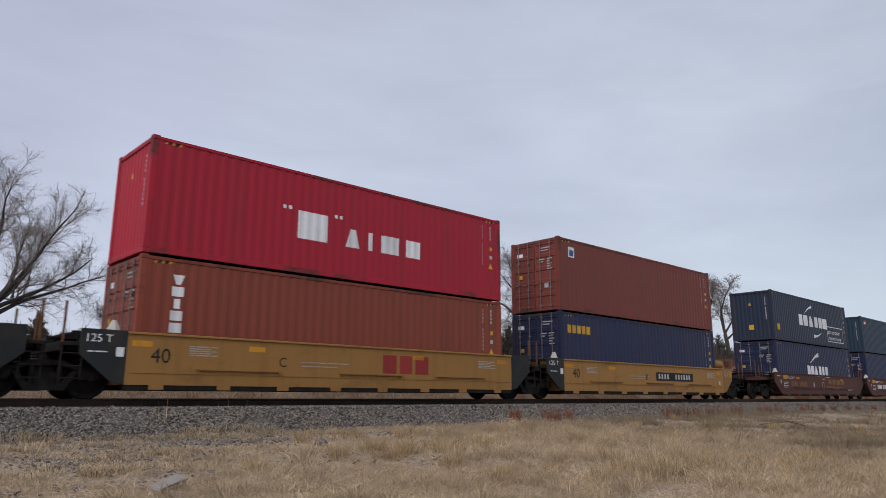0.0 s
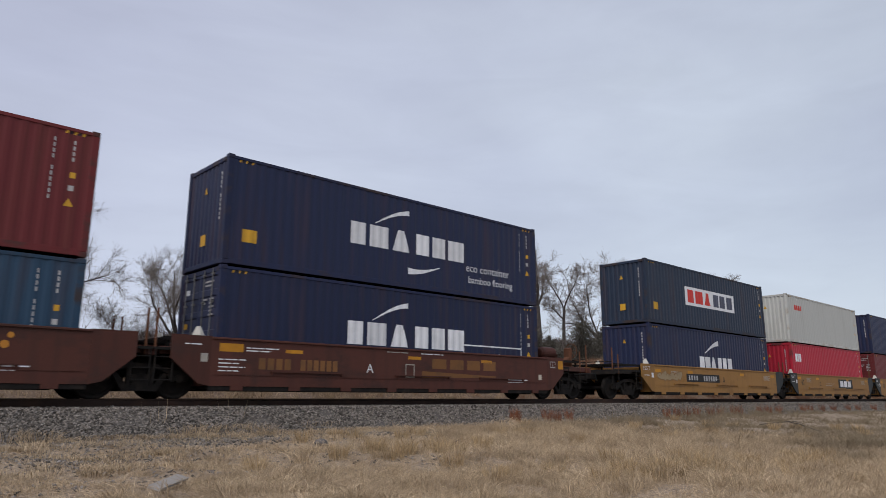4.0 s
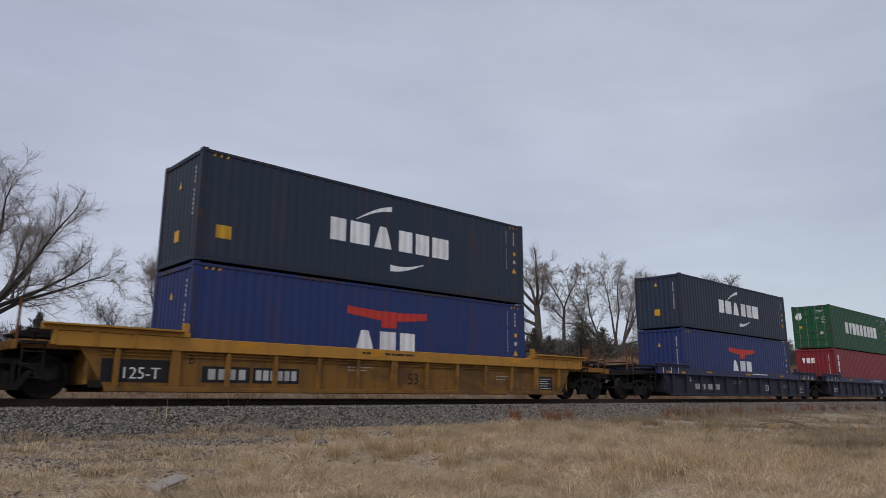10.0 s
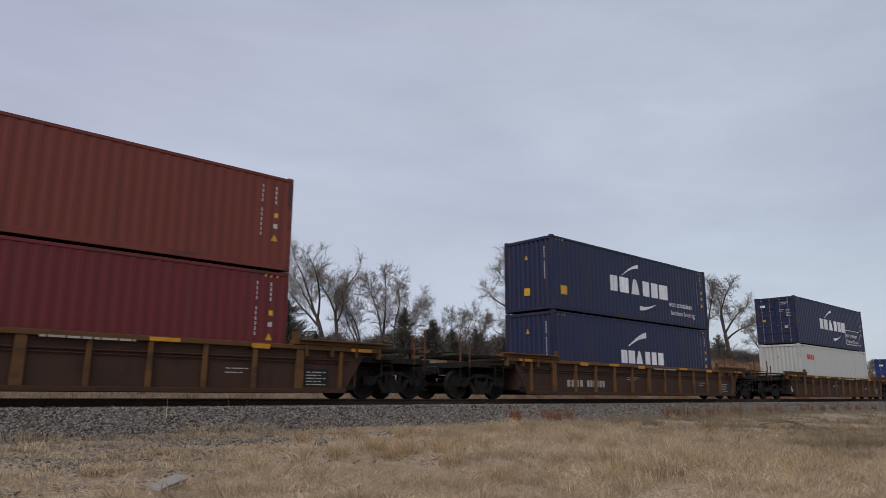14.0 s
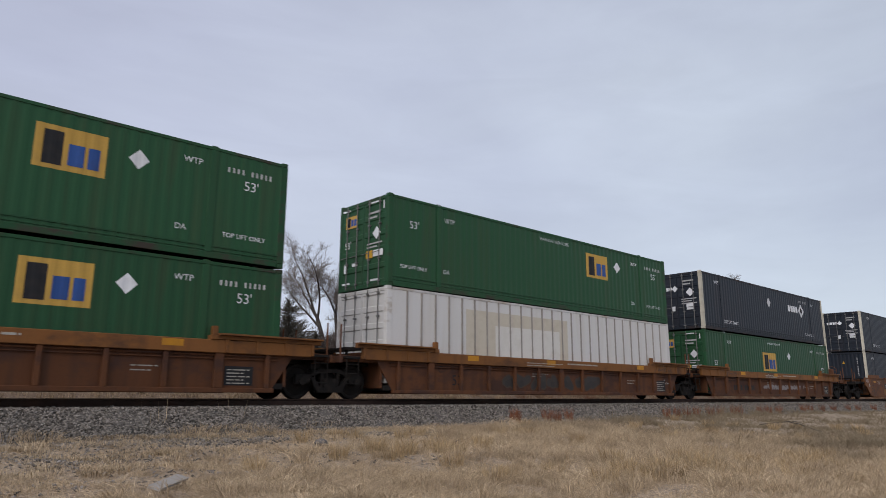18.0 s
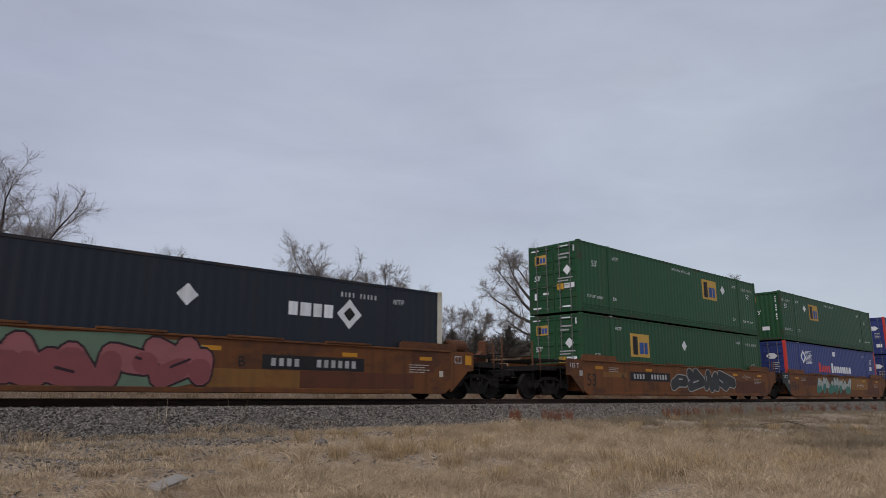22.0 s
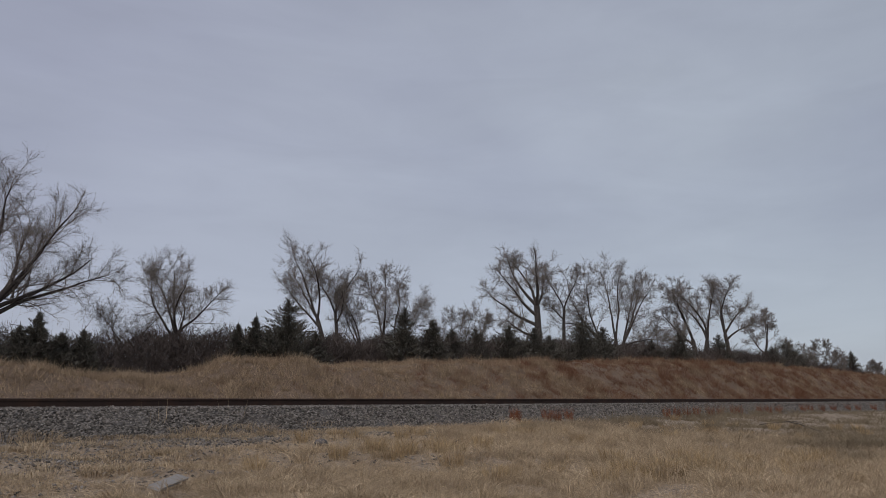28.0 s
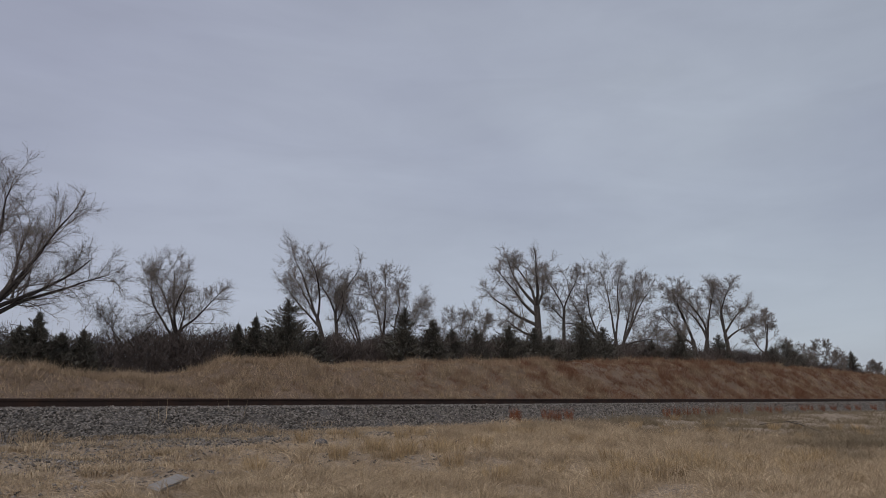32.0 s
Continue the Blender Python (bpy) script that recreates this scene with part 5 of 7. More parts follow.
def livery_cronos(s):
    """A curled creature-like emblem of arcs and wedges, then a row of blocks."""
    def arc(cu, cv, r, t0, t1, w0, w1):
        for k in range(10):
            ends = []
            for q in (k, k + 1):
                t, w = radians(t0 + (t1 - t0) * q / 10), w0 + (w1 - w0) * q / 10
                ends.append(((cu + (r - w) * math.cos(t), cv + (r - w) * math.sin(t)), (cu + (r + w) * math.cos(t), cv + (r + w) * math.sin(t))))
            pts = [ends[0][0], ends[0][1], ends[1][1], ends[1][0]]
            bm.faces.new([bm.verts.new((u - s.length / 2, s.y_at(u - s.length / 2) - 0.004, v)) for u, v in pts])

    bm = bmesh.new()
    arc(0.80, 2.02, 0.30, 40, 330, 0.05, 0.10)
    arc(0.84, 2.02, 0.11, 0, 300, 0.03, 0.055)
    arc(0.52, 2.30, 0.22, 120, 260, 0.02, 0.05)
    arc(1.32, 2.02, 0.30, 110, 205, 0.13, 0.10)
    s.strip(bm, 1.20, 1.46, lambda u: 2.26 - 0.3 * (u - 1.2), lambda u: 2.44 - 0.35 * (u - 1.2))
    s.strip(bm, 1.20, 1.32, lambda u: 1.72 + 0.1 * (u - 1.2), lambda u: 2.3)
    s.strip(bm, 1.30, 1.62, lambda u: 2.02 - 0.2 * (u - 1.3), lambda u: 2.10 - 0.2 * (u - 1.3))
    s.strip(bm, 1.30, 1.56, lambda u: 1.88 - 0.6 * (u - 1.3), lambda u: 1.98 - 0.6 * (u - 1.3))
    s.put("emblem_shape", bm, WHITE, "white curled emblem")
    glyphs(s, WHITE, 1.86, 2.12, (0.3, 0.3, 0.32, 0.3, 0.32, 0.26), 0.28, 0.07)


def livery_corner_patch(s, mats=(WHITE, BLUEM), u=0.65, v=2.13, w=0.36, h=0.42):
    bm = bmesh.new()
    s.rect(bm, u, u + w, v, v + h)
    s.put("brand_patch", bm, mats[0])
    bm = bmesh.new()
    proud(s).rect(bm, u + 0.05, u + w - 0.05, v + 0.06, v + h - 0.12)
    s.put("brand_patch", bm, mats[1])


def diamond(s, u, v, r, mat=None, name="hazard_diamond"):
    bm = bmesh.new()
    s.strip(bm, u - r, u, lambda q: v - (q - u + r), lambda q: v + (q - u + r))
    s.strip(bm, u, u + r, lambda q: v - (u + r - q), lambda q: v + (u + r - q))
    s.put(name, bm, mat or WHITE)


def yellow_panel(s, u, v, w, h):
    bm = bmesh.new()
    s.rect(bm, u, u + w, v, v + h)
    s.put("brand_panel", bm, FADED, "yellow panel with dark and blue blocks")
    t = proud(s)
    glyphs(t, BLACKM, u + 0.09 * w, v + 0.1 * h, (0.32 * w,), 0.78 * h)
    glyphs(t, BLUEM, u + 0.44 * w, v + 0.14 * h, (0.27 * w, 0.2 * w), 0.5 * h, 0.02)


def livery_emp(s, flip=False, emu=10.09, v=1.47, w=1.46, h=0.98, dia=12.26, five=1.9, warn=True):
    """Domestic green livery: a yellow panel, diamond and small lettering."""
    L = s.length
    pos = (lambda u, w=0: L - u - w - 0.3) if flip else (lambda u, w=0: u)
    yellow_panel(s, pos(emu, w), v, w, h)
    diamond(s, pos(dia), 2.1 if five > 1.5 else 1.97, 0.24)
    lettered(s, "53'", pos(0.83, 0.5), five, 0.34)
    lettered(s, "53'", pos(14.9, 0.5), five, 0.36)
    lettered(s, "TOP LIFT ONLY", pos(0.46, 1.0), 0.6, 0.16)
    lettered(s, "TOP LIFT ONLY", pos(14.4, 1.2), 0.6, 0.17)
    lettered(s, "DA", pos(2.27, 0.35), 0.62, 0.2)
    lettered(s, "DA", pos(13.2, 0.35), 0.62, 0.2)
    lettered(s, "WTP", pos(2.31, 0.4), 2.32, 0.22)
    lettered(s, "WTP", pos(13.3, 0.4), 2.32, 0.22)
    if warn:
        lettered(s, "WARNING  HIGH CUBE", pos(7.2, 1.7), 2.52, 0.165)
    print_row(s, pos(14.45, 1.3), 2.3, 10)


def livery_umax(s):
    glyphs(s, WHITE, 10.63, 1.74, (0.32, 0.4, 0.32, 0.34), 0.36, 0.02)
    diamond(s, 12.6, 1.9, 0.42, WHITE, "brand_diamond")
    diamond(proud(s), 12.6, 1.9, 0.2, BLACKM, "brand_diamond")
    diamond(s, 7.92, 2.0, 0.27)
    lettered(s, "TOP LIFT ONLY", 2.17, 0.42, 0.235)
    lettered(s, "TOP LIFT ONLY", 12.9, 0.42, 0.21)
    lettered(s, "WTP", 1.37, 2.36, 0.24)
    lettered(s, "WTP", 14.1, 2.32, 0.22)
    print_row(s, 12.3, 2.38, 10)


def livery_stack(s):
    diamond(s, 2.6, 2.05, 0.4, WHITE, "brand_diamond")
    diamond(proud(s), 2.6, 2.05, 0.24, BLUEM, "brand_diamond")
    bm = bmesh.new()
    for i in range(11):
        s.rect(bm, 2.8 + 0.03 * abs(5 - i), 3.9 + 0.12 * math.sin(i * 2.0), 1.66 + i * 0.072, 1.69 + i * 0.072)
    tagged(s.put("speed_lines", bm, WHITE, "fine white speed lines"), kind="stuff")
    glyphs(s, REDM, 4.93, 1.2, (0.46,), 0.58)
    glyphs(s, REDM, 5.45, 1.22, (0.34, 0.34, 0.33, 0.36), 0.4, 0.04)
    glyphs(s, WHITE, 7.1, 1.2, (0.45,), 0.62)
    glyphs(s, WHITE, 7.6, 1.22, (0.33, 0.35, 0.33, 0.35, 0.33, 0.34, 0.36, 0.15, 0.37), 0.42, 0.03)
    lettered(s, "53", 14.75, 1.95, 0.55)
    for r in ((14.75, 15.2, 1.55, 1.82), (7.6, 8.06, 2.27, 2.56)):
        bm = bmesh.new()
        s.rect(bm, *r)
        s.put("label", bm, WHITE)
    print_row(s, 13.2, 2.42, 9, 0.1, 0.06, 0.12)


class EndFace(Side):
    """Flat shapes on the leading end of a container: u across from its far edge, v up from its base."""

    def __init__(self, thing, length, style, doors):
        self.thing, self.length, self.style = thing, length, style
        self.hw = 1.219 if style == "iso" else 1.2955
        self.x = -length / 2 + (0.016 if doors else 0.026)

    def strip(self, bm, u0, u1, low, high):
        v = [bm.verts.new((self.x, self.hw - u, f(u))) for u, f in ((u0, low), (u1, low), (u1, high), (u0, high))]
        bm.faces.new(v)

    def word(self, body, u, v, size):
        ob = tagged(piece("lettering", text_mesh(body, size), WHITE, self.thing), kind="stuff")
        ob.matrix_basis = pose(self.x - 0.002, self.hw - u, v, 0, 0, -90)

    def label(self, u, v, w, h, mat=None):
        bm = bmesh.new()
        self.rect(bm, u, u + w, v, v + h)
        self.put("label", bm, mat or WHITE)

    def print_lines(self, u, v, rows, w, step=0.11):
        bm = bmesh.new()
        for k in range(rows):
            self.rect(bm, u, u + w * (1 - 0.3 * (k % 2)), v - k * step, v - k * step + step * 0.42)
        tagged(self.put("small_print", bm, WORN), kind="stuff")


def end_marks(kind, thing, length, height, style, doors):
    """What shows on the end that leads: labels on doors, or a few marks on a ribbed end."""
    e = EndFace(thing, length, style, doors)
    e.height = height
    if not doors:
        if kind == "emp":
            e.label(0.55, 2.25, 0.62, 0.34, YELLOW)
            diamond(e, 0.55, 1.75, 0.2)
            e.word("53'", 1.0, 1.55, 0.34)
            e.label(1.4, 0.6, 0.42, 0.22)
            e.print_lines(0.4, 0.75, 4, 0.5)
            for k in range(12):
                if k % 4 != 3:
                    e.label(2.25, 2.5 - 0.13 * k, 0.07, 0.09)
            return
        bm = bmesh.new()
        e.strip(bm, 1.05, 1.14, lambda u: 2.05, lambda u: 2.05 + 2.2 * (u - 1.05))
        e.strip(bm, 1.14, 1.23, lambda u: 2.05, lambda u: 2.05 + 2.2 * (1.23 - u))
        e.put("warning_triangle", bm, YELLOW)
        if kind in ("cma", "apl"):
            e.label(1.0, 0.62, 0.30, 0.30, YELLOW)
        if kind == "tex":
            glyphs(e, WHITE, 0.35, 1.95, (0.26, 0.26, 0.26), 0.34, 0.03, shapes="vbb")
        bm = bmesh.new()
        for k in range(11):
            if k != 4:
                e.rect(bm, 2.02, 2.075, height - 0.5 - 0.12 * k, height - 0.42 - 0.12 * k)
        tagged(e.put("code_marking", bm, WORN), kind="stuff")
        return
    if kind == "emp":
        yellow_end(e)
        diamond(e, 1.98, 1.72, 0.21)
        e.word("53'", 0.28, 1.42, 0.30)
        e.print_lines(1.55, 2.36, 2, 0.62, 0.15)
        e.label(1.45, 0.95, 0.34, 0.24, YELLOW)
        e.label(1.82, 0.98, 0.5, 0.2)
        e.print_lines(1.5, 1.38, 2, 0.75)
        e.label(0.28, 0.62, 0.17, 0.28)
        e.label(0.72, 0.8, 0.3, 0.1)
        for u, v in ((0.12, 2.66), (1.62, 2.7), (2.3, 2.45), (0.2, 0.24), (1.7, 0.22)):
            e.label(u, v, 0.42 if v > 2.6 or v < 1 else 0.06, 0.06 if v > 2.6 or v < 1 else 0.24)
    elif kind == "umax":
        glyphs(e, WHITE, 0.3, 2.0, (0.17, 0.2, 0.17, 0.17), 0.17, 0.01)
        diamond(e, 1.18, 2.08, 0.16, WHITE, "brand_diamond")
        diamond(e, 1.98, 1.85, 0.22)
        e.print_lines(1.6, 2.4, 2, 0.6, 0.16)
        e.label(1.75, 0.98, 0.4, 0.3)
        e.label(0.95, 0.95, 0.2, 0.24)
        e.print_lines(1.5, 1.5, 3, 0.8)
    elif kind == "stack":
        for u in (0.5, 1.75):
            bm = bmesh.new()
            e.strip(bm, u - 0.3, u - 0.12, lambda q: 2.02 - 0.9 * (q - u + 0.3), lambda q: 2.02 + 0.9 * (q - u + 0.3))
            e.rect(bm, u - 0.12, u + 0.18, 1.86, 2.18)
            e.strip(bm, u + 0.18, u + 0.36, lambda q: 2.02 - 0.9 * (u + 0.36 - q), lambda q: 2.02 + 0.9 * (u + 0.36 - q))
            e.put("brand_hexagon", bm, WHITE)
        e.print_lines(1.8, 1.6, 4, 0.4)
        e.label(0.3, 0.85, 0.4, 0.3)
        e.label(1.3, 0.5, 0.16, 0.4)
        e.label(1.85, 0.55, 0.4, 0.26)
        e.label(0.2, 0.3, 0.5, 0.2, REDM)
    elif kind != "plain":
        e.print_lines(1.55, height - 0.40, 2, 0.5, 0.10)
        e.print_lines(1.45, height - 0.85, 2, 0.28, 0.10)
        e.print_lines(1.85, height - 0.85, 5, 0.26, 0.10)
        e.label(0.32, height - 0.62, 0.3, 0.14)
        e.label(1.70, 0.92, 0.2, 0.2, WORN)
        e.label(0.40, 1.38, 0.2, 0.14, YELLOW)
        if kind == "ever":
            bm = bmesh.new()
            vs = [bm.verts.new((e.x, e.hw - 0.42 + 0.22 * math.cos(k * 0.524), 2.15 + 0.22 * math.sin(k * 0.524))) for k in range(12)]
            bm.faces.new(vs)
            e.put("round_emblem", bm, WHITE)


def yellow_end(e):
    e.label(0.32, 2.08, 0.62, 0.4, FADED)
    e.x -= 0.003
    glyphs(e, BLACKM, 0.36, 2.13, (0.22,), 0.3)
    glyphs(e, BLUEM, 0.58, 2.15, (0.16, 0.14), 0.22, 0.01)


def yellow_tag(s, u=0.5, v=0.62, w=0.42, h=0.34):
    bm = bmesh.new()
    s.rect(bm, u, u + w, v, v + h)
    s.put("label", bm, YELLOW)


# ---- well cars ----
HALF = {"a40": 7.75, "b53": 9.83, "c53": 9.83}
PULL = {"a40": 9.86, "b53": 11.78, "c53": 11.78}
WELL = {"a40": 6.3, "b53": 8.2, "c53": 8.3}
WHEEL_R = 0.46


def wheelset_bm():
    bm = bmesh.new()
    for s in (-1, 1):
        prof = [(0.10, -0.09), (0.14, -0.07), (0.36, -0.03), (0.40, -0.068), (0.455, -0.068), (0.46, -0.02), (0.462, 0.03), (0.487, 0.045), (0.487, 0.066), (0.40, 0.068), (0.36, 0.02), (0.14, 0.05), (0.10, 0.09)]
        lathe(bm, [(r, s * -a) for r, a in prof], sides=28, at=(0, s * 0.755, 0))
    rod(bm, (0, -1.06, 0), (0, 1.06, 0), 0.075, 8)
    return bm


def side_frame_bm():
    """A cast truck side frame with two openings, seen from the side as an arch with a spring nest."""
    bm = bmesh.new()
    y0, y1 = -1.07, -0.95
    prism(bm, [(-0.62, 0.66), (-0.30, 0.80), (0.30, 0.80), (0.62, 0.66), (0.62, 0.58), (0.28, 0.70), (-0.28, 0.70), (-0.62, 0.58)], y0, y1)
    prism(bm, [(-1.08, 0.62), (-0.62, 0.66), (-0.62, 0.50), (-0.68, 0.40), (-1.08, 0.40)], y0, y1)
    prism(bm, [(1.08, 0.62), (0.62, 0.66), (0.62, 0.50), (0.68, 0.40), (1.08, 0.40)], y0, y1)
    prism(bm, [(-0.62, 0.56), (-0.52, 0.58), (-0.26, 0.26), (-0.34, 0.20), (-0.40, 0.20)], y0, y1)
    prism(bm, [(0.62, 0.56), (0.52, 0.58), (0.26, 0.26), (0.34, 0.20), (0.40, 0.20)], y0, y1)
    prism(bm, [(-0.40, 0.17), (0.40, 0.17), (0.36, 0.28), (-0.36, 0.28)], y0 - 0.01, y1 + 0.06)
    for x in (-0.30, 0.22):
        box(bm, x, x + 0.08, y0, y1, 0.28, 0.72)
    for x in (-0.89, 0.89):
        rod(bm, (x, y0 - 0.05, 0.46), (x, y0 + 0.02, 0.46), 0.10, 10)
    return bm


def springs_bm():
    """One row of coil springs between a lower and an upper seat, as one nest."""
    bm = bmesh.new()
    outline = [(-0.22, 0.27), (0.22, 0.27), (0.22, 0.295), (0.21, 0.295)]
    right = []
    for k in range(5):
        right += [(0.215, 0.295 + 0.05 * k), (0.215, 0.322 + 0.05 * k), (0.18, 0.328 + 0.05 * k), (0.18, 0.340 + 0.05 * k)]
    prism(bm, [(-0.22, 0.27), (0.22, 0.27)] + right + [(0.22, 0.55), (-0.22, 0.55)] + [(-x, z) for x, z in right[::-1]], -1.08, -0.97)
    return bm


def add_truck(car, x):
    """A two-axle truck with its side frames, springs and wheelsets under a car."""
    truck = piece("truck", shared(("truck",), lambda: boxes((-0.2, 0.2, -0.93, 0.93, 0.50, 0.69), (-0.34, 0.34, -0.34, 0.34, 0.69, 0.78), bevel=0.02)), DARK, car, "dark cast steel two-axle truck")
    truck.matrix_basis = pose(x, 0, 0)
    for turn in (0, 180):
        piece("side_frame", shared(("side_frame",), side_frame_bm), DARK, truck).matrix_basis = pose(0, 0, 0, 0, 0, turn)
        piece("spring_nest", shared(("springs",), springs_bm), DARK, truck).matrix_basis = pose(0, 0, 0, 0, 0, turn)
    for wx in (-0.89, 0.89):
        w = piece("wheelset", shared(("wheelset",), wheelset_bm), DARK, truck)
        w.matrix_basis = pose(wx, 0, WHEEL_R)
        WHEELS.append((w, wx, car, x + wx))


WHEELS, RUNNERS = [], []


def side_plate(kind):
    """One side of the well, at the near side."""
    bm = bmesh.new()
    e = WELL[kind]
    if kind == "a40":
        prism(bm, [(-e, 0.30), (e, 0.30), (e, 1.43), (-e, 1.43)], -1.46, -1.40)
        box(bm, -e, e, -1.50, -1.38, 1.40, 1.455, bevel=0.01)
        for x in np.arange(-5.6, 5.7, 1.6):
            box(bm, x - 0.16, x + 0.16, -1.475, -1.40, 0.20, 0.31)
    elif kind == "c53":
        prism(bm, [(-e, 0.34), (-e + 0.25, 0.17), (e - 0.25, 0.17), (e, 0.34), (e, 1.45), (-e, 1.45)], -1.46, -1.40)
        box(bm, -e, e, -1.50, -1.38, 1.42, 1.475, bevel=0.01)
        box(bm, -e + 0.3, e - 0.3, -1.485, -1.40, 0.15, 0.27, bevel=0.01)
    else:
        prism(bm, [(-e + 0.35, 0.18), (e - 0.35, 0.18), (e + 0.25, 1.06), (e + 0.25, 1.28), (-e - 0.25, 1.28), (-e - 0.25, 1.06)], -1.37, -1.335)
        box(bm, -e + 0.3, e - 0.3, -1.47, -1.33, 0.15, 0.26, bevel=0.01)
    return bm


def well_car(kind, colour, lead, tail, label, name="well_car"):
    """A double-stack well car body on its trucks. lead and tail: 'joint' or 'end'. Its origin is on the track's centre at rail height."""
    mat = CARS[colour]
    car = tagged(new(name), label, "railcar", "cars of the train")
    e, h = WELL[kind], HALF[kind]
    black_end = BLACK if colour == "tan" or (kind == "c53" and lead == "joint") else mat
    for turn in (0, 180):
        m = pose(0, 0, 0, 0, 0, turn)
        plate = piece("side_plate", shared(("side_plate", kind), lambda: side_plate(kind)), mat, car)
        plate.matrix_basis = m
        if kind == "a40":
            piece("lower_sill", shared(("lower_sill", kind), lambda: boxes((-e, e, -1.44, -1.36, 0.19, 0.298), bevel=0.006)), DARK, car).matrix_basis = m
            piece("ledge", shared(("ledge", kind), lambda: boxes((-e + 0.1, e - 0.1, -1.475, -1.462, 0.56, 0.585))), mat, car).matrix_basis = m
        if kind == "b53":
            cm = CHORD[colour]
            piece("top_chord", shared(("top_chord", kind, colour == "umber"), lambda: boxes((-e - 0.75, e + 0.75, -1.49, -1.34, 1.27 if colour == "umber" else 1.08, 1.39), bevel=0.012)), cm, car).matrix_basis = m
            for z, r in ((1.03, 0.022), (0.95, 0.014)):
                piece("brake_pipe", shared(("brake_pipe", kind, z), lambda: rod(bmesh.new(), (-e + 0.2, -1.40, z), (e - 0.2, -1.40, z), r, 6)), mat, car).matrix_basis = m
            for x in np.linspace(-e + 0.5, e - 0.5, 13):
                wide = 0.11 if min(abs(abs(x) - 6.2), abs(x)) < 0.4 else 0.055
                piece("rib", shared(("rib", kind, wide, colour == "umber"), lambda: boxes((-wide, wide, -1.465, -1.36, 0.26, 1.275 if colour == "umber" else 1.085), bevel=0.008)), cm if colour == "umber" else mat, car).matrix_basis = m @ pose(float(x), 0, 0)
            for sx in (-1, 1):
                piece("end_guide", shared(("end_guide", kind), lambda: boxes((-1.45, 1.45, -1.50, -1.36, 1.40, 1.50), *[(x - 0.04, x + 0.04, -1.512, -1.36, 1.10, 1.41) for x in (-1.2, -0.4, 0.4, 1.2)], (-1.45, 1.45, -1.62, -1.36, 1.50, 1.545), bevel=0.006)), cm, car).matrix_basis = m @ pose(sx * (e - 0.42), 0, 0)
                piece("stop_bracket", shared(("stop_bracket", kind), lambda: boxes((-0.10, 0.10, -1.52, -1.30, 1.39, 1.50), (-0.05, 0.08, -1.48, -1.34, 1.50, 1.72), bevel=0.01)), cm, car).matrix_basis = m @ pose(sx * 6.25, 0, 0)
        else:
            for sx in (-1, 1):
                turn2 = Matrix.Diagonal((sx, 1, 1, 1))
                pan = piece("end_panel", shared(("end_panel", kind, sx), lambda: prism(bmesh.new(), [(sx * x, z) for x, z in ([(e, 0.30), (e + 0.28, 0.36), (e + 0.95, 0.92), (e + 0.95, 1.47), (e, 1.47)] if kind == "a40" else [(e, 0.22), (e + 0.12, 0.30), (e + 0.75, 0.86), (e + 1.0, 0.88), (e + 1.0, 1.47), (e, 1.47)])], -1.465, -1.40)), black_end if (lead if sx * (1 if turn == 0 else -1) < 0 else tail) == "joint" and (kind == "a40" or sx * (1 if turn == 0 else -1) < 0) else mat, car)
                pan.matrix_basis = m
            if kind == "c53":
                for sx in (-1, 1):
                    piece("flared_lip", shared(("flared_lip", kind), lambda: prism(bmesh.new(), [(-1.05, 1.475), (1.25, 1.475), (1.25, 1.60), (1.15, 1.68), (-0.95, 1.68), (-1.05, 1.60)], -1.47, -1.40)), mat, car).matrix_basis = m @ pose(sx * (e - 1.0), 0, 0) @ pose(0, 0, 0)
                for x in (-4.2, -1.4, 1.6, 4.4):
                    piece("top_pad", shared(("top_pad", kind), lambda: boxes((-0.75, 0.75, -1.52, -1.40, 1.476, 1.53), bevel=0.008)), mat, car).matrix_basis = m @ pose(x, 0, 0)
            else:
                for x in (-3.6, 0.4, 3.9):
                    piece("step_rail", shared(("step_rail", kind), lambda: boxes((-1.1, 1.1, -1.52, -1.462, 0.655, 0.685), (-1.08, -1.02, -1.50, -1.462, 0.60, 0.655), (1.02, 1.08, -1.50, -1.462, 0.60, 0.655))), mat, car).matrix_basis = m @ pose(x, 0, 0)
    piece("well_floor", shared(("well_floor", kind), lambda: boxes((-e, e, -0.35, 0.35, 0.22, 0.30), *[(x - 0.15, x + 0.15, -1.34, 1.34, 0.24, 0.36) for x in np.linspace(-e + 0.3, e - 0.3, 7)], (-e, e, -1.36, -1.2, 0.24, 0.385), (-e, e, 1.2, 1.36, 0.24, 0.385))), DARK, car)
    for sx, how in ((-1, lead), (1, tail)):
        reach = (PULL[kind] - 0.75) if how == "end" else h - 0.12
        m = pose(0, 0, 0, 0, 0, 0 if sx > 0 else 180)
        piece("end_bulkhead", shared(("end_bulkhead", kind), lambda: boxes((e + 0.03, e + 0.10, -1.33, 1.33, 0.30, 1.36))), mat, car).matrix_basis = m
        piece("centre_sill", shared(("centre_sill", kind, how), lambda: boxes((e + 0.10, reach + (0.2 if how == "end" else -0.02), -0.32, 0.32, 0.80, 1.06), (e + 0.10, e + 0.9, -0.75, 0.75, 0.93, 1.06), bevel=0.02)), DARK, car).matrix_basis = m
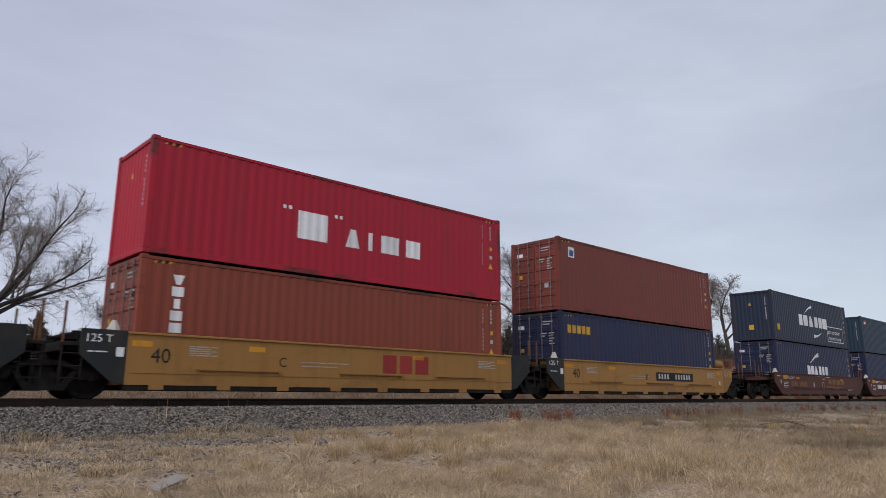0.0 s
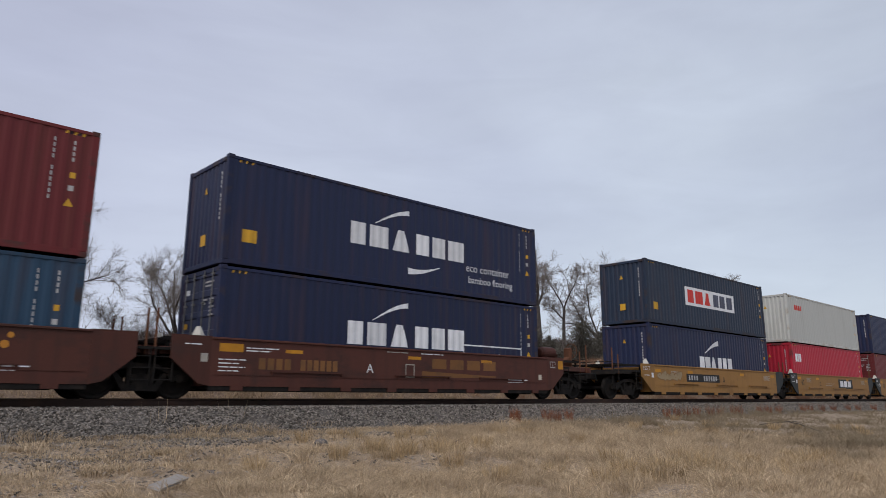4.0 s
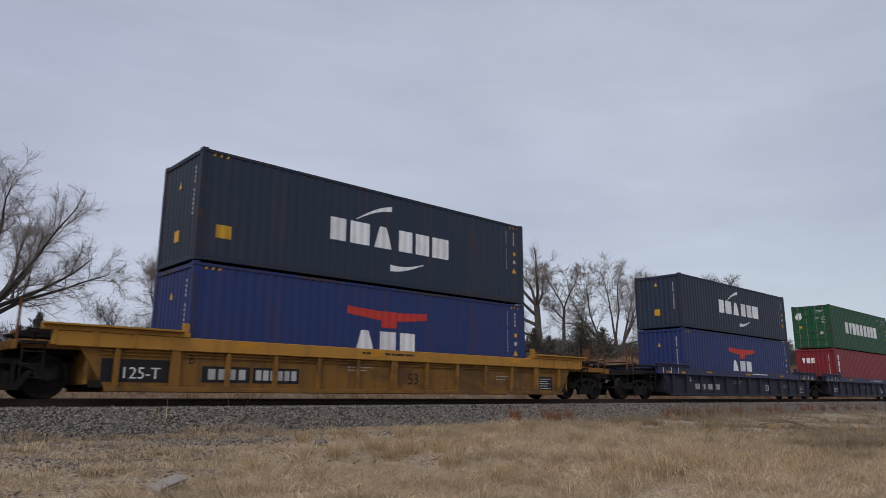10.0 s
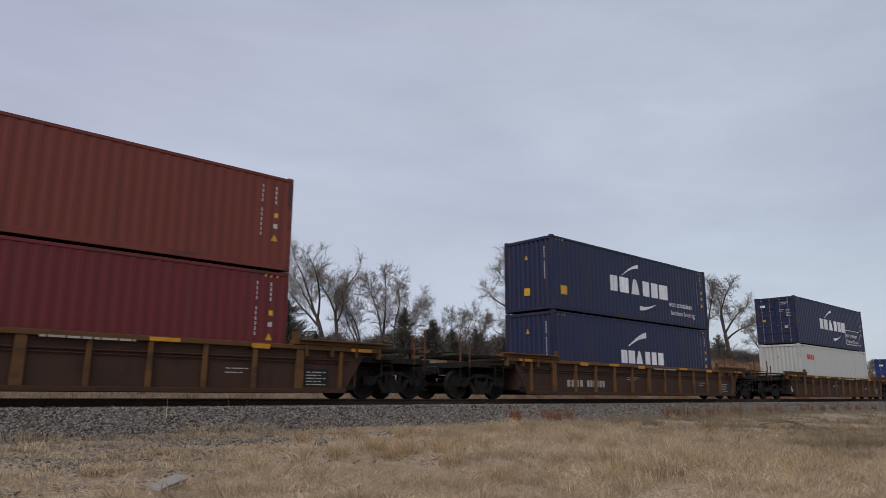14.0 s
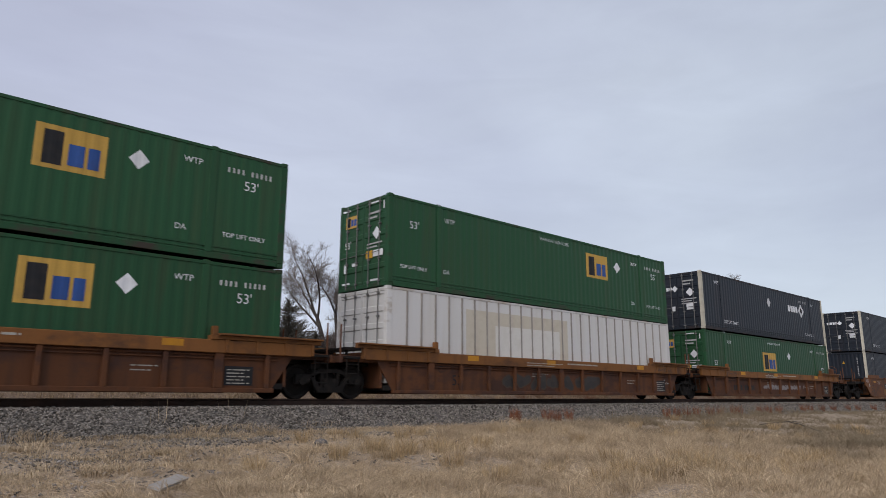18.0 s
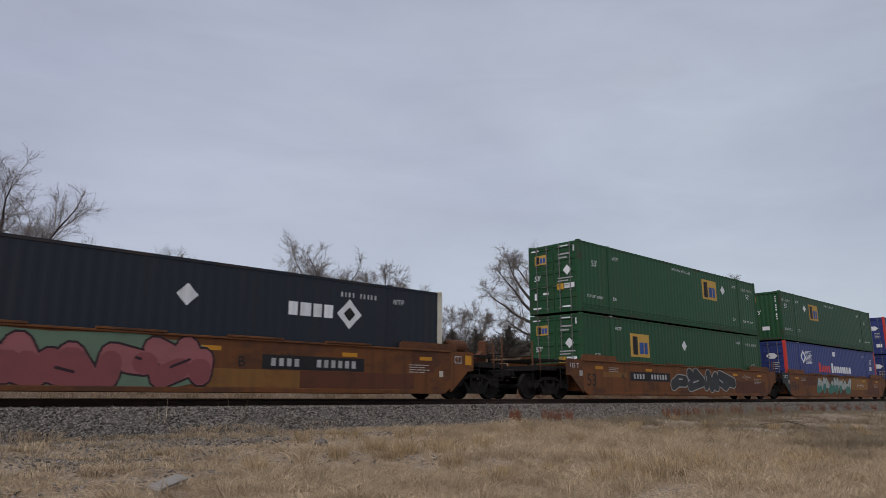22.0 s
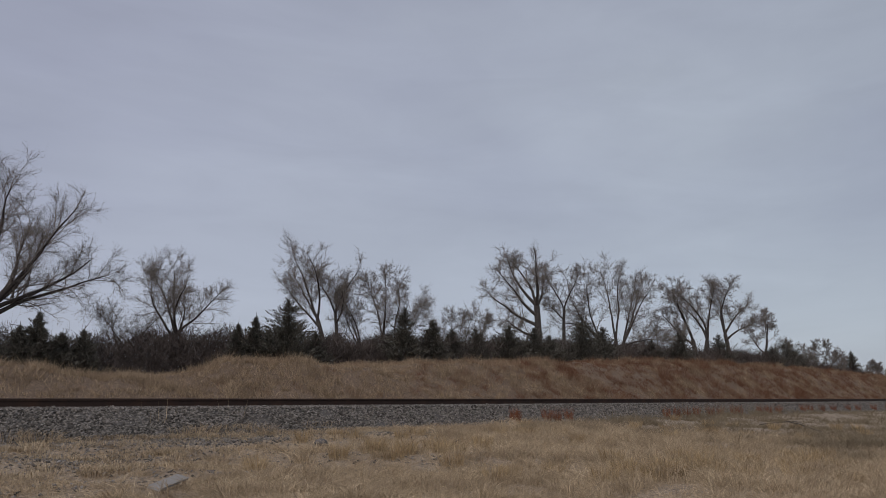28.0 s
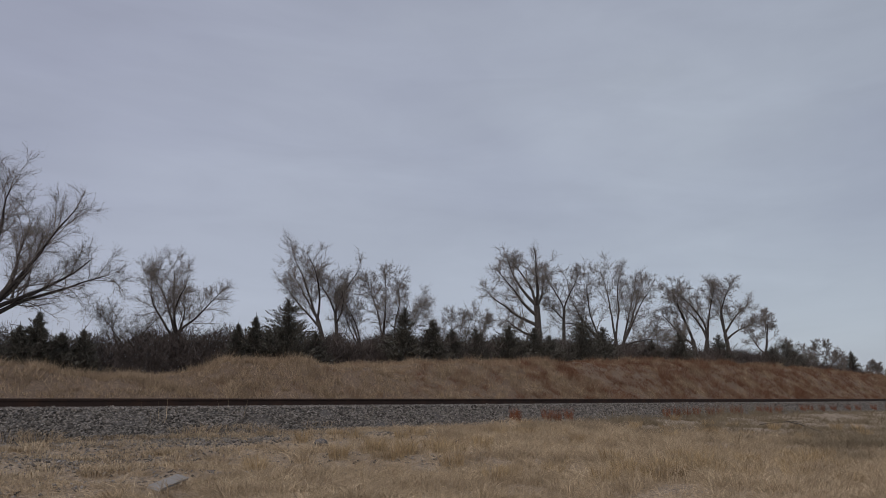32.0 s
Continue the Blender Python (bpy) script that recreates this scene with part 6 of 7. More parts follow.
        piece("end_platform", shared(("end_platform", kind, how), lambda: boxes((e + 0.10, reach, -1.12, 1.12, 1.10, 1.16), (e + 0.10, reach - 0.2, -1.22, -1.12, 1.02, 1.19), (e + 0.10, reach - 0.2, 1.12, 1.22, 1.02, 1.19), (reach - 0.10, reach, -1.35, 1.35, 0.98, 1.17), bevel=0.01)), mat if colour in ("brown", "yellow", "rust") else DARK, car).matrix_basis = m
        walkway = piece("walkway", shared(("walkway", kind, how), lambda: boxes(*[(e + 0.2 + 0.09 * k, e + 0.25 + 0.09 * k, -1.05, 1.05, 1.40, 1.43) for k in range(int((reach - e - 0.5) / 0.09))], (e + 0.15, reach - 0.3, -1.08, -1.03, 1.36, 1.44), (e + 0.15, reach - 0.3, 1.03, 1.08, 1.36, 1.44), (e + 0.3, e + 0.36, -1.0, -0.94, 1.16, 1.40), (e + 0.3, e + 0.36, 0.94, 1.0, 1.16, 1.40), (reach - 0.5, reach - 0.44, -1.0, -0.94, 1.16, 1.40), (reach - 0.5, reach - 0.44, 0.94, 1.0, 1.16, 1.40))), DARK, car)
        walkway.matrix_basis = m
        walkway["kind"] = "stuff"
        for ly in (-1, 1):
            piece("ladder", shared(("ladder", kind, how, ly), lambda: ladder_bm(min(e + 1.12, reach - 0.25), ly)), DARK, car).matrix_basis = m
        for y in (-1.2, 1.2):
            for k, dx in enumerate((0.08, 0.5) if how == "end" else (0.1,)):
                piece("hand_post", shared(("hand_post", k), lambda: rod(bmesh.new(), (0, 0, 1.0), (0, 0, 2.05 - 0.25 * k), 0.028, 6)), RUSTY, car).matrix_basis = m @ pose(reach - dx, y, 0)
        if how == "end":
            c = piece("coupler", shared(("coupler", kind), lambda: coupler_bm(PULL[kind])), DARK, car)
            c.matrix_basis = m
            piece("end_rail", shared(("end_rail", kind), lambda: end_rail_bm(reach)), DARK, car).matrix_basis = m
            hose = piece("air_hose", shared(("air_hose", kind), lambda: hose_bm(PULL[kind])), BLACK, car)
            hose.matrix_basis = m
            if sx > 0 and kind != "b53":
                piece("air_tank", shared(("air_tank", kind), lambda: tank_bm(e + 0.85)), RUSTY if kind == "c53" else mat, car)
            if sx > 0 and colour not in ("blue", "umber"):
                piece("brake_wheel", shared(("brake_wheel", kind), lambda: brake_wheel_bm(reach - 0.35)), RUSTY, car)
    if kind == "a40":
        for y in (-1.22, 1.22):
            piece("corner_cone", shared(("corner_cone",), cone_bm), SALT, car, "pale cone-shaped cap").matrix_basis = pose(-e - 0.25, y, 1.44)
    add_truck(car, -h)
    if tail == "end":
        add_truck(car, h)
    RUNNERS.append(car)
    return car


def ladder_bm(x, y):
    bm = bmesh.new()
    for dx in (-0.2, 0.2):
        rod(bm, (x + dx, y * 1.40, 0.38), (x + dx, y * 1.40, 1.16), 0.016, 5)
    for z in (0.42, 0.68, 0.94):
        rod(bm, (x - 0.2, y * 1.40, z), (x + 0.2, y * 1.40, z), 0.014, 5)
    box(bm, x - 0.24, x + 0.24, min(y * 1.2, y * 1.42), max(y * 1.2, y * 1.42), 1.10, 1.16)
    return bm


def end_rail_bm(x):
    """Bent grab rails and an uncoupling lever at the free end of a car."""
    bm = bmesh.new()
    for y in (-1.2, 1.2):
        rod(bm, (x - 0.5, y, 1.36), (x - 0.08, y, 1.36), 0.02, 6)
        rod(bm, (x - 0.08, y, 1.0), (x - 0.08, y, 0.62), 0.018, 6)
        rod(bm, (x - 0.5, y, 0.98), (x - 0.5, y, 0.64), 0.018, 6)
        rod(bm, (x - 0.5, y, 0.64), (x - 0.08, y, 0.62), 0.018, 6)
    rod(bm, (x - 0.08, -1.2, 1.5), (x - 0.08, 1.2, 1.5), 0.02, 6)
    rod(bm, (x + 0.02, -1.1, 0.9), (x + 0.02, -0.2, 0.92), 0.016, 6)
    return bm


def cone_bm():
    bm = bmesh.new()
    bmesh.ops.create_cone(bm, cap_ends=True, segments=6, radius1=0.17, radius2=0.05, depth=0.26, matrix=Matrix.Translation((0, 0, 0.13)))
    return bm


def coupler_bm(pull):
    bm = boxes((pull - 0.95, pull - 0.22, -0.09, 0.09, 0.74, 0.92), bevel=0.02)
    prism(bm, [(pull - 0.24, 0.66), (pull - 0.02, 0.66), (pull + 0.0, 0.72), (pull + 0.0, 0.94), (pull - 0.04, 1.0), (pull - 0.24, 1.0)], -0.17, 0.05)
    prism(bm, [(pull - 0.10, 0.70), (pull + 0.03, 0.70), (pull + 0.03, 0.96), (pull - 0.10, 0.96)], 0.06, 0.19)
    return bm


def hose_bm(pull):
    bm = bmesh.new()
    pts = [(pull - 0.7 + 0.7 * k / 8, -0.33, 0.80 - 0.52 * math.sin(math.pi * 0.5 * k / 8)) for k in range(9)]
    for a, b in zip(pts, pts[1:]):
        rod(bm, a, b, 0.024, 6)
    rod(bm, (pull - 0.35, -0.5, 0.98), (pull - 0.35, -1.25, 0.98), 0.015, 5)
    rod(bm, (pull - 0.35, -1.25, 0.98), (pull - 0.3, -1.28, 0.70), 0.015, 5)
    return bm


def tank_bm(x):
    bm = bmesh.new()
    lathe(bm, [(0.02, -0.46), (0.14, -0.44), (0.20, -0.36), (0.21, -0.3), (0.21, 0.3), (0.20, 0.36), (0.14, 0.44), (0.02, 0.46)], sides=20, at=(0, 0, 0))
    bmesh.ops.rotate(bm, verts=bm.verts, cent=(0, 0, 0), matrix=Matrix.Rotation(radians(90), 3, "Z"))
    bmesh.ops.translate(bm, verts=bm.verts, vec=(x, -0.75, 1.70))
    for dx in (-0.3, 0.3):
        box(bm, x + dx - 0.03, x + dx + 0.03, -0.98, -0.52, 1.16, 1.54)
    rod(bm, (x + 0.44, -0.75, 1.70), (x + 0.62, -0.75, 1.66), 0.03, 6)
    rod(bm, (x + 0.62, -0.75, 1.66), (x + 0.62, -0.75, 1.16), 0.025, 6)
    return bm


def brake_wheel_bm(x):
    """A hand brake stand with its spoked wheel."""
    bm = boxes((x - 0.16, x + 0.0, -0.75, -0.45, 1.16, 1.95), bevel=0.03)
    c = Vector((x + 0.12, -0.6, 1.85))
    ring = [c + Vector((0, 0.28 * math.cos(2 * math.pi * k / 18), 0.28 * math.sin(2 * math.pi * k / 18))) for k in range(18)]
    for a, b in zip(ring, ring[1:] + ring[:1]):
        rod(bm, a, b, 0.016, 5)
    for k in range(0, 18, 3):
        rod(bm, c, ring[k], 0.012, 5)
    rod(bm, (x, -0.6, 1.85), (x + 0.14, -0.6, 1.85), 0.05, 8)
    prism(bm, [(x - 0.75, 1.16), (x - 0.15, 1.16), (x - 0.15, 1.62)], -0.72, -0.50)
    return bm


# ---- markings on the cars ----
class Plate:
    """Flat shapes on the near side of a car: x from the middle of the well, z from the rail."""

    def __init__(self, car, y):
        self.thing, self.y, self.length, self.height = car, y, 0.0, 0.0
        self.hw = -y

    def strip(self, bm, u0, u1, low, high):
        v = [bm.verts.new((u, self.y - 0.004, f(u))) for u, f in ((u0, low), (u1, low), (u1, high), (u0, high))]
        bm.faces.new(v)

    def rect(self, bm, u0, u1, v0, v1):
        self.strip(bm, u0, u1, lambda u: v0, lambda u: v1)

    def put(self, name, bm, mat, label=""):
        return part(name, bm, mat, self.thing, label)

    def word(self, body, u, v, size, mat=None, shear=0.0):
        ob = tagged(piece("lettering", text_mesh(body, size, shear), mat or WHITE, self.thing), kind="stuff")
        ob.matrix_basis = pose(u, self.y - 0.006, v)

    def bars(self, u, v, n, w, h, gap, mat=None, name="number_bar", skip=()):
        for i in range(n):
            if i not in skip:
                bm = bmesh.new()
                self.rect(bm, u + i * (w + gap), u + i * (w + gap) + w, v, v + h)
                self.put(name, bm, mat or WHITE)

    def lines(self, u, v, rows, w, step=0.06, mat=None, h=0.028):
        """Small print as broken bars."""
        bm = bmesh.new()
        for k in range(rows):
            x = u
            end = u + w * (1 - 0.25 * (k % 2))
            j = 0
            while x < end:
                d = 0.12 + 0.07 * ((j * 7 + k * 3) % 4)
                self.rect(bm, x, min(x + d, end), v - k * step, v - k * step + h)
                x += d + 0.035
                j += 1
        tagged(self.put("small_print", bm, mat or WHITE), kind="stuff")

    def patch(self, u0, u1, v0, v1, mat=None, name="reflector_patch"):
        bm = bmesh.new()
        self.rect(bm, u0, u1, v0, v1)
        return self.put(name, bm, mat or REFLECT)


REFLECT = material("dull_amber_reflector", (0.52, 0.23, 0.02), 0.6, amount=0.5, dirt=(0.2, 0.09, 0.03), bump=0)
GREYM = material("faded_grey_print", (0.35, 0.32, 0.28), 0.7, bump=0)
GOLDM = material("faded_gold_marking", (0.2, 0.092, 0.034), 0.7, amount=0.5, bump=0)


def marks_a40(car, colour, letter, tone):
    p = Plate(car, -1.46)
    e = Plate(car, -1.465)
    q = Plate(car, -1.464)
    if colour == "tan":
        e.word("125 T", -7.18, 1.20, 0.24)
        e.patch(-6.52, -6.36, 0.90, 1.10, WHITE, "label")
        e.lines(-7.1, 0.98, 1, 0.4)
        p.word("40", -5.78, 0.80, 0.46, BLACKM)
        at = {"plate": -0.74, "brand": -2.88, "red": -2.56, "early_plate": 0.0, "late": 2.05}[tone]
        p.word(letter, at, 0.80, 0.34, BLACKM)
        p.lines(-4.9, 1.18, 5, 0.7, 0.05, GREYM)
        p.lines(-1.9, 0.92, 2, 1.5, 0.1, GREYM)
        p.lines(4.7, 1.18, 5, 0.8, 0.05, GREYM)
        for u in (-6.2, -3.4, 1.9, 5.6):
            p.patch(u, u + 0.45, 1.14, 1.27)
        if tone in ("plate", "early_plate"):
            u = 0.1 if tone == "plate" else -3.55
            p.patch(u, u + 3.2, 0.77, 1.13, BLACKM, "number_plate")
            q.bars(u + 0.2, 0.85, 12, 0.135, 0.21, 0.10, WORN, skip=(4, 5))
        elif tone in ("brand", "late"):
            u = 0.36 if tone == "brand" else -3.2
            p.patch(u, u + 2.63, 0.66, 1.24, BLACKM, "brand_panel")
            glyphs(q, WHITE, u + 0.25, 0.76, (0.68, 0.68, 0.68), 0.38, 0.03)
        else:
            glyphs(p, DULLRED, 0.74, 0.72, (0.6, 0.56, 0.62), 0.52, 0.03)
    else:
        e.lines(-6.95, 1.25, 1, 0.4)
        for u in (-6.1, -4.3, -0.2, 2.9):
            p.patch(u, u + (0.62 if u < -5 else 0.5), 1.12 if u < -5 else 1.15, 1.32 if u < -5 else 1.24)
        e.patch(-6.55, -6.38, 0.86, 1.06, GREYM, "label")
        p.lines(-5.4, 1.22, 2, 0.9, 0.07)
        p.lines(-6.1, 0.92, 4, 0.7, 0.09)
        p.bars(-5.04, 0.72, 4, 0.18, 0.28, 0.06, WHITE if tone == "white" else GOLDM)
        p.bars(-3.85, 0.72, 6, 0.15, 0.28, 0.05, WHITE if tone == "white" else GOLDM)
        p.word(letter, -1.72, 0.72, 0.36)
        p.lines(-1.0, 1.32, 1, 0.8, 0.07, GREYM)
        p.lines(0.3, 1.32, 1, 0.9, 0.07, WHITE)
        if tone == "gold":
            glyphs(p, GOLDM, 0.7, 0.90, (0.7, 0.7, 0.7, 0.7), 0.30, 0.05)
            bm = bmesh.new()
            p.strip(bm, 0.35, 3.6, lambda u: 0.62 + 0.06 * (u - 0.35) / 3.2, lambda u: 0.82 - 0.09 * (u - 0.35) / 3.2)
            p.put("brand_stripe", bm, GOLDM)
        for r in ((-0.3, 0.05, 0.62, 0.65), (-0.3, 0.05, 0.98, 1.01), (-0.3, -0.27, 0.65, 0.98), (0.02, 0.05, 0.65, 0.98)):
            p.patch(*r, GREYM, "notice_frame")
        p.lines(4.2, 0.62, 2, 1.0, 0.08)


STENCIL = {"yellow": WORN, "blue": WORN, "umber": GREYM, "rust": BLACKM}


def marks_b53(car, colour, letter, number, brand):
    c = Plate(car, -1.49)
    p = Plate(car, -1.37)
    q = Plate(car, -1.374)
    c.lines(-1.2 if colour == "yellow" else 0.3, 1.24, 1, 1.9, 0.06, BLACKM if colour == "yellow" else WHITE if colour == "blue" else GREYM, 0.05)
    for u in (-4.6, -0.4, 3.8) if colour == "blue" else (-4.9, -0.9, 5.0):
        c.patch(u, u + 0.5, 1.24 if colour == "umber" else 1.2, 1.28 if colour == "blue" else 1.36)
    if colour == "rust":
        c.lines(-2.0, 1.22, 2, 2.0, 0.08, GREYM)
    p.word("53", 2.03 if colour == "blue" else 0.55 if number else -5.5, 0.42, 0.46, WHITE if colour == "blue" else BLACKM)
    p.word(letter, -6.1, 0.80, 0.30, WHITE if colour == "blue" else BLACKM)
    if (colour == "blue" and letter != "B") or brand or (colour == "yellow" and letter == "B"):
        if colour == "yellow":
            p.patch(-8.0, -6.42, 0.36, 0.86, BLACKM, "stencil_panel")
        q.word("25-T" if brand else "125-T", -7.6, 0.44, 0.36)
    if number:
        if colour == "yellow":
            p.patch(-5.75, -4.52, 0.38, 0.76, BLACKM, "number_plate")
            p.patch(-4.44, -3.13, 0.38, 0.76, BLACKM, "number_plate")
        q.bars(-5.6, 0.45, 4, 0.18, 0.25, 0.08, STENCIL[colour])
        q.bars(-4.36, 0.45, 6, 0.15, 0.25, 0.05, STENCIL[colour])
    if brand:
        glyphs(p, BLACKM, 1.1, 0.32, (0.48, 0.44, 0.5), 0.46, 0.02)
    p.patch(6.6, 7.35, 0.32, 0.78, BLACKM, "consolidated_stencil")
    q.lines(6.66, 0.68, 5, 0.6, 0.08, WORN if colour in ("yellow", "blue") else GREYM)
    p.lines(4.4, 0.72, 2, 0.6, 0.1, GREYM)
    p.lines(-1.6, 0.85, 2, 0.9, 0.08, GREYM)
    if colour == "blue":
        for u in (-8.6, -7.9, -7.3, -6.6, 6.6, 7.3, 7.9, 8.6):
            c.patch(u, u + 0.05, 1.12, 1.38, WHITE, "guide_line")
        for u in (-8.3, -7.0, 7.0, 8.3):
            c.patch(u, u + 0.36, 1.13, 1.22)
    if colour == "umber":
        for u in (-8.4, -3.0, 2.5, 8.0):
            c.patch(u, u + 0.7, 1.28, 1.37)


PALE = material("pale_orange_panel", (0.36, 0.18, 0.05), 0.7, bump=0)


def marks_c53(car, letter, number, brand):
    p, e, q = Plate(car, -1.46), Plate(car, -1.465), Plate(car, -1.464)
    p.word("53", -8.1, 0.50, 0.66, BLACKM)
    e.word("125 T", -9.15, 1.16, 0.24)
    e.patch(-8.55, -8.35, 0.86, 1.06, GREYM, "label")
    for u in (-7.5, -3.9, 0.2, 4.2, 7.0):
        p.patch(u, u + 0.5, 1.14, 1.25)
    p.lines(-6.6, 1.2, 3, 0.7, 0.07, GREYM)
    p.lines(6.6, 0.98, 4, 0.8, 0.07, GREYM)
    if number:
        u = 1.8 if number > 0 else -5.08
        p.word(letter, u - 0.66, 0.78, 0.36, BLACKM)
        p.patch(u, u + 3.15, 0.74, 1.10, BLACKM, "number_plate")
        q.bars(u + 0.25, 0.82, 12, 0.13, 0.20, 0.095, WORN, skip=(4, 5))
    if brand:
        p.patch(-1.68, 1.06, 0.30, 1.22, PALE, "brand_panel")
        glyphs(q, DULLRED, -1.05, 0.62, (0.62, 0.58, 0.7), 0.56, 0.03)


SPRAY = {}


def spray(rgb):
    key = tuple(rgb)
    if key not in SPRAY:
        SPRAY[key] = material("spray_paint", rgb, 0.5, amount=0.2, bump=0)
    return SPRAY[key]


def graffiti(car, y, x0, x1, z0, z1, n, fill, rim, accent, seed, back=None, round_=0.5, lean=0.0):
    """Sprayed abstract shapes side by side: fat bent strokes with a dark rim, a second tone in their lower part and thin shines."""
    rng = random.Random(seed)
    w, h = (x1 - x0) / n, z1 - z0

    def ribbon(bm, pts, r, off):
        put = lambda px, pz: bm.verts.new((px, y - off, min(max(pz, z0 - 0.03), z1 + 0.03)))
        for (ax, az), (bx, bz) in zip(pts, pts[1:]):
            d = math.hypot(bx - ax, bz - az) + 1e-6
            nx, nz = -(bz - az) / d * r, (bx - ax) / d * r
            bm.faces.new([put(px, pz) for px, pz in ((ax + nx, az + nz), (bx + nx, bz + nz), (bx - nx, bz - nz), (ax - nx, az - nz))])
        for k, (px, pz) in enumerate(pts):
            o = off + 0.00004 * (k + 1)
            sides = 10 if round_ > 0.4 else 6
            bm.faces.new([bm.verts.new((px + r * math.cos(6.283 * q / sides), y - o, min(max(pz + r * math.sin(6.283 * q / sides), z0 - 0.03), z1 + 0.03))) for q in range(sides)])

    def layer(name, paths, r, rgb, off):
        bm = bmesh.new()
        for pts in paths:
            ribbon(bm, pts, r, off)
        tagged(part(name, bm, spray(rgb), car, "abstract sprayed graffiti"), kind="stuff")

    if back:
        bm = bmesh.new()
        pts = [((x0 + x1) / 2 + ((x1 - x0) / 2 + 0.15) * math.copysign(abs(math.cos(t)) ** 0.4, math.cos(t)) * rng.uniform(0.93, 1.04), (z0 + z1) / 2 + (h / 2 + 0.03) * math.copysign(abs(math.sin(t)) ** 0.5, math.sin(t)) * rng.uniform(0.8, 1.0)) for t in [6.283 * k / 28 for k in range(28)]]
        bm.faces.new([bm.verts.new((px, y - 0.0006, pz)) for px, pz in pts])
        tagged(part("graffiti_cloud", bm, spray(back), car, "abstract sprayed graffiti"), kind="stuff")
    fat = min(0.17 * h, 0.2 * w) * (1.2 if round_ > 0.4 else 1.0)
    paths, low, shine = [], [], []
    for i in range(n):
        m = rng.choice((3, 4, 5))
        shape = [((k + 0.5) / m + rng.uniform(-0.16, 0.16), (rng.uniform(0.45, 1.0) if (k + i) % 2 else rng.uniform(0.0, 0.55))) for k in range(m)] + [(rng.uniform(0.1, 0.5), rng.uniform(0.1, 0.9))]
        pts = []
        for a, b in shape:
            a, b = a + rng.uniform(-0.06, 0.06), b + rng.uniform(-0.05, 0.05)
            pz = z0 + fat * 0.9 + (h - 1.8 * fat) * b
            pts.append((x0 + w * (i - 0.04 + 1.04 * a) + lean * (pz - z0 - h / 2), pz))
        paths.append(pts)
        cut = z0 + h * rng.uniform(0.36, 0.5)
        for (ax, az), (bx, bz) in zip(pts, pts[1:]):
            if min(az, bz) < cut:
                clip = lambda px, pz, qx, qz: (px, pz) if pz <= cut else (qx + (px - qx) * (cut - qz) / (pz - qz), cut)
                low.append([clip(ax, az, bx, bz), clip(bx, bz, ax, az)])
        k = rng.randrange(len(pts) - 1)
        (ax, az), (bx, bz) = pts[k], pts[k + 1]
        shine.append([(ax + 0.25 * (bx - ax) - 0.3 * fat, az + 0.25 * (bz - az) + 0.35 * fat), (ax + 0.7 * (bx - ax) - 0.3 * fat, az + 0.7 * (bz - az) + 0.35 * fat)])
    layer("graffiti_rim", paths, fat + min(0.05, 0.4 * fat), rim, 0.0012)
    layer("graffiti_fill", paths, fat, fill, 0.0022)
    layer("graffiti_shade", low, 0.96 * fat, accent, 0.0030)
    layer("graffiti_line", shine, 0.12 * fat, rim, 0.0040)


# ---- the train: middle of each well along the train at the clip's start ----
HC, STD = 2.896, 2.591
TRAIN = [
    # place, kind, car colour, lead, tail
    (-3.96, "a40", "tan", "joint", "joint"),
    (11.54, "a40", "tan", "joint", "joint"), (27.04, "a40", "tan", "joint", "end"),
    (46.72, "a40", "brown", "end", "joint"), (62.23, "a40", "brown", "joint", "joint"), (77.75, "a40", "brown", "joint", "joint"), (93.09, "a40", "brown", "joint", "joint"), (108.36, "a40", "brown", "joint", "end"),
    (128.19, "a40", "tan", "end", "joint"), (143.79, "a40", "tan", "joint", "joint"), (159.06, "a40", "tan", "joint", "joint"), (174.47, "a40", "tan", "joint", "joint"), (190.08, "a40", "tan", "joint", "end"),
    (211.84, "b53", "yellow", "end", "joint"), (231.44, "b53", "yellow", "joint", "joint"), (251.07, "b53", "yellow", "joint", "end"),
    (274.59, "b53", "blue", "end", "joint"), (294.32, "b53", "blue", "joint", "joint"), (313.96, "b53", "blue", "joint", "end"),
    (337.55, "b53", "umber", "end", "end"), (360.98, "b53", "umber", "end", "end"), (384.52, "b53", "umber", "end", "end"), (407.96, "b53", "umber", "end", "end"),
    (431.52, "b53", "rust", "end", "joint"), (451.18, "b53", "rust", "joint", "joint"), (470.73, "b53", "rust", "joint", "end"),
    (494.42, "c53", "amber", "end", "joint"), (513.84, "c53", "amber", "joint", "joint"), (533.40, "c53", "amber", "joint", "end"),
    (556.91, "c53", "amber", "end", "joint"), (576.48, "c53", "amber", "joint", "joint"), (596.17, "c53", "amber", "joint", "end"),
]
CAR_LABEL = {"tan": "tan yellow articulated well car with black end panels", "brown": "dirty red-brown articulated well car", "yellow": "yellow ribbed well car with long side chords",
             "blue": "black well car with a blue top chord", "umber": "grimy brown ribbed well car with worn yellow edges", "rust": "rust-streaked orange ribbed well car", "amber": "faded orange smooth-sided well car with graffiti"}
cars = []
for place, kind, colour, lead, tail in TRAIN:
    c = well_car(kind, colour, lead, tail, CAR_LABEL[colour])
    c.matrix_basis = pose(place, 0, 0)
    cars.append(c)
for i, (letter, tone) in {1: ("C", "red"), 2: ("B", "plate"), 3: ("B", "gold"), 4: ("C", "white"), 5: ("D", "gold"), 6: ("E", "white"), 7: ("A", "gold"), 8: ("B", "early_plate"), 9: ("C", "brand"), 10: ("D", "late"), 11: ("E", "brand"), 12: ("A", "plate")}.items():
    marks_a40(cars[i], TRAIN[i][2], letter, tone)
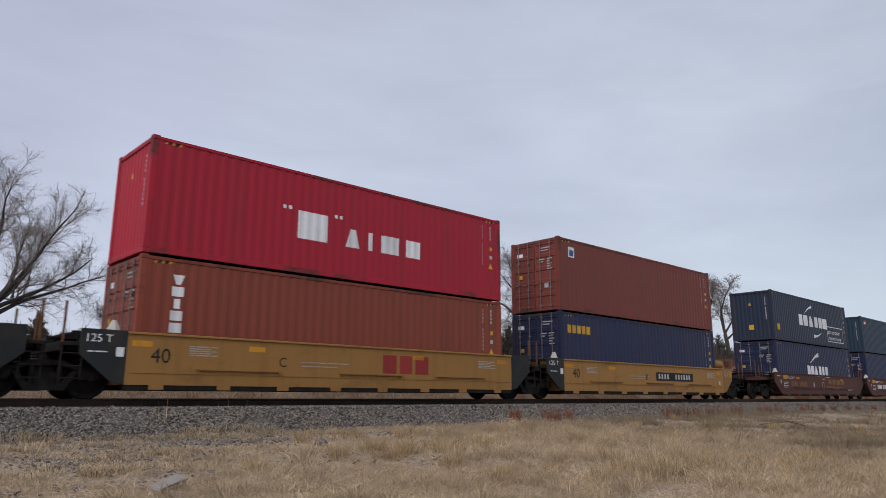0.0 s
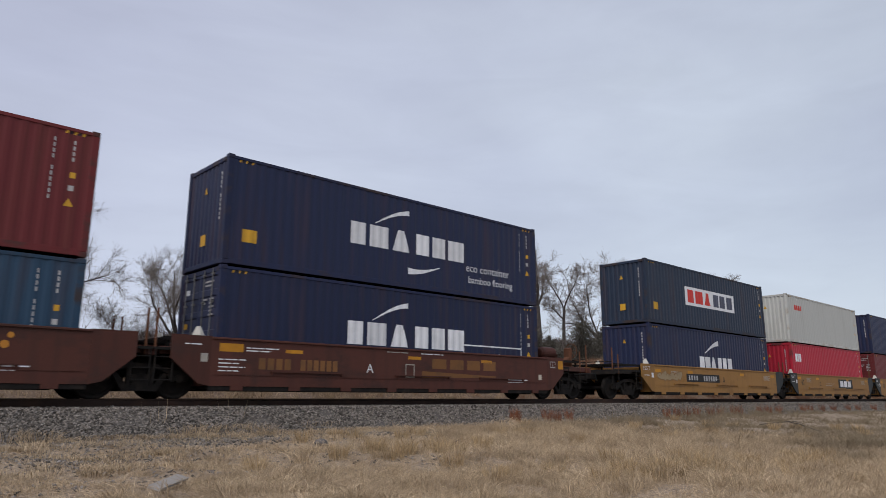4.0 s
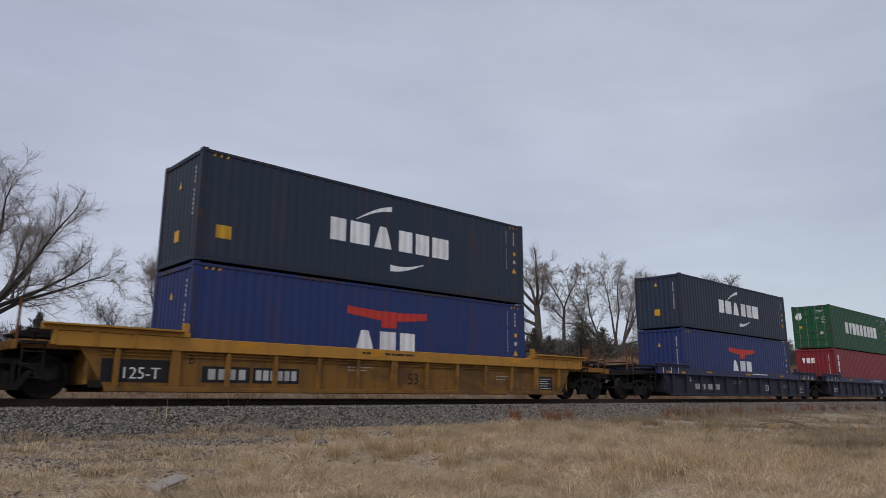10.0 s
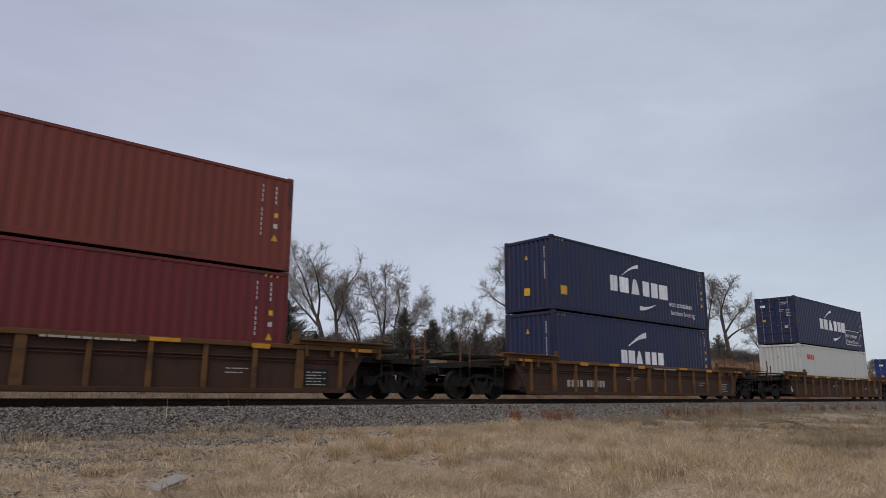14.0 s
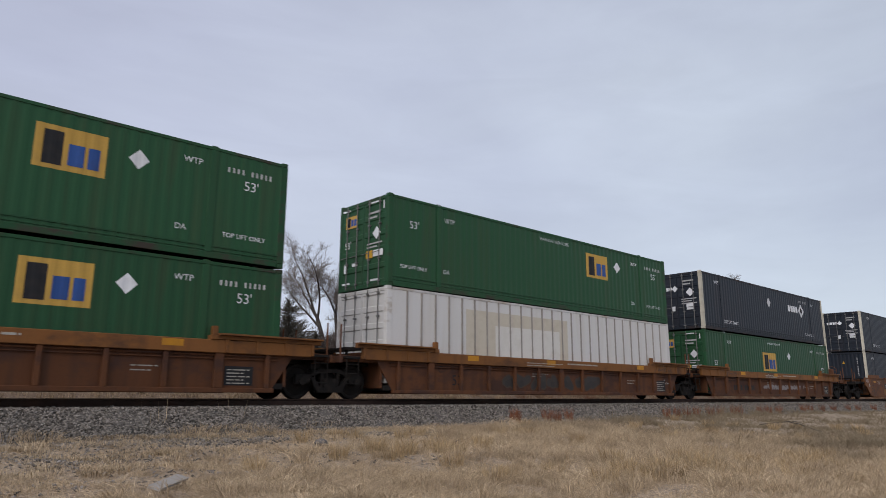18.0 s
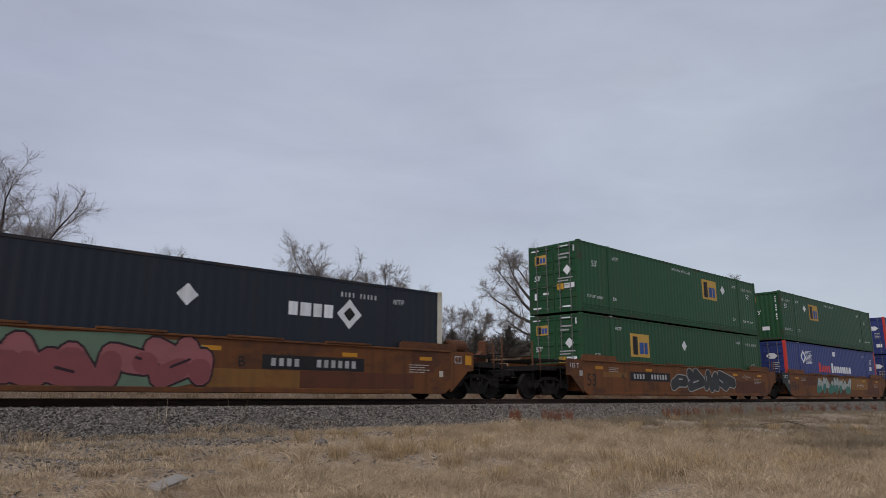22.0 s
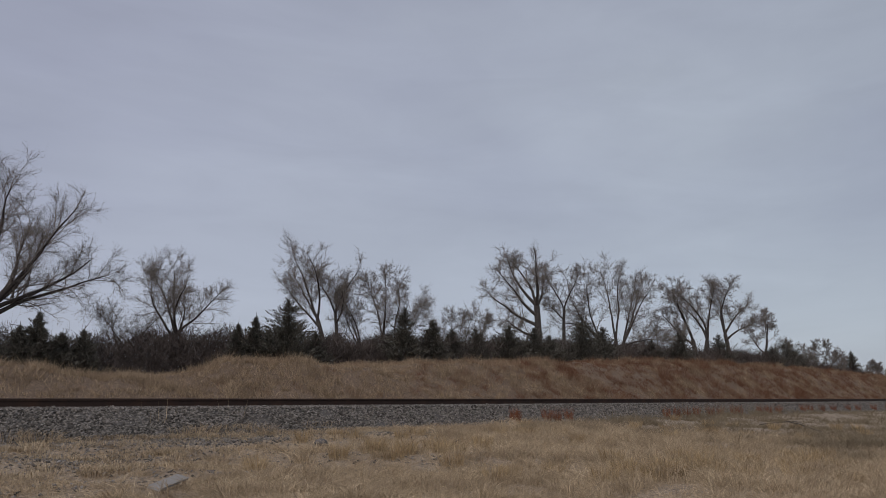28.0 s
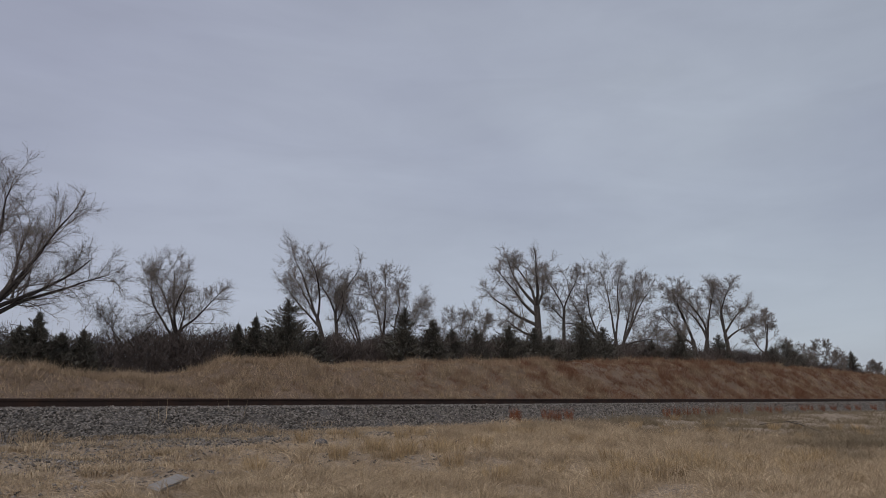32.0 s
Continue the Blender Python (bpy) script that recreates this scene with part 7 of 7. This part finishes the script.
for i, (letter, number, brand) in {13: ("A", True, False), 14: ("C", False, True), 15: ("B", True, False), 16: ("B", True, False), 17: ("C", False, False), 18: ("A", True, False), 19: ("B", False, False), 20: ("B", True, False), 21: ("B", False, False), 22: ("B", True, False), 23: ("B", True, False), 24: ("C", False, False), 25: ("A", True, False)}.items():
    marks_b53(cars[i], TRAIN[i][2], letter, number, brand)
for i, (letter, number, brand) in {26: ("A", -1, False), 27: ("C", 0, True), 28: ("B", 1, False), 29: ("A", -1, False), 30: ("C", 0, False), 31: ("B", 1, False)}.items():
    marks_c53(cars[i], letter, number, brand)
graffiti(cars[6], -1.466, -2.8, 4.2, 0.30, 1.42, 8, (0.05, 0.34, 0.38), (0.015, 0.02, 0.04), (0.20, 0.12, 0.33), 3, (0.06, 0.03, 0.05), 0.15, 0.25)
dot_rng = random.Random(31)
for k in range(22):
    bm, u, v, r = bmesh.new(), dot_rng.choice((dot_rng.uniform(-3.4, -2.0), dot_rng.uniform(-3.2, 5.0), dot_rng.uniform(3.6, 5.0))), dot_rng.uniform(0.42, 1.34), dot_rng.uniform(0.035, 0.085)
    bm.faces.new([bm.verts.new((u + r * math.cos(0.6283 * q), -1.4712, v + r * math.sin(0.6283 * q))) for q in range(10)])
    part("spray_dot", bm, spray((0.45, 0.19, 0.03)), cars[6])
graffiti(cars[6], -1.466, -4.9, -3.2, 0.36, 0.60, 7, (0.45, 0.45, 0.46), (0.10, 0.07, 0.06), (0.45, 0.45, 0.46), 13, None, 0.6)
graffiti(cars[26], -1.466, -0.8, 6.1, 0.26, 1.36, 6, (0.36, 0.37, 0.38), (0.03, 0.04, 0.06), (0.22, 0.22, 0.20), 4, (0.045, 0.07, 0.11), 0.05, 0.15)
graffiti(cars[27], -1.466, -5.6, -2.3, 0.3, 1.30, 5, (0.38, 0.39, 0.41), (0.02, 0.02, 0.025), (0.24, 0.24, 0.25), 5, None, 0.9)
graffiti(cars[27], -1.466, 1.2, 6.4, 0.28, 1.40, 4, (0.40, 0.41, 0.43), (0.03, 0.03, 0.035), (0.27, 0.27, 0.28), 6, None, 0.25)
graffiti(cars[28], -1.466, -6.6, 0.4, 0.20, 1.44, 6, (0.30, 0.105, 0.11), (0.03, 0.015, 0.02), (0.20, 0.06, 0.065), 7, (0.13, 0.19, 0.13), 0.6, -0.1)
graffiti(cars[29], -1.466, -1.7, 4.1, 0.25, 1.42, 4, (0.018, 0.02, 0.021), (0.34, 0.33, 0.31), (0.03, 0.032, 0.033), 8, None, 0.8)
graffiti(cars[30], -1.466, -4.2, 1.6, 0.25, 1.36, 6, (0.36, 0.38, 0.35), (0.03, 0.07, 0.06), (0.02, 0.14, 0.10), 9, None, 0.3, 0.3)
graffiti(cars[23], -1.374, -2.2, 1.6, 0.32, 0.86, 5, (0.05, 0.04, 0.035), (0.06, 0.035, 0.025), (0.045, 0.035, 0.03), 10)
graffiti(cars[24], -1.374, -3.2, 2.4, 0.32, 0.86, 7, (0.04, 0.033, 0.03), (0.055, 0.035, 0.025), (0.035, 0.03, 0.028), 11)
graffiti(cars[25], -1.374, -2.0, 3.0, 0.5, 0.78, 12, (0.22, 0.20, 0.20), (0.11, 0.06, 0.05), (0.2, 0.18, 0.18), 12, None, 0.6)
graffiti(cars[8], -1.466, -6.0, -4.0, 0.8, 1.2, 6, (0.34, 0.25, 0.14), (0.24, 0.13, 0.05), (0.34, 0.25, 0.14), 14)



def scrawl(car, y, x, z, w, h, rgb, seed, turns=5, thick=0.012):
    """A thin looping spray line that reads as nothing."""
    rng = random.Random(seed)
    ph = [rng.uniform(0, 6.28) for _ in range(3)]
    pts = []
    for k in range(turns * 7 + 1):
        f = k / (turns * 7)
        t = f * turns * 2 * math.pi
        pts.append((x + w * f + 0.10 * h * math.cos(t + ph[0]) * 2, z + h * 0.5 + h * 0.42 * math.sin(t + ph[1]) * (0.55 + 0.45 * math.sin(0.37 * t + ph[2]))))
    bm = bmesh.new()
    for (ax, az), (bx, bz) in zip(pts, pts[1:]):
        d = math.hypot(bx - ax, bz - az) + 1e-6
        nx, nz = -(bz - az) / d * thick, (bx - ax) / d * thick
        bm.faces.new([bm.verts.new((px, y - 0.0015, pz)) for px, pz in ((ax + nx, az + nz), (bx + nx, bz + nz), (bx - nx, bz - nz), (ax - nx, az - nz))])
    tagged(part("scrawl", bm, spray(rgb), car, "thin sprayed scrawl"), kind="stuff")


OLD_TAN = car_paint("rust_stained_tan_paint", (0.215, 0.095, 0.032), 0.65, 0.6, (0.10, 0.045, 0.022), (0.135, 0.055, 0.026), 0.55)
for ob in cars[12].children:
    if ob.name.split(".")[0] in ("side_plate", "end_panel", "air_tank") and ob.material_slots[0].material == CARS["tan"]:
        ob.material_slots[0].material = OLD_TAN
OCHRE = car_paint("ochre_repaint", (0.21, 0.10, 0.03), 0.7, 0.5, (0.10, 0.05, 0.025), (0.15, 0.066, 0.024), 0.5)
UMBER = car_paint("brown_repaint", (0.10, 0.036, 0.02), 0.7, 0.5, (0.05, 0.025, 0.018), (0.07, 0.03, 0.02), 0.5)
# rectangles painted over old markings: car, from, to, low, high, paint
for i, u0, u1, v0, v1, mat in ((26, -5.3, -1.2, 0.28, 0.70, OCHRE), (26, 6.4, 8.2, 0.62, 1.38, UMBER), (26, -7.9, -5.6, 0.90, 1.10, UMBER), (27, -8.2, -5.9, 0.24, 0.46, UMBER), (27, -2.2, -1.66, 0.52, 0.92, PALE), (28, 0.4, 2.9, 0.28, 0.72, OCHRE), (28, 2.9, 6.8, 0.28, 0.72, UMBER), (28, 6.7, 7.6, 0.78, 1.3, UMBER),
                               (29, 4.4, 7.9, 0.30, 0.9, UMBER), (29, -7.0, -5.3, 0.85, 1.05, OCHRE), (30, 1.9, 5.2, 0.62, 1.36, OCHRE), (30, 5.2, 7.6, 0.3, 0.8, UMBER), (30, -6.4, -4.4, 0.8, 1.3, UMBER), (31, -5.0, -1.2, 0.70, 1.30, UMBER), (31, -0.6, 1.0, 0.80, 1.10, OCHRE), (31, 5.3, 7.6, 0.36, 1.2, UMBER), (31, -7.9, -5.4, 1.0, 1.36, OCHRE)):
    Plate(cars[i], -1.4575).patch(u0, u1, v0, v1, mat, "repaint_patch")
for k, (i, y, x, z, w, h, rgb) in enumerate(((31, -1.4632, 5.6, 0.5, 1.0, 0.5, (0.4, 0.38, 0.36)), (31, -1.4632, 6.8, 0.35, 0.5, 0.3, (0.4, 0.38, 0.36)), (30, -1.4632, 3.0, 0.75, 1.3, 0.35, (0.5, 0.5, 0.5)), (29, -1.4632, 5.2, 0.95, 1.0, 0.3, (0.4, 0.36, 0.3)), (28, -1.4632, 2.2, 0.95, 0.5, 0.25, (0.03, 0.02, 0.02)), (27, -1.4632, -1.9, 0.6, 0.4, 0.5, (0.03, 0.02, 0.02)),
                                             (25, -1.372, 0.6, 0.55, 0.8, 0.28, (0.45, 0.42, 0.4)), (25, -1.372, 2.0, 0.6, 0.7, 0.25, (0.4, 0.38, 0.36)), (25, -1.372, 3.4, 0.5, 0.8, 0.3, (0.4, 0.38, 0.36)), (25, -1.492, -6.6, 1.10, 1.3, 0.26, (0.05, 0.03, 0.025)), (24, -1.372, 6.9, 0.5, 0.9, 0.35, (0.45, 0.44, 0.45)), (24, -1.492, 6.4, 1.1, 1.4, 0.26, (0.05, 0.03, 0.025)), (25, -1.492, -1.9, 1.12, 1.3, 0.2, (0.4, 0.37, 0.33)),
                                             (12, -1.4632, -0.4, 0.5, 2.0, 0.8, (0.34, 0.27, 0.16)), (12, -1.4632, 2.2, 0.45, 1.9, 0.85, (0.34, 0.27, 0.16)), (12, -1.4632, 4.2, 0.7, 2.0, 0.6, (0.36, 0.29, 0.18)), (12, -1.4632, -3.0, 0.6, 1.6, 0.6, (0.33, 0.25, 0.14)))):
    scrawl(cars[i], y, x, z, w, h, rgb, 200 + k, max(3, int(w / 0.22)))
# notices on the free ends of the cars
for i in range(1, len(cars)):
    if TRAIN[i][4] == "end" and TRAIN[i][1] != "b53":
        end = WELL[TRAIN[i][1]]
        p = Plate(cars[i], -1.465)
        p.patch(end + 0.62, end + 0.90, 1.06, 1.36, REFLECT)
        for u0, u1, v0, v1 in ((0.16, 0.46, 1.10, 1.125), (0.16, 0.46, 1.30, 1.325), (0.16, 0.18, 1.125, 1.30), (0.44, 0.46, 1.125, 1.30), (0.30, 0.315, 1.125, 1.30)):
            p.patch(end + u0, end + u1, v0, v1, WORN, "notice_frame")
        p.patch(end - 0.5, end - 0.34, 0.66, 0.84, CREAM, "label")

LABEL = {"red": "bright red", "brick": "weathered brown-red", "orange": "orange-brown", "maroon": "dark maroon", "navy": "navy blue", "slate": "dull slate blue", "teal": "dark teal", "petrol": "faded petrol blue", "royal": "royal blue",
         "pacer": "medium blue", "forest": "forest green", "green": "bright green", "dkgreen": "dark green", "grey": "light grey", "white": "white ribbed-post", "char": "charcoal", "crimson": "crimson red"}


def load(index, level, colour, height, doors, *liveries, length=12.192, style="iso", post=None, base=None):
    """Puts a container into (level 0) or on top of (level 1) the load of a car."""
    place = TRAIN[index][0]
    z = (0.40 if style == "iso" else 0.44) if base is None else base
    where = "in a well car" if level == 0 else "stacked on another container"
    c = container(colour, length, height, LABEL[colour] + " corrugated steel shipping container " + where if style != "plate" else "white shipping container with grey vertical posts in a well car", doors, style, post)
    s = Side(c, length, height, style)
    if style == "iso":
        end_codes(s)
        if height == HC:
            height_stripes(s)
    for f in liveries:
        f(s)
    end_marks(end_kind(liveries, style), c, length, height, style, doors == -1)
    c.matrix_basis = pose(place, 0, z)
    RUNNERS.append(c)
    return c


def end_kind(liveries, style):
    names = [f for f in liveries]
    for f, kind in ((livery_umax, "umax"), (livery_stack, "stack"), (livery_evergreen, "ever"), (livery_apl, "apl"), (tex, "tex"), (livery_cma, "cma"), (small, "cma"), (note, "cma"), (boxed, "cma"), (livery_panel, "cma")):
        if f in names:
            return kind
    return "plain" if style == "plate" else "emp" if style == "domestic" else "iso"


def stack(index, low, high=None, **k):
    """low and high: (colour, height, doors, liveries...)."""
    kl = dict(length=k.get("length", 12.192), style=k.get("style", "iso"))
    extra = low[3] if len(low) > 3 and isinstance(low[3], dict) else {}
    load(index, 0, low[0], low[1], low[2], *[f for f in low[3:] if callable(f)], **{**kl, **extra})
    if high:
        extra = high[3] if len(high) > 3 and isinstance(high[3], dict) else {}
        load(index, 1, high[0], high[1], high[2], *[f for f in high[3:] if callable(f)], base=(0.40 if kl["style"] == "iso" else 0.45) + low[1] + 0.022, **{**kl, **extra})


small = lambda s: livery_cma(s, small=True)
note = lambda s: livery_cma(s, note=True)
boxed = lambda s: livery_cma(s, box_note=True)
tex = lambda s: livery_column(s, 3, 0.34, 0.50, None, 0.34, 0.07)
triton = lambda s: livery_column(s, 6, 0.23, 0.74, None, 0.34, 0.055)
low_panel = lambda s: livery_panel(s, 0.75, 3.41)
red_patch = lambda s: livery_corner_patch(s, (REDM, WHITE), 0.6, 2.0, 0.42, 0.3)
white_patch = lambda s: livery_corner_patch(s, (WHITE, REDM), 0.35, 2.0, 0.55, 0.42)
square_patch = lambda s: livery_corner_patch(s)


def small_red(s):
    glyphs(s, REDM, 1.1, 1.98, (0.28, 0.28, 0.28, 0.22), 0.3, 0.03)


def small_white(s):
    glyphs(s, WHITE, 0.5, 1.78, (0.3, 0.25, 0.3), 0.46, 0.04)


def slant_blocks(s):
    """Two pairs of slanted white bars."""
    for v in (1.92, 1.14):
        for u0 in (0.52, 0.74):
            bm, h = bmesh.new(), 0.42
            up = lambda u: v + h * (u - u0) / 0.2
            low = lambda u: v + h * (u - u0 - 0.17) / 0.2
            s.strip(bm, u0, u0 + 0.17, lambda u: v, up)
            s.strip(bm, u0 + 0.17, u0 + 0.2, low, up)
            s.strip(bm, u0 + 0.2, u0 + 0.37, low, lambda u: v + h)
            s.put("letter_block", bm, WHITE)


def dark_square(s):
    bm = bmesh.new()
    s.rect(bm, s.length - 4.55, s.length - 3.7, 1.3, 2.3)
    s.put("repair_patch", bm, BLACKM, "dark square repair patch")


def tir_plate(s):
    bm = bmesh.new()
    s.rect(bm, s.length - 1.05, s.length - 0.5, 0.28, 0.58)
    s.put("customs_plate", bm, BOX["navy"])
    lettered(s, "TIR", s.length - 1.0, 0.34, 0.26).matrix_basis.translation.y -= 0.012


def forty_five(s):
    lettered(s, "45", s.length - 0.72, 1.6, 0.62)


def pale_patches(s):
    """Repainted panels over an old marking."""
    bm = bmesh.new()
    s.rect(bm, 3.3, 8.7, 0.55, 2.45)
    s.put("repainted_panel", bm, CREAM, "cream repainted panel")
    bm = bmesh.new()
    proud(s).rect(bm, 4.7, 8.2, 0.6, 2.0)
    s.put("repainted_panel", bm, PALEWHITE, "off-white repainted panel")


def two_patches(s):
    """Darker squares where the paint was touched up."""
    for u in (6.3, 9.1):
        bm = bmesh.new()
        s.rect(bm, u, u + 0.62, 0.3, 0.85)
        s.put("touched_up_square", bm, BOX["brick"])


L53 = dict(length=16.154, style="domestic")
stack(1, ("orange", HC, -1, triton), ("red", HC, 1, livery_line))
stack(2, ("navy", HC, -1, livery_seaco), ("brick", HC, -1, square_patch))
stack(3, ("navy", HC, -1, small), ("slate", HC, 1, boxed, yellow_tag))
stack(4, ("navy", HC, -1, small), ("teal", STD, 1, red_patch))
stack(5, ("brick", HC, -1, tex), ("red", STD, -1, livery_line, tir_plate))
stack(6, ("petrol", STD, -1, low_panel), ("maroon", HC, -1, tex))
stack(7, ("navy", HC, -1, boxed), ("navy", HC, 1, note, yellow_tag))
stack(8, ("navy", HC, 1, small), ("slate", HC, 1, livery_panel, yellow_tag))
stack(9, ("red", HC, 1, small_white), ("grey", HC, 1, small_red))
stack(10, ("maroon", HC, -1), ("navy", HC, 1, note))
stack(11, ("brick", HC, 1, triton), ("orange", STD, 1, triton, two_patches))
stack(12, ("navy", HC, 1, livery_cma), ("navy", HC, -1, livery_cma))
stack(13, ("navy", HC, 1, livery_cronos), ("orange", HC, -1, triton))
stack(14, ("maroon", HC, 1, tex), ("brick", HC, 1, square_patch))
stack(15, ("royal", HC, 1, livery_apl), ("slate", HC, 1, livery_cma, yellow_tag))
stack(16, ("royal", HC, 1, livery_apl), ("slate", STD, 1, livery_cma))
stack(17, ("crimson", HC, 1, tex), ("dkgreen", HC, -1, livery_evergreen))
stack(18, ("orange", HC, -1), ("green", HC, -1, livery_evergreen))
stack(19, ("maroon", HC, 1, slant_blocks), ("brick", STD, -1))
stack(20, ("navy", HC, 1, small), ("navy", HC, 1, note, yellow_tag))
stack(21, ("grey", HC, 1, small_red), ("navy", HC, -1, boxed))
stack(22, ("royal", HC, -1, forty_five), length=13.716)
emp = livery_emp
emp_low = lambda s: livery_emp(s, emu=6.49, v=1.06, w=1.7, h=1.0, dia=10.05, five=1.2)
nose = lambda s: livery_emp(s, flip=True)
stack(23, ("forest", HC, -1, emp), ("forest", HC, -1, emp), **L53)
stack(24, ("white", HC, -1, dict(style="plate", length=16.154), pale_patches), ("forest", HC, -1, dict(length=16.154, style="domestic"), emp))
stack(25, ("forest", HC, -1, emp_low), ("char", HC, -1, dict(post="whitepost"), livery_umax), **L53)
stack(26, ("char", HC, 1, dict(post="whitepost"), livery_umax), ("char", HC, -1, dict(post="whitepost"), livery_umax), **L53)
stack(27, ("forest", HC, -1, emp_low), ("forest", HC, -1, emp), **L53)
stack(28, ("char", HC, -1, dict(post="whitepost"), livery_umax), **L53)
stack(29, ("forest", HC, -1, lambda s: livery_emp(s, emu=3.42, v=1.3, dia=7.94, five=1.1, warn=False)), ("forest", HC, -1, emp), **L53)
stack(30, ("pacer", HC, -1, dict(post="redpost"), livery_stack), ("forest", HC, 1, nose), **L53)
stack(31, ("pacer", HC, -1, dict(post="redpost"), livery_stack), ("pacer", HC, -1, dict(post="redpost"), livery_stack, dark_square), **L53)


# ---- motion of the train ----
def run(t):
    """How far the train has gone at t seconds."""
    return 23.6312 * t + 0.02477 * t * t - 0.0004873 * t ** 3


UNEVEN = {7: 0.10, 23: 0.06, 24: -0.15}


def motions():
    for thing in RUNNERS:
        p = thing.matrix_basis.translation.copy()
        walk(thing, [(t, pose(p.x - run(t) - UNEVEN.get(t, 0.0), p.y, p.z)) for t in range(33)])
    for w, wx, car, along in WHEELS:
        x0 = TRAIN[cars.index(car)][0] + along
        rows, turn = [(0, pose(wx, 0, WHEEL_R))], 0.0
        for k in range(1, 960):
            t = k / FPS
            if 0 < x0 - run(t) < 55:
                turn -= 88.0
                rows.append((t, pose(wx, 0, WHEEL_R, 0, turn, 0)))
        rows.append((32, rows[-1][1]))
        walk(w, rows)


motions()
